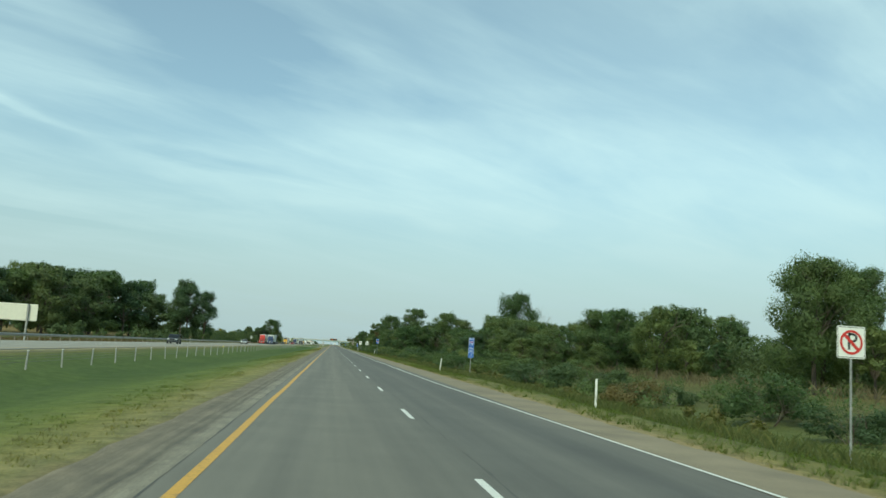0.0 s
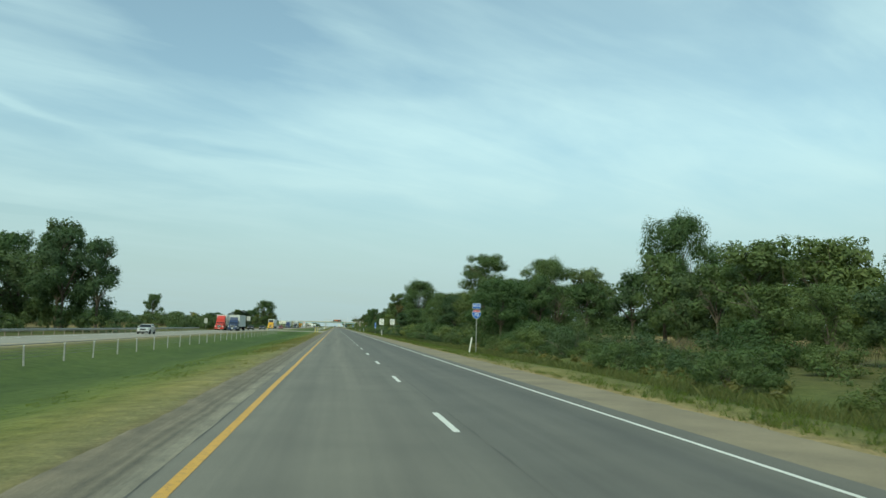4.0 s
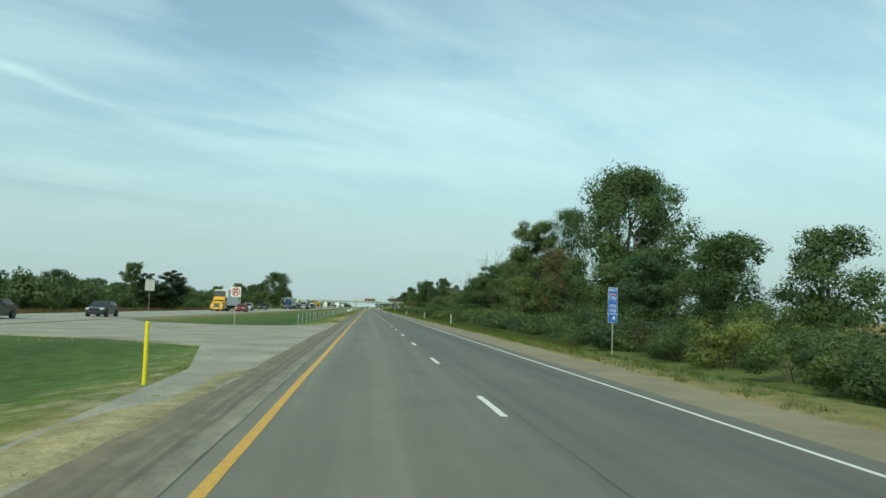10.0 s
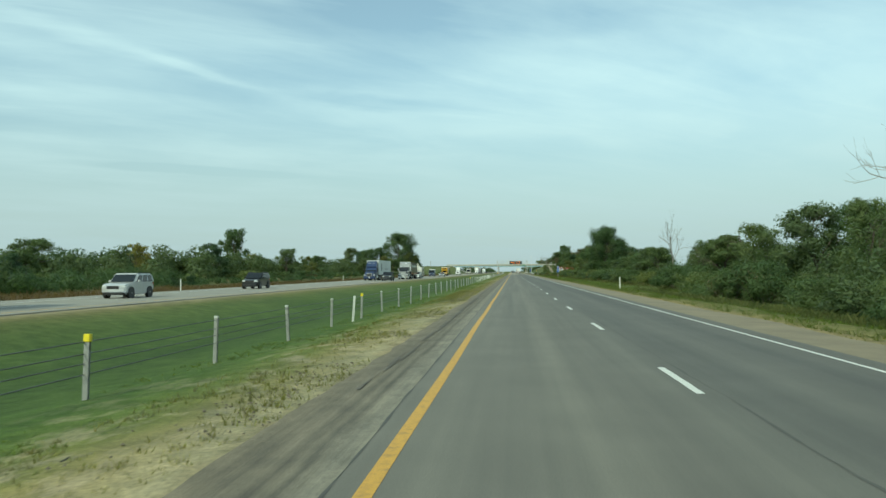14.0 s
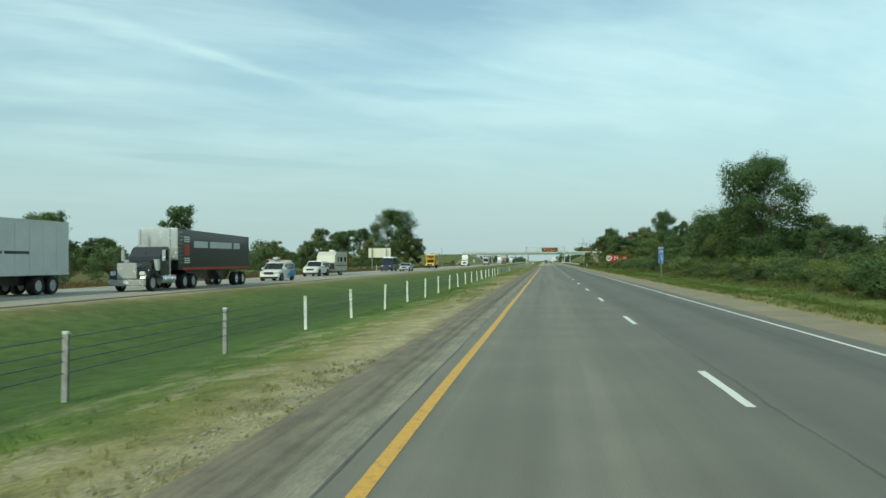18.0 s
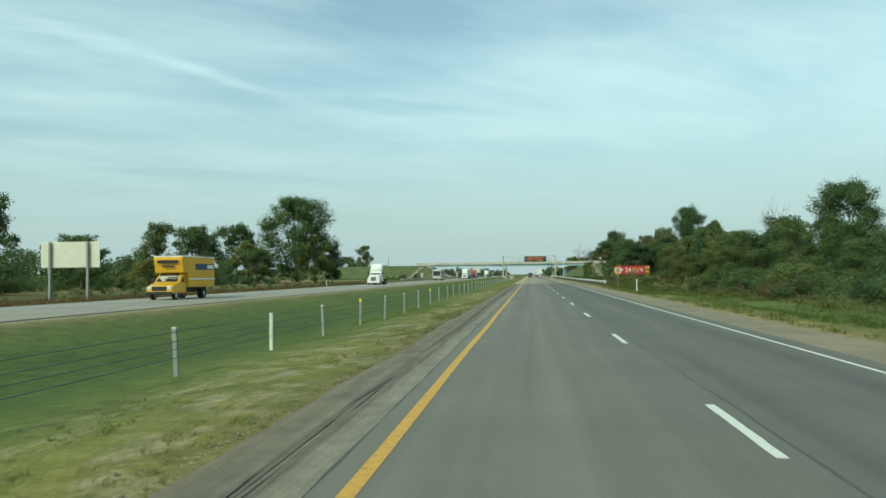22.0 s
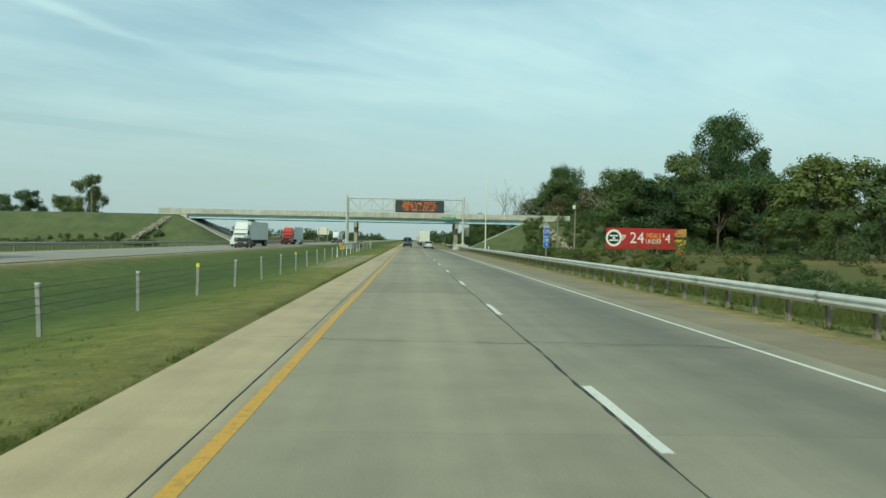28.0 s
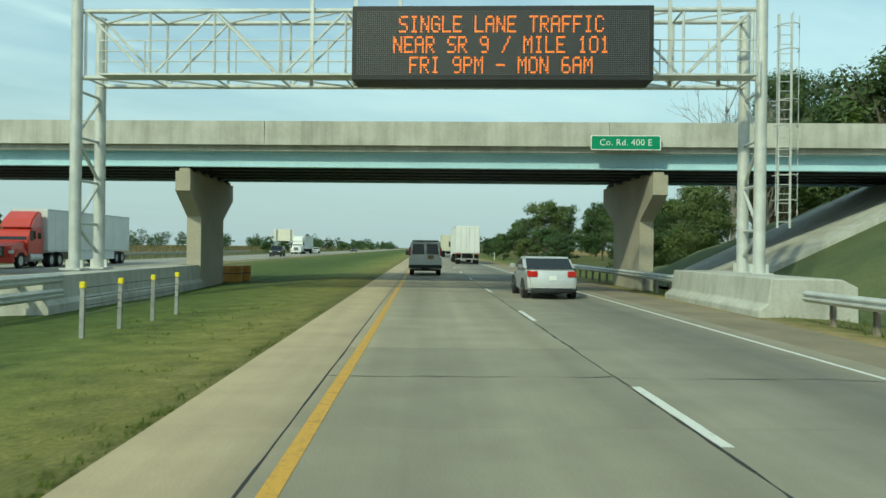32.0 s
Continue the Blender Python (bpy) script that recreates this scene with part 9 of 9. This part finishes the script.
def tufts(name, seed, bands, mat, label):
    """Clumps of leaning blades, thick in some places and thin in others: bands of y0, y1, x0, x1, height, clumps, bareness."""
    rng = np.random.default_rng(seed)
    P = []
    for y0, y1, x0, x1, h, n_, bare in bands:
        for x, y, q in zip(x0 + (x1 - x0) * rng.random(n_), y0 + (y1 - y0) * rng.random(n_), rng.random(n_)):
            d = 0.5 + 0.9 * noise.noise(Vector((x * 0.9, y * 0.45, seed))) + 0.4 * noise.noise(Vector((x * 2.6, y * 1.4, seed + 3)))
            washed_out = -6.9 < x < -4.3 and abs(y - 1022) < 24
            if d + 0.35 * (q - 0.5) > bare + 0.5 * washed_out and fill(x, y) < 0.3:
                P.append((x, y, max(ground_height(x, y), -9) - 0.02, h * (0.5 + 0.9 * q) * (0.7 + 0.6 * d)))
    P = np.array(P)
    blades = 7
    c = np.repeat(P, blades, axis=0)
    k = len(c)
    ang, lean = rng.random(k) * 6.283, 0.4 + 1.1 * rng.random(k)
    hh = c[:, 3] * (0.6 + 0.6 * rng.random(k))
    w = 0.006 + 0.05 * hh
    root = c[:, :3] + np.stack([rng.normal(size=k) * 0.05, rng.normal(size=k) * 0.05, np.zeros(k)], 1)
    side = np.stack([-np.sin(ang) * w, np.cos(ang) * w, np.zeros(k)], 1)
    v = np.empty((k, 3, 3))
    v[:, 0], v[:, 1] = root - side, root + side
    v[:, 2] = root + np.stack([np.cos(ang) * lean * hh, np.sin(ang) * lean * hh, hh], 1)
    down = np.cross(v[:, 1] - v[:, 0], v[:, 2] - v[:, 0])[:, 2] < 0
    v[down] = v[down][:, [1, 0, 2]]
    o = mesh_part(name, v.reshape(-1, 3).tolist(), np.arange(k * 3).reshape(-1, 3).tolist(), mat, None, "", True)
    # blades so thin take the light of the turf they stand in
    n_ = np.repeat(np.stack([0.45 * np.cos(ang), 0.45 * np.sin(ang), np.ones(k)], 1), 3, axis=0)
    o.data.normals_split_custom_set_from_vertices((n_ / np.linalg.norm(n_, axis=1)[:, None]).tolist())
    return tagged(o, label, "grass", kind="stuff")


tufts("verge_grass", 21, ((-20, 885, -8.6, -4.8, 0.05, 30000, 0.30), (889, 1118, -3.7, -3.36, 0.05, 5000, 0.2), (-20, 850, 8.3, 11.6, 0.14, 24000, 0.4), (850, 1120, 8.9, 12, 0.13, 7000, 0.4), (545, 850, 11.4, 18.5, 0.15, 20000, 0.28), (885, 1110, -8.5, -3.7, 0.035, 7000, 0.40)), BLADE, "tufts of green grass along the verges")
tufts("dry_verge_grass", 22, ((190, 560, -5.9, -3.5, 0.075, 18000, 0.33), (-20, 190, -5.2, -3.7, 0.05, 5000, 0.4), (560, 885, -4.7, -3.4, 0.06, 8000, 0.45), (-20, 850, 7.8, 9.4, 0.09, 9000, 0.5)), STRAW, "dry straw-coloured grass along the verges")
grass("verge_weeds", 25, ((-20, 330, 11.0, 15.5, 0.45, 34000), (395, 560, 11.5, 14.5, 0.42, 16000), (540, 860, 17, 21, 0.42, 12000), (850, 1100, 10.5, 18, 0.5, 30000)), WEED, "tall dry weeds between the verge and the brush")
tufts("ditch_weeds", 23, ((440, 960, -47, -38.0, 0.50, 26000, 0.25), (-20, 200, -48, -40, 0.4, 4000, 0.3)), BROWN_WEED, "brown weeds in the ditch beyond the opposite carriageway")
grass("crop_rows", 24, ((360, 900, -130, -80, 1.6, 9000), (100, 360, -180, -110, 1.6, 4000), (20, 240, 34, 60, 1.2, 6000), (1150, 1600, -120, -45, 1.6, 8000)), HUSK, "ripe brown crop standing in the fields")
